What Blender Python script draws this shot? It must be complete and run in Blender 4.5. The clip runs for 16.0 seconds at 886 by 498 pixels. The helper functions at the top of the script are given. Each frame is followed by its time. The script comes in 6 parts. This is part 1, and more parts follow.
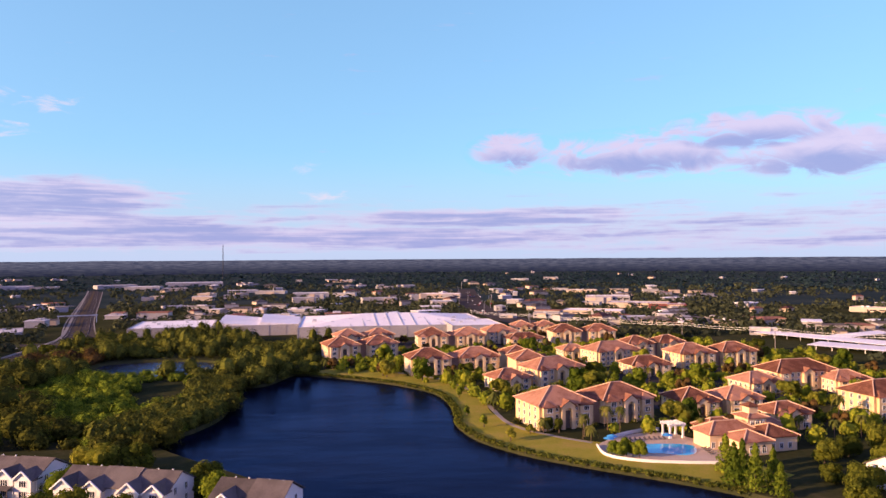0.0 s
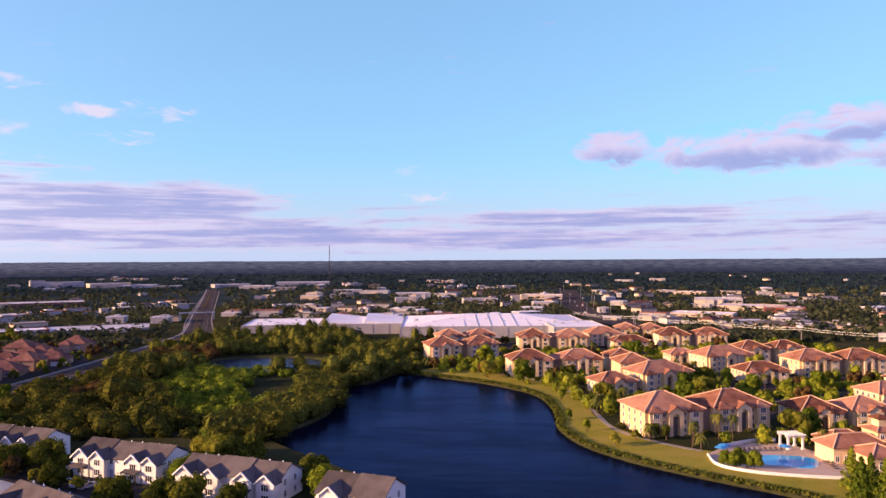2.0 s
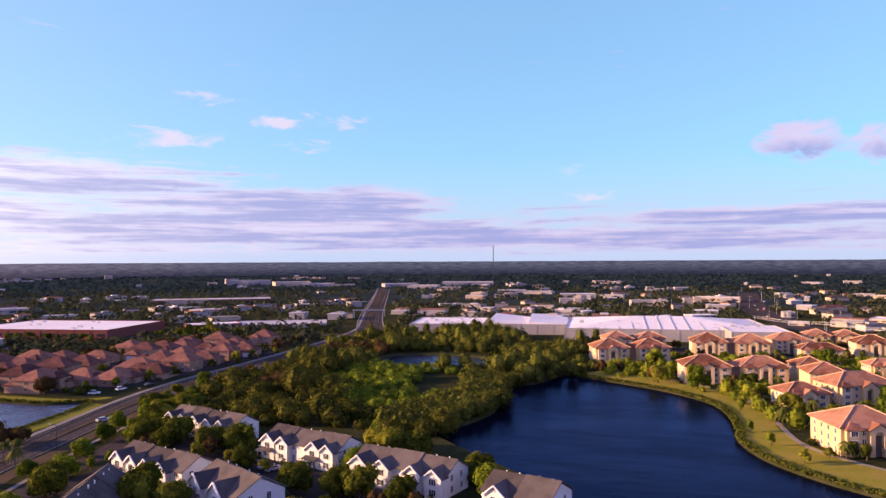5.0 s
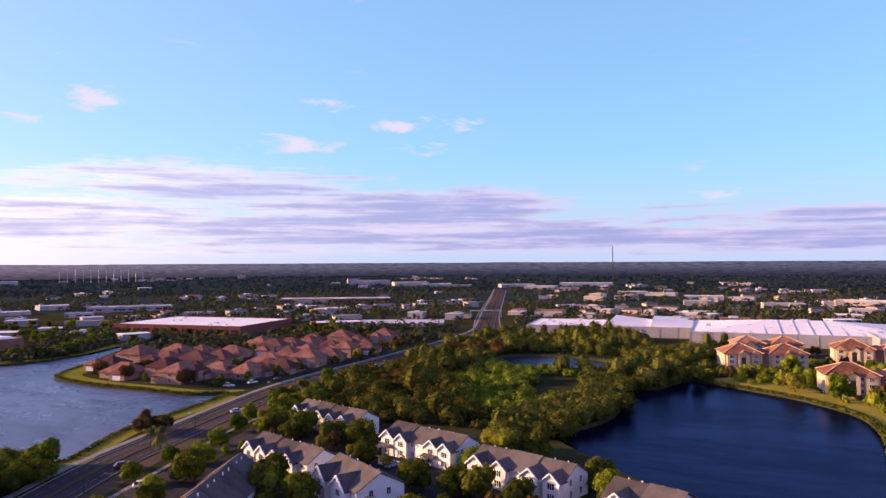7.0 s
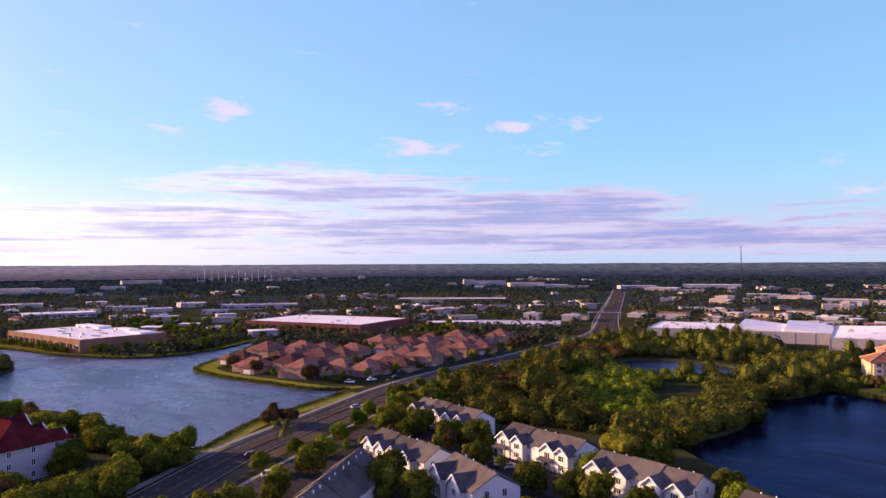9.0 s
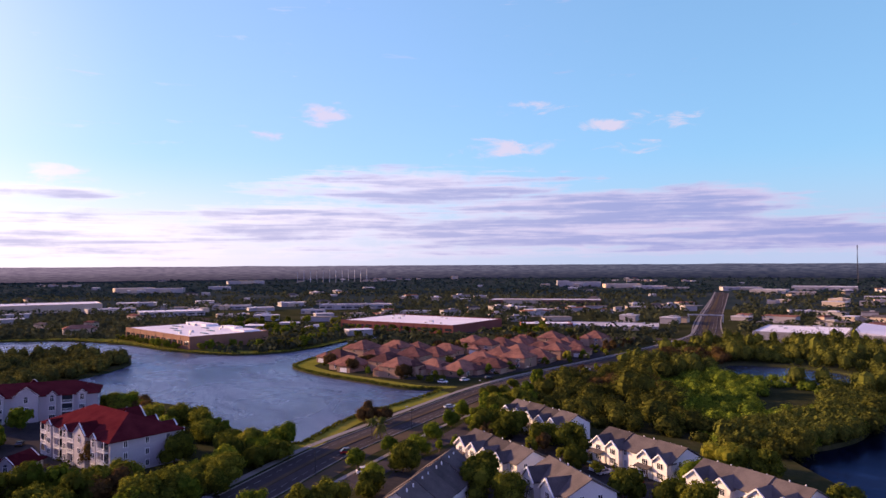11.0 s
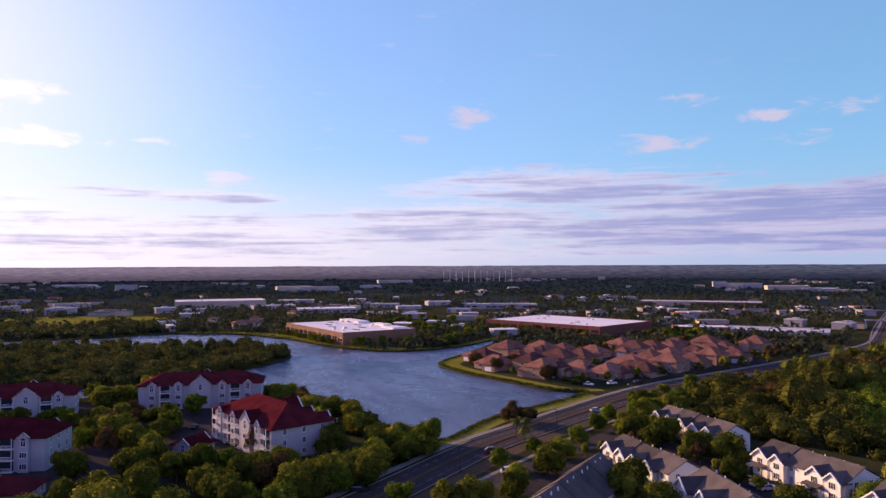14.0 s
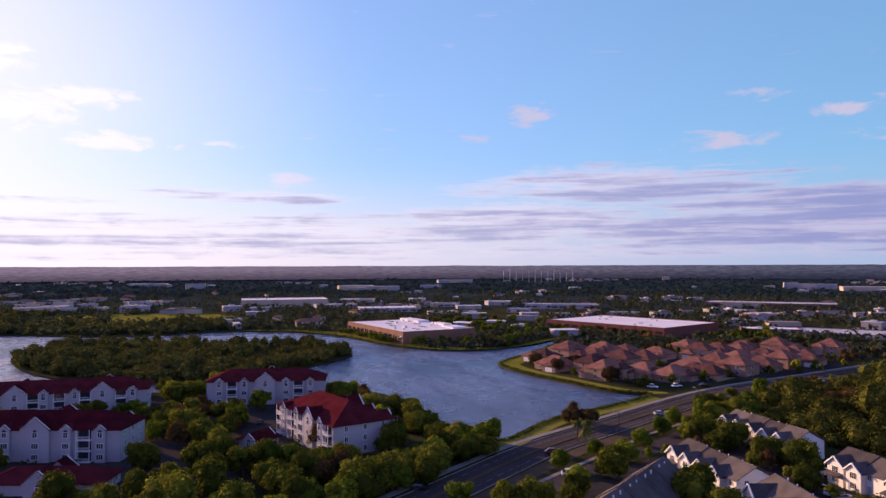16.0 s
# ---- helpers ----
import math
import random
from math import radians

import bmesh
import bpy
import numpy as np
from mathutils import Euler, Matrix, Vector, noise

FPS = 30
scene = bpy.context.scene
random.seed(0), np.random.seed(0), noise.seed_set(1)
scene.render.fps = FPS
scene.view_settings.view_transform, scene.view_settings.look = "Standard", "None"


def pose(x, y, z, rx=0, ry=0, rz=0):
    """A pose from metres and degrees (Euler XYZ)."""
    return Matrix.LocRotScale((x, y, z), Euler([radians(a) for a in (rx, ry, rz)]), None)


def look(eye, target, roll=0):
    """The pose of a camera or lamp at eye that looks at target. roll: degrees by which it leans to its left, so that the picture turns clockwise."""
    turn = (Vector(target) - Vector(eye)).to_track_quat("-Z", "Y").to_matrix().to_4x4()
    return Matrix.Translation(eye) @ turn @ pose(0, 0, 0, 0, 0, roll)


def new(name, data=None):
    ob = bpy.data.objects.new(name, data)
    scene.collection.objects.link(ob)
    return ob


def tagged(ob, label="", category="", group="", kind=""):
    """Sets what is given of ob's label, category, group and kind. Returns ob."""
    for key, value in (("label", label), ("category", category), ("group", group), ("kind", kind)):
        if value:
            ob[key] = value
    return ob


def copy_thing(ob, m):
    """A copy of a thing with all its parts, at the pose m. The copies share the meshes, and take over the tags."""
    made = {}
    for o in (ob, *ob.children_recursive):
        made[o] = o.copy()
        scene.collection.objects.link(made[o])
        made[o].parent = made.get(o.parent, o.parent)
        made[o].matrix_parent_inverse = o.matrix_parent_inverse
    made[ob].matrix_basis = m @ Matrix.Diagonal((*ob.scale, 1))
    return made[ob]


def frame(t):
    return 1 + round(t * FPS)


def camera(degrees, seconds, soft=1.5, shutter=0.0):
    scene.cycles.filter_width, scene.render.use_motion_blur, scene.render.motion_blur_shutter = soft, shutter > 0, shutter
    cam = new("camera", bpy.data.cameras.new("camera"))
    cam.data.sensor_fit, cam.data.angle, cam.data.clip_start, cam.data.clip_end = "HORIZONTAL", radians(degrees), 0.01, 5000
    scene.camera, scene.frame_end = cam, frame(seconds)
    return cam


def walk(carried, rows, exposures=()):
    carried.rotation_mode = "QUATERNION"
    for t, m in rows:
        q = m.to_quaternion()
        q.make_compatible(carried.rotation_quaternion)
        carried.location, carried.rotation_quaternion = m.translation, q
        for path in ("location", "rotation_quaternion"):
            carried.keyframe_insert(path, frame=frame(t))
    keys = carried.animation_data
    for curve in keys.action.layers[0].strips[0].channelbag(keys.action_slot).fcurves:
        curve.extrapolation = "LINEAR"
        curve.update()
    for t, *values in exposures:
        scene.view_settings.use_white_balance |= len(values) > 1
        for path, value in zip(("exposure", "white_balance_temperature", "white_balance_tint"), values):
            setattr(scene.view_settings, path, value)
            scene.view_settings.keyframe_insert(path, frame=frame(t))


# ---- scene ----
cam = camera(64.3, 16.0, soft=1.5)
# seconds, eye x, y, z, yaw to the left, pitch up, lean to the right (degrees)
ROWS = [
    (0.0, 0.00, 0.00, 55.00, 0.00, 0.77, 0.36),
    (0.5, 0.01, 0.06, 54.98, 2.52, 0.79, 0.35),
    (1.0, -0.00, 0.14, 54.96, 5.01, 0.83, 0.33),
    (1.5, -0.03, 0.24, 54.94, 6.71, 0.85, 0.33),
    (2.0, -0.07, 0.36, 54.91, 8.18, 0.87, 0.31),
    (2.5, -0.13, 0.49, 54.88, 9.88, 0.88, 0.31),
    (3.0, -0.20, 0.65, 54.86, 12.07, 0.89, 0.31),
    (3.5, -0.28, 0.81, 54.83, 14.39, 0.90, 0.29),
    (4.0, -0.37, 0.99, 54.80, 16.70, 0.92, 0.29),
    (6.5, -0.95, 2.04, 54.63, 28.53, 1.05, 0.29),
    (7.0, -1.08, 2.26, 54.60, 30.86, 1.07, 0.30),
    (7.5, -1.22, 2.49, 54.56, 33.19, 1.08, 0.30),
    (8.0, -1.36, 2.71, 54.53, 35.43, 1.12, 0.30),
    (8.5, -1.49, 2.94, 54.50, 37.75, 1.15, 0.29),
    (9.0, -1.63, 3.16, 54.46, 40.24, 1.17, 0.26),
    (11.5, -2.28, 4.16, 54.30, 49.80, 1.28, 0.30),
    (12.0, -2.39, 4.33, 54.27, 52.08, 1.27, 0.26),
    (12.5, -2.50, 4.48, 54.24, 54.06, 1.30, 0.26),
    (13.0, -2.59, 4.62, 54.21, 55.88, 1.32, 0.27),
    (13.5, -2.68, 4.74, 54.18, 57.71, 1.33, 0.24),
    (14.0, -2.75, 4.84, 54.16, 59.50, 1.33, 0.23),
    (14.5, -2.81, 4.92, 54.13, 60.78, 1.33, 0.24),
    (15.0, -2.86, 4.98, 54.11, 61.97, 1.33, 0.22),
    (15.5, -2.89, 5.01, 54.09, 62.89, 1.32, 0.20),
    (16.0, -2.91, 5.02, 54.07, 64.36, 1.33, 0.18),
]
walk(cam, [(t, pose(x, y, z, 90 + pitch, 0, yaw) @ pose(0, 0, 0, 0, 0, -lean)) for t, x, y, z, yaw, pitch, lean in ROWS],
     [(0.0, 0.98, 6400, 38), (3.5, 1.0, 6400, 39), (7.0, 1.02, 6400, 40), (12.0, 0.80, 6220, 40), (16.0, 0.57, 6060, 40)])

# ---- light ----
SUN_AZ, SUN_EL = 113.0, 12.5          # degrees to the left of the y axis, degrees up
sun = new("sun", bpy.data.lights.new("sun", "SUN"))
sun.data.energy, sun.data.angle, sun.data.color = 5.0, radians(0.6), (1.0, 0.68, 0.31)
toward = Vector((-math.sin(radians(SUN_AZ)) * math.cos(radians(SUN_EL)), math.cos(radians(SUN_AZ)) * math.cos(radians(SUN_EL)), math.sin(radians(SUN_EL))))
sun.matrix_world = look(toward * 900, (0, 0, 0))


class Nodes:
    """A small writer of node trees."""

    def __init__(self, tree):
        self.tree = tree

    def add(self, kind, operation="", mode=""):
        node = self.tree.nodes.new(kind)
        if operation:
            node.operation = operation
        if mode:
            node.data_type, node.blend_type = "RGBA", mode
        return node

    def put(self, node, **sockets):
        for key, value in sockets.items():
            socket = node.inputs[int(key[1:])] if key[0] == "i" and key[1:].isdigit() else node.inputs[key.replace("_", " ")]
            if isinstance(value, bpy.types.NodeSocket):
                self.tree.links.new(value, socket)
            else:
                socket.default_value = value
        return node

    def math(self, op, a, b=0.0, c=0.0, clamp=False):
        node = self.add("ShaderNodeMath", op)
        node.use_clamp = clamp
        return self.put(node, i0=a, i1=b, i2=c).outputs[0]

    def step(self, value, low, high, to0=0.0, to1=1.0):
        node = self.add("ShaderNodeMapRange")
        node.interpolation_type = "SMOOTHSTEP"
        return self.put(node, Value=value, From_Min=low, From_Max=high, To_Min=to0, To_Max=to1).outputs[0]

    def mix(self, factor, a, b, mode="MIX"):
        node = self.add("ShaderNodeMix", mode=mode)
        self.put(node, i0=factor, i6=a, i7=b)
        return node.outputs[2]

    def noise(self, vector, scale, detail=4.0, rough=0.55, warp=0.0):
        node = self.add("ShaderNodeTexNoise")
        return self.put(node, Vector=vector, Scale=scale, Detail=detail, Roughness=rough, Distortion=warp).outputs["Fac"]


def rgb(r, g, b):
    return (r, g, b, 1.0)


world = bpy.data.worlds.new("world")
scene.world = world
world.use_nodes = True
world.node_tree.nodes.clear()
n = Nodes(world.node_tree)
direction = n.add("ShaderNodeTexCoord").outputs["Generated"]
sky = n.add("ShaderNodeTexSky")
sky.sky_type, sky.sun_disc, sky.sun_elevation, sky.sun_rotation = "NISHITA", False, radians(SUN_EL), radians(-SUN_AZ)
sky.altitude, sky.air_density, sky.dust_density, sky.ozone_density = 50.0, 1.0, 0.6, 2.5
split = n.put(n.add("ShaderNodeSeparateXYZ"), Vector=direction)
sx, sy, sz = split.outputs
azimuth = n.math("MULTIPLY", n.math("ARCTAN2", n.math("MULTIPLY", sx, -1.0), sy), 180 / math.pi)
elevation = n.math("MULTIPLY", n.math("ARCSINE", sz), 180 / math.pi)


def cloud_coords(kx, ky):
    return n.put(n.add("ShaderNodeCombineXYZ"), X=n.math("MULTIPLY", azimuth, kx), Y=n.math("MULTIPLY", elevation, ky)).outputs[0]


fine = n.noise(cloud_coords(0.34, 0.95), 1.0, 7.0, 0.6, 0.5)
streak = n.noise(cloud_coords(0.075, 1.35), 1.0, 6.0, 0.62, 0.25)
lumps = n.noise(cloud_coords(0.30, 0.62), 1.0, 7.0, 0.58, 0.9)


def cover_of(clouds):
    """How far a direction lies inside the given clouds, and how deep under their tops: azimuth, elevation, half width, half height, density."""
    cover, under = None, None
    for az0, el0, wide, high, dense in clouds:
        dx = n.math("DIVIDE", n.math("SUBTRACT", azimuth, az0), wide)
        dy = n.math("DIVIDE", n.math("SUBTRACT", elevation, el0), high)
        far2 = n.math("ADD", n.math("MULTIPLY", dx, dx), n.math("MULTIPLY", dy, dy))
        one = n.math("MULTIPLY", n.math("SUBTRACT", 1.0, far2), dense)
        low = n.math("MULTIPLY", n.math("MAXIMUM", one, 0.0), n.math("SUBTRACT", 0.35, dy))
        cover = n.math("MAXIMUM", cover, one) if cover else one
        under = n.math("MAXIMUM", under, low) if under else low
    return cover, under


BANKS = [(-3.5, 3.3, 18, 1.0, 0.85), (8, 1.7, 27, 1.1, 0.95), (27, 4.7, 8, 1.5, 0.95), (50, 6.2, 14, 1.7, 0.75), (35, 4.5, 14, 1.5, 0.95), (36, 2.6, 24, 1.5, 0.95), (58, 3.4, 12, 2.0, 0.8), (74, 2.5, 13, 1.3, 0.75), (80, 5.4, 9, 0.6, 0.6)]
HEAPS = [(-5.8, 8.5, 3.3, 1.5, 0.9), (-15.5, 8.0, 8.5, 1.8, 1.0), (-23.5, 9.3, 6.5, 1.5, 1.0), (-29, 7.4, 8.5, 2.0, 1.0), (-40, 8.6, 9, 2.2, 1.0)]
PUFFS = [(42.5, 9.3, 5.0, 0.9, 0.8), (57.3, 12.0, 2.2, 1.1, 1.0), (40.2, 12.4, 3.4, 0.6, 0.55), (34.9, 10.9, 1.8, 0.6, 0.7), (31, 11.2, 1.8, 0.6, 0.3), (33, 9.1, 3.0, 0.6, 0.3), (62, 10.2, 1.2, 0.5, 0.3), (91.0, 12.4, 3.4, 1.1, 1.0), (95.5, 11.0, 4.4, 1.5, 1.0), (89.0, 9.2, 4.2, 0.9, 1.0), (96.5, 14.6, 2.4, 1.4, 1.0), (81.6, 9.3, 1.5, 0.4, 0.7), (76, 6.6, 2.6, 1.1, 0.75), (104, 12.0, 6, 2.4, 1.0), (30, 11.0, 3.0, 0.7, 0.3), (11.5, 7.0, 2.6, 0.5, 0.3), (9.5, 5.2, 2.2, 0.5, 0.3)]
low_bank = n.math("MULTIPLY", n.step(elevation, 0.0, 1.0), n.step(elevation, 6.0, 2.6))
bank_cover, bank_under = cover_of(BANKS)
cover = n.math("MAXIMUM", bank_cover, n.math("SUBTRACT", n.math("MULTIPLY", low_bank, 0.72), 0.38))
texture = n.math("ADD", n.math("MULTIPLY", fine, 0.6), n.math("MULTIPLY", streak, 1.1))
bank_body = n.math("ADD", n.math("MULTIPLY", cover, 1.15), n.math("MULTIPLY", n.math("SUBTRACT", texture, 0.83), 2.3))
heap_cover, heap_under = cover_of(HEAPS)
heap_body = n.math("ADD", n.math("MULTIPLY", heap_cover, 1.15), n.math("MULTIPLY", n.math("SUBTRACT", n.math("ADD", n.math("MULTIPLY", lumps, 0.8), n.math("MULTIPLY", fine, 0.2)), 0.5), 5.2))
heap_on = n.step(heap_cover, -0.6, 0.0)
heap_body = n.math("MULTIPLY", heap_body, heap_on)
body = n.math("MAXIMUM", bank_body, heap_body)
amount = n.math("MULTIPLY", n.step(body, -0.15, 0.85), 0.88)
bank_thick = n.math("ADD", n.math("MULTIPLY", bank_body, 0.75), n.math("MULTIPLY", n.math("SUBTRACT", streak, 0.5), 2.6))
heap_thick = n.math("ADD", n.math("MULTIPLY", heap_under, 1.9), n.math("MULTIPLY", n.math("SUBTRACT", lumps, 0.5), 1.6))
thick = n.step(n.math("MAXIMUM", n.math("ADD", bank_thick, n.math("MULTIPLY", bank_under, 0.5)), heap_thick), 0.0, 1.3)
near_sun = n.step(azimuth, 18.0, 80.0)
lit_cloud = n.mix(near_sun, rgb(0.80, 0.78, 0.90), rgb(1.34, 1.38, 1.26))
dark_cloud = n.mix(near_sun, rgb(0.37, 0.46, 0.74), rgb(0.66, 0.72, 0.86))
cloud = n.mix(thick, lit_cloud, dark_cloud)
puff = n.math("ADD", cover_of(PUFFS)[0], n.math("MULTIPLY", n.math("SUBTRACT", fine, 0.5), 4.2))
puff_amount = n.math("MULTIPLY", n.step(puff, 0.1, 1.1), 0.75)
puff_light = n.mix(n.step(azimuth, 62.0, 96.0), rgb(0.94, 0.92, 0.92), rgb(1.6, 1.65, 1.45))
# clear air: the sky's own light, evened out as the film shows it, paler to the horizon and to the sun
even = n.put(n.add("ShaderNodeGamma"), Color=n.put(n.add("ShaderNodeVectorMath", "SCALE"), i0=sky.outputs["Color"], Scale=0.11).outputs[0], Gamma=0.5).outputs[0]
air = n.mix(1.0, even, n.mix(n.step(azimuth, 20.0, 80.0), rgb(0.70, 1.46, 1.64), rgb(0.84, 1.36, 1.70)), "MULTIPLY")
haze = n.mix(n.step(azimuth, 30.0, 102.0), rgb(0.58, 0.80, 0.94), rgb(1.62, 1.52, 1.28))
air = n.mix(n.step(elevation, 9.0, -0.5, 0.0, 0.95), air, haze)
apart = n.math("ADD", n.math("POWER", n.math("MULTIPLY", n.math("SUBTRACT", azimuth, SUN_AZ), 0.8), 2.0), n.math("POWER", n.math("MULTIPLY", n.math("SUBTRACT", elevation, SUN_EL), 1.2), 2.0))
air_light = n.mix(n.step(n.math("SQRT", apart), 36.0, 4.0, 0.0, 0.9), air, rgb(1.50, 1.56, 1.30))
air_light = n.mix(n.step(n.math("SQRT", apart), 13.0, 2.0), air_light, rgb(4.2, 3.9, 2.9))
whole = n.mix(puff_amount, n.mix(amount, air_light, cloud), puff_light)
# high overhead and away from the sun the sky keeps its own deeper blue
overhead = n.put(n.add("ShaderNodeVectorMath", "SCALE"), i0=n.mix(1.0, sky.outputs["Color"], rgb(1.35, 0.98, 1.28), "MULTIPLY"), Scale=0.27).outputs[0]
behind = n.math("MAXIMUM", n.step(azimuth, -48.0, -95.0), n.step(azimuth, 125.0, 170.0))
whole = n.mix(n.math("MAXIMUM", n.step(elevation, 20.0, 42.0), behind), whole, overhead)
out = n.add("ShaderNodeOutputWorld")
world.node_tree.links.new(n.put(n.add("ShaderNodeBackground"), Color=whole, Strength=0.445).outputs[0], out.inputs[0])


# ---- materials ----
def material(name, colours, rough=0.8, scale=1.0, bump=0.0, bump_scale=6.0, metal=0.0, island=False, random=False, spec=0.15, leaf=0.0):
    """A principled surface whose colour wanders between the given ones at two scales, and by piece where asked."""
    m = bpy.data.materials.new(name)
    m.use_nodes = True
    m.node_tree.nodes.clear()
    k = Nodes(m.node_tree)
    where = k.add("ShaderNodeTexCoord").outputs["Object"]
    if random:
        shift = k.add("ShaderNodeObjectInfo").outputs["Random"]
        where = k.put(k.add("ShaderNodeVectorMath", "ADD"), i0=where, i1=k.put(k.add("ShaderNodeCombineXYZ"), X=k.math("MULTIPLY", shift, 90.0)).outputs[0]).outputs[0]
    big = k.noise(where, 0.12 * scale, 3.0)
    small = k.noise(where, 1.7 * scale, 5.0, 0.65)
    value = k.math("ADD", k.math("MULTIPLY", big, 0.55), k.math("MULTIPLY", small, 0.45))
    if island:
        value = k.math("ADD", k.math("MULTIPLY", value, 0.7), k.math("MULTIPLY", k.math("SUBTRACT", k.add("ShaderNodeNewGeometry").outputs["Random Per Island"], 0.3), 0.24))
    if random:
        value = k.math("ADD", value, k.math("MULTIPLY", k.math("SUBTRACT", k.add("ShaderNodeObjectInfo").outputs["Random"], 0.5), 0.35))
    ramp = k.add("ShaderNodeValToRGB")
    ramp.color_ramp.elements[0].position, ramp.color_ramp.elements[1].position = 0.3, 0.7
    ramp.color_ramp.elements[0].color, ramp.color_ramp.elements[1].color = rgb(*colours[0]), rgb(*colours[-1])
    for i, c in enumerate(colours[1:-1]):
        ramp.color_ramp.elements.new(0.3 + 0.4 * (i + 1) / (len(colours) - 1)).color = rgb(*c)
    k.put(ramp, Fac=value)
    shader = k.put(k.add("ShaderNodeBsdfPrincipled"), Base_Color=ramp.outputs[0], Roughness=rough, Metallic=metal, Specular_IOR_Level=spec)
    if bump:
        k.put(shader, Normal=k.put(k.add("ShaderNodeBump"), Strength=bump, Distance=0.1, Height=k.noise(where, bump_scale, 4.0)).outputs[0])
    last = shader.outputs[0]
    if leaf:
        glow = k.put(k.add("ShaderNodeBsdfTranslucent"), Color=ramp.outputs[0]).outputs[0]
        last = k.put(k.add("ShaderNodeMixShader"), i0=leaf, i1=last, i2=glow).outputs[0]
    m.node_tree.links.new(last, k.add("ShaderNodeOutputMaterial").inputs[0])
    return m


def tiled_roof(name, colours, course=0.33, strength=0.6):
    """Roof covering in courses: the colour of patches, and a relief of rows that follow the slope."""
    m = material(name, colours, 0.85, 2.2, random=True, spec=0.0)
    k = Nodes(m.node_tree)
    shader = [s for s in m.node_tree.nodes if s.type == "BSDF_PRINCIPLED"][0]
    where = k.add("ShaderNodeTexCoord").outputs["Object"]
    high = k.put(k.add("ShaderNodeSeparateXYZ"), Vector=where).outputs[2]
    rows = k.math("FRACT", k.math("DIVIDE", high, course * 0.45))
    k.put(shader, Normal=k.put(k.add("ShaderNodeBump"), Strength=strength, Distance=0.06, Height=k.math("ADD", rows, k.noise(where, 5.0, 3.0))).outputs[0])
    return m


def water_material(name, deep, tint, wave=0.2, rough=0.08, share=0.8, calm=1.0):
    """Dark water with a tinted gloss that grows towards flat angles, ruffled by gusts."""
    m = bpy.data.materials.new(name)
    m.use_nodes = True
    m.node_tree.nodes.clear()
    k = Nodes(m.node_tree)
    where = k.add("ShaderNodeTexCoord").outputs["Object"]
    gust = k.noise(where, 0.022, 4.0, 0.6, 0.6)
    ripple = k.math("ADD", k.noise(where, 0.9, 5.0, 0.7), k.math("MULTIPLY", k.noise(where, 0.16, 3.0), 0.6))
    bump = k.put(k.add("ShaderNodeBump"), Strength=k.math("MULTIPLY", k.step(gust, 0.35, 0.7, 0.45, 1.0), wave), Distance=1.0, Height=ripple).outputs[0]
    wind = k.noise(k.put(k.add("ShaderNodeMapping"), Vector=where, Rotation=(0, 0, 0.5), Scale=(0.012, 0.05, 1.0)).outputs[0], 1.0, 6.0, 0.62, 0.4)
    wind = k.math("ADD", k.math("MULTIPLY", wind, 0.5), k.math("MULTIPLY", k.noise(k.put(k.add("ShaderNodeMapping"), Vector=where, Rotation=(0, 0, 0.5), Scale=(0.05, 0.22, 1.0)).outputs[0], 1.0, 5.0, 0.7, 0.5), 0.5))
    share = k.step(wind, 0.38, 0.62, share * calm, share)
    under = k.put(k.add("ShaderNodeBsdfDiffuse"), Color=rgb(*deep)).outputs[0]
    gloss = k.put(k.add("ShaderNodeBsdfGlossy"), Color=rgb(*tint), Roughness=k.step(gust, 0.3, 0.75, rough, rough * 2.2), Normal=bump).outputs[0]
    amount = k.math("MULTIPLY", k.put(k.add("ShaderNodeFresnel"), IOR=1.33, Normal=bump).outputs[0], share)
    whole = k.put(k.add("ShaderNodeMixShader"), i0=amount, i1=under, i2=gloss).outputs[0]
    m.node_tree.links.new(whole, k.add("ShaderNodeOutputMaterial").inputs[0])
    return m


def glass_material(name):
    m = bpy.data.materials.new(name)
    m.use_nodes = True
    shader = m.node_tree.nodes["Principled BSDF"]
    shader.inputs["Base Color"].default_value, shader.inputs["Roughness"].default_value = rgb(0.03, 0.035, 0.045), 0.08
    return m


GROUND = material("ground_cover", [(0.022, 0.028, 0.012), (0.04, 0.044, 0.018), (0.075, 0.066, 0.034)], 0.95, 0.25, 0.3, 1.0, spec=0.0)
LAWN = material("mown_lawn", [(0.13, 0.14, 0.018), (0.20, 0.195, 0.028), (0.26, 0.215, 0.045)], 0.95, 0.5, 0.4, 3.0, spec=0.0)
# ground beyond 900 m: distance haze tinted into the colour as blue-teal
HAZED_GROUND = material("far_plain", [(0.016, 0.028, 0.030), (0.028, 0.042, 0.042), (0.055, 0.066, 0.060)], 0.95, 0.06, spec=0.0)
DRY_LAWN = material("worn_lawn", [(0.17, 0.18, 0.022), (0.28, 0.245, 0.036), (0.38, 0.245, 0.08)], 0.95, 0.9, 0.4, 3.0, spec=0.0)
ASPHALT = material("asphalt", [(0.050, 0.043, 0.042), (0.070, 0.059, 0.056), (0.098, 0.082, 0.076)], 0.85, 0.5, 0.2, 8.0, spec=0.0)
PAVED_LOT = material("paved_lot", [(0.03, 0.03, 0.03), (0.05, 0.046, 0.044), (0.075, 0.066, 0.06)], 0.9, 0.3, spec=0.0)
CONCRETE = material("concrete", [(0.22, 0.195, 0.175), (0.32, 0.29, 0.26)], 0.9, 1.0, 0.2, spec=0.0)
PAINT_LINE = material("road_paint", [(0.10, 0.095, 0.09), (0.26, 0.25, 0.23)], 0.7, 2.0)
BRICK_PAVING = material("mulch_median", [(0.07, 0.055, 0.038), (0.13, 0.095, 0.06)], 0.95, 1.0, spec=0.0)
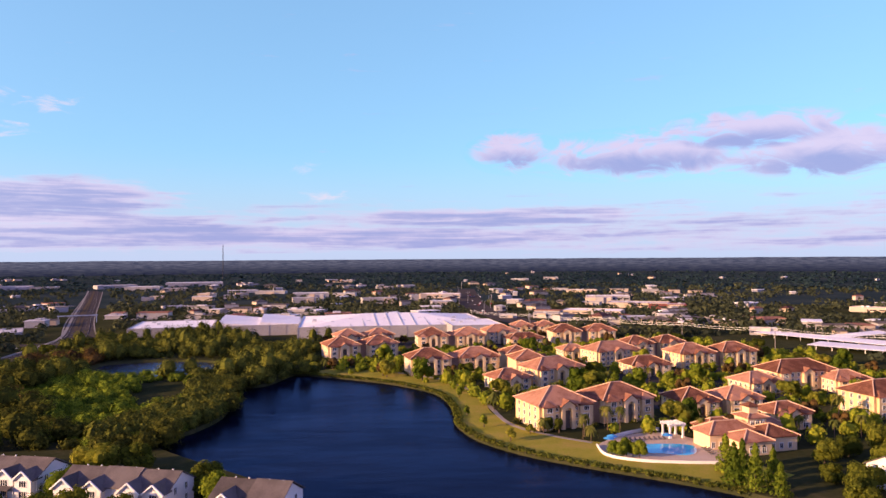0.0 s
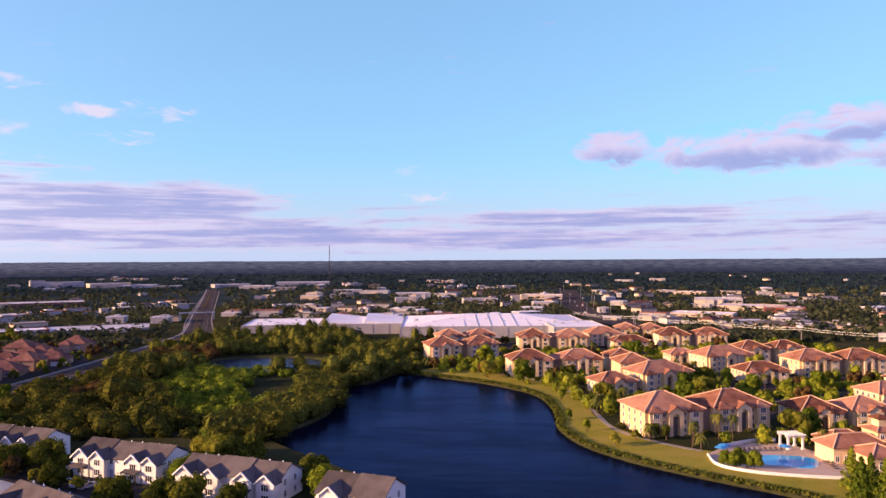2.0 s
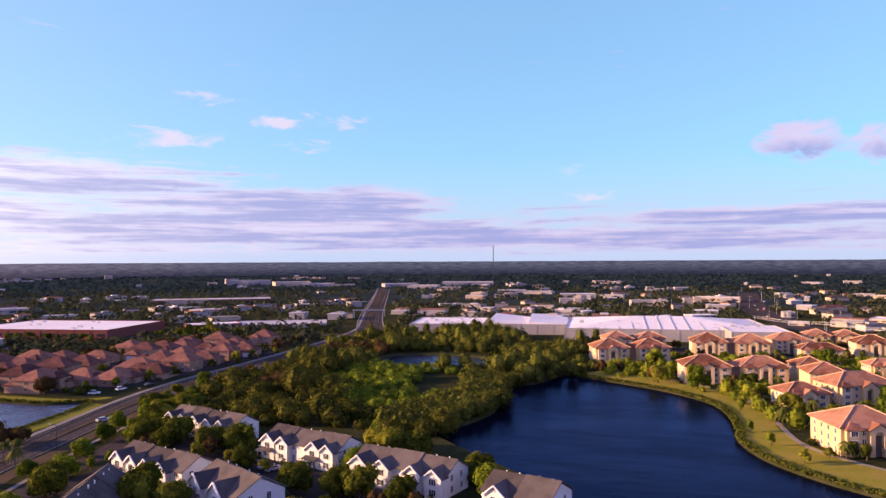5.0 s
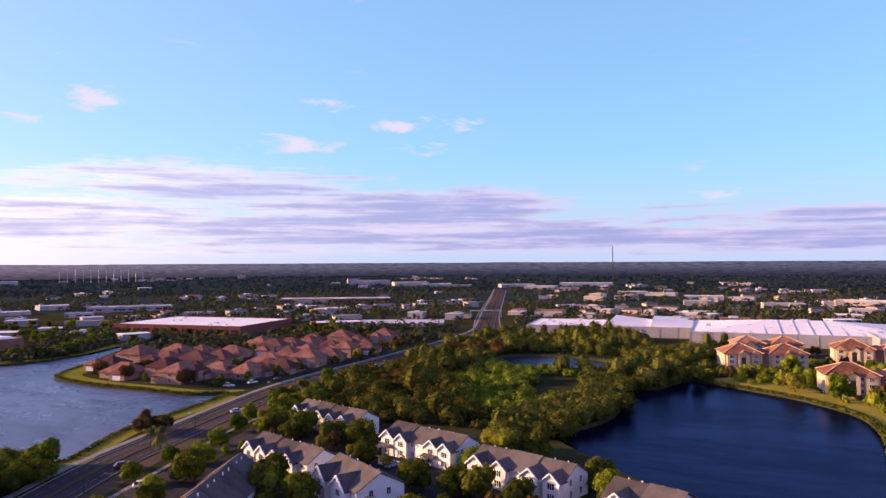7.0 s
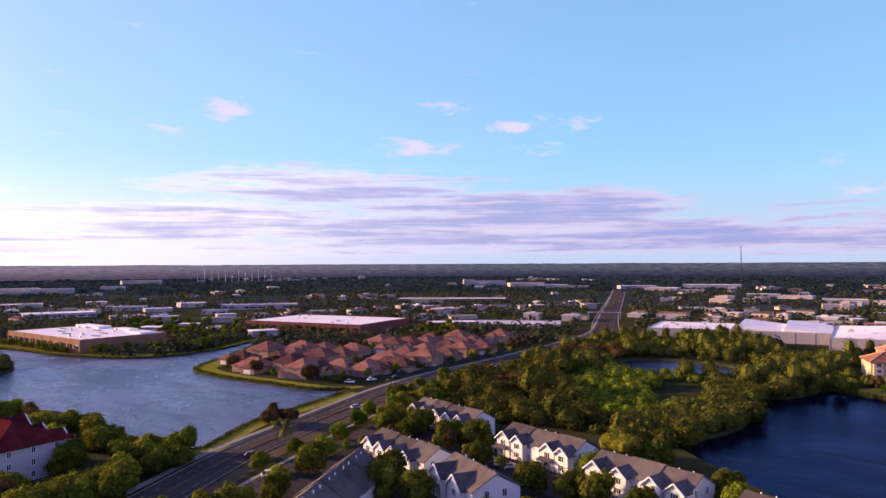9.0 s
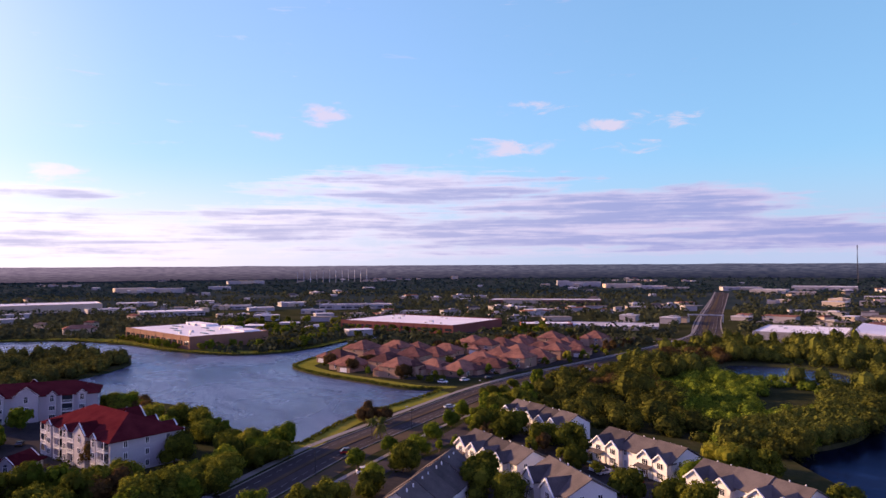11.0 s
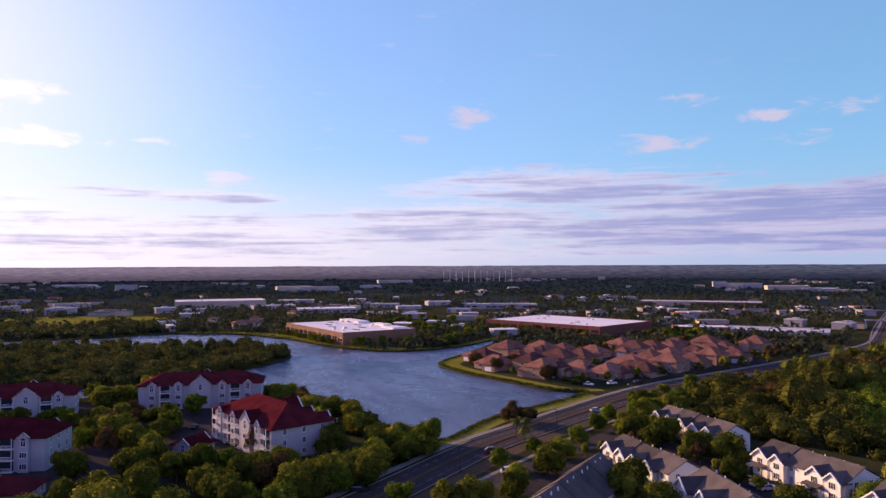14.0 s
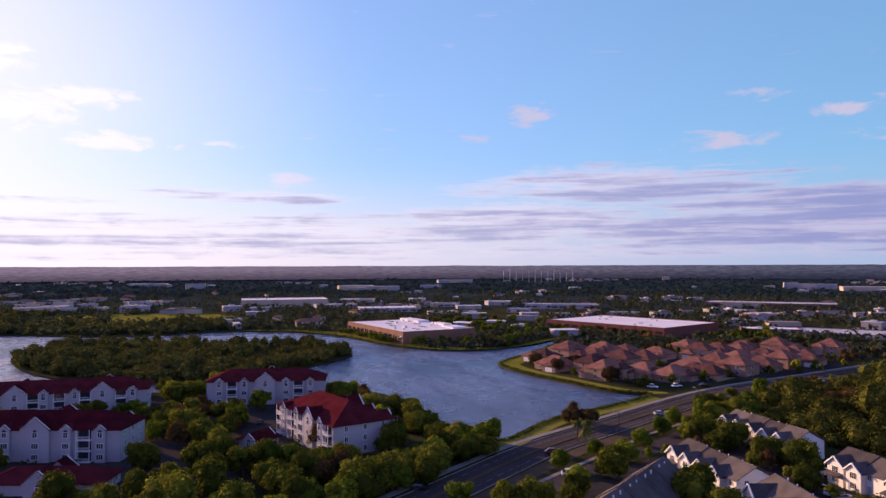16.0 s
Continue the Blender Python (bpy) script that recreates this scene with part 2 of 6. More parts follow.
WATER_DEEP = water_material("lake_water", (0.003, 0.005, 0.014), (0.27, 0.33, 0.70), 0.16, 0.07, 0.68, 0.62)
WATER_POND = water_material("pond_water", (0.01, 0.016, 0.035), (0.62, 0.70, 1.0), 0.5, 0.12, 1.0)
WATER_BRIGHT = water_material("broad_lake_water", (0.040, 0.052, 0.105), (0.76, 0.77, 0.86), 0.5, 0.18, 1.0, 0.62)
POOL_WATER = material("pool_water", [(0.02, 0.32, 0.62), (0.04, 0.42, 0.72)], 0.1, 1.0)
POOL_DECK = material("pool_deck", [(0.42, 0.3, 0.22), (0.52, 0.4, 0.3)], 0.85, 2.0)
TERRACOTTA = tiled_roof("terracotta_tiles", [(0.12, 0.05, 0.032), (0.27, 0.118, 0.072), (0.43, 0.22, 0.14)])
TERRACOTTA_DARK = tiled_roof("weathered_terracotta_tiles", [(0.08, 0.042, 0.038), (0.18, 0.085, 0.068), (0.33, 0.16, 0.11)])
RIDGE_TILE = material("ridge_tile", [(0.55, 0.33, 0.2), (0.65, 0.42, 0.28)], 0.8, 2.0)
RED_ROOF = tiled_roof("dark_red_tiles", [(0.045, 0.008, 0.011), (0.075, 0.012, 0.016), (0.115, 0.021, 0.024)])
SHINGLES = tiled_roof("grey_shingles", [(0.065, 0.057, 0.056), (0.105, 0.09, 0.086), (0.15, 0.128, 0.12)], 0.3, 0.4)
STUCCO = material("cream_stucco", [(0.57, 0.41, 0.21), (0.66, 0.49, 0.28), (0.73, 0.57, 0.36)], 0.9, 0.8, 0.15, 12.0, random=True)
STUCCO_PEACH = material("peach_stucco", [(0.28, 0.175, 0.125), (0.42, 0.27, 0.19)], 0.9, 0.8, 0.15, 12.0, random=True)
SIDING = material("white_siding", [(0.60, 0.58, 0.56), (0.74, 0.72, 0.69)], 0.7, 0.9, 0.15, 9.0)
GREY_SIDING = material("blue_grey_siding", [(0.28, 0.29, 0.33), (0.36, 0.37, 0.41)], 0.75, 0.9)
PALE_RENDER = material("pale_grey_render", [(0.34, 0.32, 0.345), (0.43, 0.41, 0.43)], 0.85, 0.9, 0.1)
WHITE_TRIM = material("white_trim", [(0.72, 0.71, 0.69), (0.82, 0.81, 0.79)], 0.6, 2.0)
ROOF_WHITE = material("white_roof_membrane", [(0.70, 0.66, 0.67), (0.80, 0.77, 0.77), (0.86, 0.84, 0.83)], 0.7, 0.35, 0.1, spec=0.0)
ROOF_FAR = material("weathered_roof_sheet", [(0.26, 0.25, 0.27), (0.42, 0.40, 0.42), (0.62, 0.59, 0.60)], 0.8, 0.35, random=True, spec=0.0)
WALL_TAN = material("tan_block_wall", [(0.42, 0.33, 0.25), (0.54, 0.44, 0.34)], 0.9, 0.5)
WALL_BROWN = material("brown_brick_wall", [(0.16, 0.085, 0.06), (0.24, 0.13, 0.09)], 0.9, 0.8)
WALL_UMBER = material("umber_brick_wall", [(0.20, 0.10, 0.065), (0.30, 0.155, 0.10)], 0.9, 0.8)
WALL_RED = material("red_brick_wall", [(0.15, 0.048, 0.042), (0.22, 0.075, 0.06)], 0.9, 0.8)
WALL_WHITE = material("white_painted_wall", [(0.26, 0.245, 0.25), (0.42, 0.40, 0.395)], 0.8, 0.5)
DARK_METAL = material("dark_metal", [(0.05, 0.05, 0.055), (0.09, 0.09, 0.095)], 0.5, 1.0, metal=0.6)
GALVANISED = material("galvanised_steel", [(0.42, 0.42, 0.43), (0.55, 0.55, 0.56)], 0.5, 1.0, metal=0.5)
# dark brown that paints the shade inside entry arches, and colours the loungers
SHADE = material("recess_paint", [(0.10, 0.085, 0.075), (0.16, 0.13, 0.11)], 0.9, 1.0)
GLASS = glass_material("window_glass")
BARK = material("bark", [(0.07, 0.05, 0.035), (0.14, 0.10, 0.07)], 0.95, 3.0, 0.4)
LEAF_OAK = material("oak_leaves", [(0.065, 0.080, 0.012), (0.18, 0.195, 0.022), (0.34, 0.31, 0.035)], 0.7, 0.8, island=True, random=True, leaf=0.44, spec=0.0)
LEAF_FRESH = material("fresh_leaves", [(0.075, 0.115, 0.012), (0.19, 0.235, 0.018), (0.36, 0.36, 0.03)], 0.7, 0.8, island=True, random=True, leaf=0.38, spec=0.0)
LEAF_RUST = material("rust_brown_leaves", [(0.06, 0.04, 0.018), (0.12, 0.075, 0.025), (0.19, 0.11, 0.035)], 0.8, 0.5, island=True, random=True, leaf=0.3, spec=0.0)
LEAF_PALM = material("palm_fronds", [(0.07, 0.085, 0.02), (0.14, 0.14, 0.03), (0.20, 0.17, 0.05)], 0.6, 0.6, island=True, random=True, leaf=0.2, spec=0.0)
WOODS = material("woodland_leaves", [(0.036, 0.042, 0.010), (0.105, 0.11, 0.018), (0.25, 0.225, 0.034)], 0.8, 0.8, island=True, leaf=0.2, spec=0.0)
MANGROVE = material("bright_mangrove_leaves", [(0.05, 0.085, 0.012), (0.20, 0.26, 0.022), (0.42, 0.46, 0.04)], 0.8, 0.8, island=True, leaf=0.2, spec=0.0)
SHORE_LEAVES = material("olive_shore_leaves", [(0.05, 0.06, 0.014), (0.135, 0.145, 0.022), (0.28, 0.265, 0.04)], 0.8, 0.8, island=True, leaf=0.1, spec=0.0)
ISLET_LEAVES = material("olive_islet_leaves", [(0.05, 0.056, 0.018), (0.13, 0.13, 0.03), (0.28, 0.25, 0.05)], 0.8, 0.7, island=True, leaf=0.3, spec=0.0)
# greens of the plain's trees, greyed a little for distance haze
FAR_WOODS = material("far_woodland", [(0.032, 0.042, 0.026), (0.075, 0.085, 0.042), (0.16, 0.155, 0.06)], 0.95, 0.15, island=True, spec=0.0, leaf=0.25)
# farthest trees in dark blue-teal, the haze of distance put into their colour
HAZED_CANOPY = material("far_canopy", [(0.012, 0.029, 0.034), (0.026, 0.050, 0.052), (0.055, 0.083, 0.072)], 0.95, 0.03, spec=0.0, leaf=0.2)
REED = material("shore_reeds", [(0.06, 0.075, 0.012), (0.13, 0.14, 0.02), (0.22, 0.20, 0.035)], 0.8, 0.6, island=True, leaf=0.3, spec=0.0)


# ---- plan ----
def smooth_loop(points, steps=6):
    """A closed curve through the control points (Catmull-Rom)."""
    out, count = [], len(points)
    for i in range(count):
        p0, p1, p2, p3 = (Vector(points[(i + k) % count]) for k in (-1, 0, 1, 2))
        for s in range(steps):
            t = s / steps
            out.append(tuple(0.5 * (2 * p1 + (p2 - p0) * t + (2 * p0 - 5 * p1 + 4 * p2 - p3) * t * t + (3 * p1 - p0 - 3 * p2 + p3) * t ** 3)))
    return out


def smooth_line(points, steps=8):
    """An open curve through the control points."""
    ends = [tuple(2 * Vector(points[0]) - Vector(points[1]))] + list(points) + [tuple(2 * Vector(points[-1]) - Vector(points[-2]))]
    out = []
    for i in range(1, len(ends) - 2):
        p0, p1, p2, p3 = (Vector(ends[i + k]) for k in (-1, 0, 1, 2))
        for s in range(steps):
            t = s / steps
            out.append(tuple(0.5 * (2 * p1 + (p2 - p0) * t + (2 * p0 - 5 * p1 + 4 * p2 - p3) * t * t + (3 * p1 - p0 - 3 * p2 + p3) * t ** 3)))
    return out + [tuple(points[-1])]


def inside(loop, x, y):
    """Which of the points x, y (arrays) lie inside a closed loop."""
    x, y = np.asarray(x, float), np.asarray(y, float)
    hit = np.zeros(x.shape, bool)
    for (x0, y0), (x1, y1) in zip(loop, loop[1:] + loop[:1]):
        cross = (y0 > y) != (y1 > y)
        if y1 != y0:
            hit ^= cross & (x < (x1 - x0) * (y - y0) / (y1 - y0) + x0)
    return hit


def near_line(line, x, y, width):
    """Which of the points lie within width of an open line."""
    x, y = np.asarray(x, float), np.asarray(y, float)
    hit = np.zeros(x.shape, bool)
    for (x0, y0), (x1, y1) in zip(line[:-1], line[1:]):
        dx, dy = x1 - x0, y1 - y0
        t = np.clip(((x - x0) * dx + (y - y0) * dy) / max(dx * dx + dy * dy, 1e-6), 0, 1)
        hit |= (x - x0 - t * dx) ** 2 + (y - y0 - t * dy) ** 2 < width * width
    return hit


LAKE = smooth_loop([(71, 165), (56, 177), (38, 189), (23, 201), (11, 217), (5, 236), (5, 248), (2, 275), (-5, 295), (-22, 314), (-43, 328), (-60, 337), (-72, 339),
                    (-79, 313), (-88, 303), (-83, 275), (-79, 249), (-82, 228), (-89, 216), (-82, 206), (-72, 197), (-55, 183), (-37, 168), (-22, 148), (10, 136), (60, 132), (88, 146)])
POND = smooth_loop([(-182, 372), (-165, 386), (-149, 389), (-128, 386), (-117, 371), (-118, 345), (-138, 334), (-164, 338)])
BROAD_LAKE = smooth_loop([(-232, 211), (-247, 203), (-273, 200), (-307, 197), (-336, 200), (-347, 208), (-362, 228), (-388, 262), (-412, 293), (-424, 330), (-440, 332),
                          (-436, 300), (-414, 262), (-402, 230), (-415, 200), (-464, 181), (-517, 173), (-575, 150), (-612, 95), (-604, 50), (-612, 3), (-660, -80), (-640, -180),
                          (-480, -170), (-400, -90), (-365, -30), (-330, 25), (-326, 60), (-315, 95), (-280, 112), (-250, 112), (-223, 109), (-200, 110), (-192, 117), (-201, 132), (-212, 152), (-220, 181)])
ISLET = smooth_loop([(-510, -43), (-470, -42), (-405, -22), (-366, 18), (-352, 55), (-372, 94), (-396, 126), (-424, 144), (-461, 134), (-490, 100), (-533, 68), (-548, 30), (-546, -8), (-532, -32)])
# centre lines of the roads
AVENUE = smooth_line([(-114, 0), (-137, 45), (-159, 85), (-178, 120), (-190, 151), (-203, 186), (-214, 217), (-221, 243), (-226, 272), (-230, 310), (-236, 360), (-243, 410), (-251, 455), (-264, 505), (-299, 581), (-356, 699), (-468, 936), (-636, 1285)])
BROAD_LINE = smooth_line([(-258, 500), (-302, 585), (-353, 690), (-470, 940), (-606, 1229)], 8)
CROSS_STREET = smooth_line([(-760, 300), (-600, 330), (-420, 395), (-340, 428), (-252, 470), (-218, 484)], 6)
HIGHWAY = smooth_line([(40, 470), (75, 560), (60, 640), (45, 740), (35, 850), (36, 1010), (40, 1250)], 6)
CAMPUS_ROAD = smooth_line([(-131, 62), (-144, 95), (-154, 119), (-167, 157), (-181, 188)], 6)
WOODLAND = smooth_loop([(-84, 206), (-92, 218), (-82, 249), (-86, 275), (-91, 302), (-82, 313), (-76, 338), (-66, 342), (-72, 372), (-80, 430), (-96, 462), (-150, 470), (-222, 478), (-236, 440),
                        (-222, 380), (-213, 310), (-206, 262), (-192, 226), (-172, 206), (-140, 206), (-120, 207), (-98, 209)], 4)
FAR_BANK = smooth_loop([(-618, 90), (-612, 50), (-622, 3), (-672, -80), (-690, -200), (-900, -260), (-920, -80), (-850, 60), (-700, 120)], 4)


def slab(name, loop, z0, z1, mat, label, category="", holes=()):
    """A flat piece of the setting with an outline, a top and sides."""
    flat = [Vector((x, y, z1)) for ring in (loop, *holes) for x, y in ring]
    rings = [[Vector((x, y, 0)) for x, y in ring] for ring in (loop, *holes)]
    tris = mathutils_geometry.tessellate_polygon(rings)
    verts, faces, start = [tuple(v) for v in flat], [], 0
    for a, b, c in tris:
        up = (flat[b] - flat[a]).cross(flat[c] - flat[a]).z > 0
        faces.append((a, b, c) if up else (a, c, b))
    base = len(verts)
    verts += [(v.x, v.y, z0) for v in flat]
    for ring in rings:
        count = len(ring)
        for i in range(count):
            a, b = start + i, start + (i + 1) % count
            faces.append((a, b, base + b, base + a))
        start += count
    data = bpy.data.meshes.new(name)
    data.from_pydata(verts, [], faces)
    data.materials.append(mat)
    return tagged(new(name, data), label, category, kind="structure")


def band(name, line, width, z, mat, label, thick=0.12, shift=0.0, parent=None):
    """A strip of even width along a line, shifted to its right side."""
    verts, faces = [], []
    for i, p in enumerate(line):
        a, b = Vector(line[max(i - 1, 0)]), Vector(line[min(i + 1, len(line) - 1)])
        side = Vector(((b - a).y, -(b - a).x)).normalized()
        for s, h in ((-0.5, z), (0.5, z), (0.5, z - thick), (-0.5, z - thick)):
            q = Vector(p) + side * (shift + s * width)
            verts.append((q.x, q.y, h))
    for i in range(len(line) - 1):
        k = 4 * i
        faces += [(k, k + 1, k + 5, k + 4), (k + 1, k + 2, k + 6, k + 5), (k + 3, k, k + 4, k + 7)]
    data = bpy.data.meshes.new(name)
    data.from_pydata(verts, [], faces)
    data.materials.append(mat)
    ob = new(name, data)
    if parent:
        ob.parent = parent
        return ob
    return tagged(ob, label, kind="structure")


from mathutils import geometry as mathutils_geometry

# ---- ground: one sheet to the horizon, with the lake beds let into it ----
RINGS = [(900, 0.0), (1800, 0.0), (2600, 0.0), (3200, 8.0), (3800, 20.0), (4400, 35.0), (4960, 50.0)]
SPOKES = 144


def ground_height(r):
    return np.interp(r, [a for a, b in RINGS], [b for a, b in RINGS])


def build_ground():
    outer = [(RINGS[0][0] * math.cos(2 * math.pi * i / SPOKES), RINGS[0][0] * math.sin(2 * math.pi * i / SPOKES)) for i in range(SPOKES)]
    rings = [outer, LAKE, POND, BROAD_LAKE]
    flat = [(x, y, 0.0) for ring in rings for x, y in ring]
    verts, faces = list(flat), []
    for a, b, c in mathutils_geometry.tessellate_polygon([[Vector((x, y, 0)) for x, y in ring] for ring in rings]):
        up = (flat[b][0] - flat[a][0]) * (flat[c][1] - flat[a][1]) - (flat[b][1] - flat[a][1]) * (flat[c][0] - flat[a][0]) > 0
        faces.append((a, b, c) if up else (a, c, b))
    # banks slope down into the lakes
    start = SPOKES
    for ring in rings[1:]:
        area = sum(x0 * y1 - x1 * y0 for (x0, y0), (x1, y1) in zip(ring, ring[1:] + ring[:1]))
        base, count = len(verts), len(ring)
        for i, (x, y) in enumerate(ring):
            a, b = Vector(ring[i - 1]), Vector(ring[(i + 1) % count])
            side = Vector((-(b - a).y, (b - a).x)).normalized() * (2.2 if area > 0 else -2.2)
            verts.append((x + side.x, y + side.y, -2.2))
        for i in range(count):
            j = (i + 1) % count
            face = (start + i, start + j, base + j, base + i)
            faces.append(face if area < 0 else face[::-1])
        start += count
    first = 0
    for k, (r, z) in enumerate(RINGS[1:]):
        base = len(verts)
        for i in range(SPOKES):
            a = 2 * math.pi * i / SPOKES
            wave = noise.noise(Vector((math.cos(a) * 5, math.sin(a) * 5, k * 3.1))) * (2.0 if z > 0 else 0.0)
            verts.append((r * math.cos(a), r * math.sin(a), z + wave))
        faces += [(first + i, base + i, base + (i + 1) % SPOKES, first + (i + 1) % SPOKES) for i in range(SPOKES)]
        first = base
    data = bpy.data.meshes.new("ground")
    data.from_pydata(verts, [], faces)
    data.materials.append(GROUND)
    data.materials.append(HAZED_GROUND)
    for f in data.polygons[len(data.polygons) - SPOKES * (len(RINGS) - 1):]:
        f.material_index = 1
    return tagged(new("ground", data), "flat land of grass and scrub with lake beds", "ground", kind="structure")


build_ground()


def grown(loop, by):
    """The loop moved outwards by a distance."""
    area = sum(x0 * y1 - x1 * y0 for (x0, y0), (x1, y1) in zip(loop, loop[1:] + loop[:1]))
    out = []
    for i, p in enumerate(loop):
        a, b = Vector(loop[i - 1]), Vector(loop[(i + 1) % len(loop)])
        side = Vector(((b - a).y, -(b - a).x)).normalized() * (by if area > 0 else -by)
        out.append((p[0] + side.x, p[1] + side.y))
    return out


slab("water", grown(LAKE, 1.0), -2.0, -1.0, WATER_DEEP, "dark blue lake with a rippled surface", "lake")
slab("water", grown(POND, 1.0), -2.0, -1.0, WATER_POND, "small dark blue pond among trees", "pond")
slab("water", grown(BROAD_LAKE, 1.0), -2.0, -1.0, WATER_BRIGHT, "broad grey blue lake ruffled by wind", "lake")
slab("islet_land", ISLET, -1.8, -0.3, GROUND, "low wooded island in the broad lake", "island")


def distance_ring():
    """The plain's last miles before the horizon: a low glowing backdrop with painted haze, beyond the farthest woods.
    """
    m = bpy.data.materials.new("hazy_distance")
    m.use_nodes = True
    m.node_tree.nodes.clear()
    k = Nodes(m.node_tree)
    where = k.add("ShaderNodeTexCoord").outputs["Object"]
    px, py, pz = k.put(k.add("ShaderNodeSeparateXYZ"), Vector=where).outputs
    az = k.math("MULTIPLY", k.math("ARCTAN2", k.math("MULTIPLY", px, -1.0), py), 180 / math.pi)
    streaks = k.noise(k.put(k.add("ShaderNodeCombineXYZ"), X=k.math("MULTIPLY", az, 1.3), Y=k.math("MULTIPLY", pz, 0.30)).outputs[0], 1.0, 7.0, 0.7)
    dots = k.noise(k.put(k.add("ShaderNodeCombineXYZ"), X=k.math("MULTIPLY", az, 3.4), Y=k.math("MULTIPLY", pz, 0.55)).outputs[0], 1.0, 4.0, 0.6)
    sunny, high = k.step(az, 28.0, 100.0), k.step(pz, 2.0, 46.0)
    # haze, cloud shade and sunlit bands are painted into the glow colour
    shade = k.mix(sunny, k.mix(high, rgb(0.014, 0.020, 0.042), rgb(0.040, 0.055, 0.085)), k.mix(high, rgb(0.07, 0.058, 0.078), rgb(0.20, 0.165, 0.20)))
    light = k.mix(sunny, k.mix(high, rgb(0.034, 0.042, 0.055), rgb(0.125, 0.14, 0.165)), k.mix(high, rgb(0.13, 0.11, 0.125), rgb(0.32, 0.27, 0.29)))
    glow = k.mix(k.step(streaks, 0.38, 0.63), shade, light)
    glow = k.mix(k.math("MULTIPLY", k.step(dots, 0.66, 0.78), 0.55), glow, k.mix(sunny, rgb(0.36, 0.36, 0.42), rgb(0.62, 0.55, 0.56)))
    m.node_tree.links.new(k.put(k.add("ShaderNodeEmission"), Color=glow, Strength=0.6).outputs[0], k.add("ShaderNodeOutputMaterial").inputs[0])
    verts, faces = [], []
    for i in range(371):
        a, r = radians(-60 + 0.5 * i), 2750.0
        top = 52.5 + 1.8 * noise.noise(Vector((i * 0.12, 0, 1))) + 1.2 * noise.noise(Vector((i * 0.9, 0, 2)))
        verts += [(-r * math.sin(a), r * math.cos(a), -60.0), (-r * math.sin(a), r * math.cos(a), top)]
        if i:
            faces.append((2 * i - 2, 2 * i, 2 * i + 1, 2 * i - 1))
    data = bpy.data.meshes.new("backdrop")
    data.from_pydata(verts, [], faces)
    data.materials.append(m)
    return tagged(new("backdrop", data), "glowing backdrop painted with blue haze along the horizon", kind="structure")


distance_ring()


# ---- kit ----
def box(bm, x0, y0, z0, x1, y1, z1):
    v = [bm.verts.new(p) for p in ((x0, y0, z0), (x1, y0, z0), (x1, y1, z0), (x0, y1, z0), (x0, y0, z1), (x1, y0, z1), (x1, y1, z1), (x0, y1, z1))]
    for f in ((3, 2, 1, 0), (4, 5, 6, 7), (0, 1, 5, 4), (1, 2, 6, 5), (2, 3, 7, 6), (3, 0, 4, 7)):
        bm.faces.new([v[i] for i in f])


def solid(bm, low, high):
    """A body between two rings of points with as many corners each."""
    a, b = [bm.verts.new(p) for p in low], [bm.verts.new(p) for p in high]
    count = len(a)
    bm.faces.new(a[::-1])
    bm.faces.new(b)
    for i in range(count):
        j = (i + 1) % count
        bm.faces.new((a[i], a[j], b[j], b[i]))


def prism(bm, outline, y0, y1):
    """An outline of (x, z) drawn out along y."""
    solid(bm, [(x, y0, z) for x, z in outline][::-1], [(x, y1, z) for x, z in outline][::-1])


def hip(bm, x0, y0, x1, y1, z, rise, over=0.6, thick=0.25):
    """A hipped roof over a rectangle, with eaves."""
    x0, y0, x1, y1 = x0 - over, y0 - over, x1 + over, y1 + over
    low = [(x0, y0, z), (x1, y0, z), (x1, y1, z), (x0, y1, z)]
    half = min(x1 - x0, y1 - y0) / 2
    if x1 - x0 >= y1 - y0:
        ridge = [(x0 + half, (y0 + y1) / 2, z + thick + rise), (x1 - half, (y0 + y1) / 2, z + thick + rise)]
    else:
        ridge = [((x0 + x1) / 2, y0 + half, z + thick + rise), ((x0 + x1) / 2, y1 - half, z + thick + rise)]
    a = [bm.verts.new(p) for p in low]
    b = [bm.verts.new((p[0], p[1], z + thick)) for p in low]
    r = [bm.verts.new((p[0] + d, p[1] + d, p[2])) for p, d in zip(ridge, (-0.01, 0.01))]
    bm.faces.new(a[::-1])
    for i in range(4):
        bm.faces.new((a[i], a[(i + 1) % 4], b[(i + 1) % 4], b[i]))
    if x1 - x0 >= y1 - y0:
        for f in ((b[0], b[1], r[1], r[0]), (b[1], b[2], r[1]), (b[2], b[3], r[0], r[1]), (b[3], b[0], r[0])):
            bm.faces.new(f)
    else:
        for f in ((b[0], b[1], r[0]), (b[1], b[2], r[1], r[0]), (b[2], b[3], r[1]), (b[3], b[0], r[0], r[1])):
            bm.faces.new(f)
    corners = [Vector((p[0], p[1], z + thick)) for p in low]
    ends = [Vector(p) for p in ridge]
    near = (0, 1, 1, 0) if x1 - x0 >= y1 - y0 else (0, 0, 1, 1)
    return [(corners[i], ends[near[i]]) for i in range(4)] + [(ends[0], ends[1])]


def beam(bm, a, b, w, lift=0.05):
    """A bar from a to b."""
    a, b = Vector(a), Vector(b)
    if (b - a).length < 0.05:
        return
    way = (b - a).normalized()
    side = way.cross(Vector((0, 0, 1)))
    side = side.normalized() * w / 2 if side.length > 0.01 else Vector((w / 2, 0, 0))
    up = side.cross(way).normalized() * w / 2
    c = Vector((0, 0, lift))
    solid(bm, [a + c + s * side + u * up for s, u in ((-1, -1), (1, -1), (1, 1), (-1, 1))], [b + c + s * side + u * up for s, u in ((-1, -1), (1, -1), (1, 1), (-1, 1))])


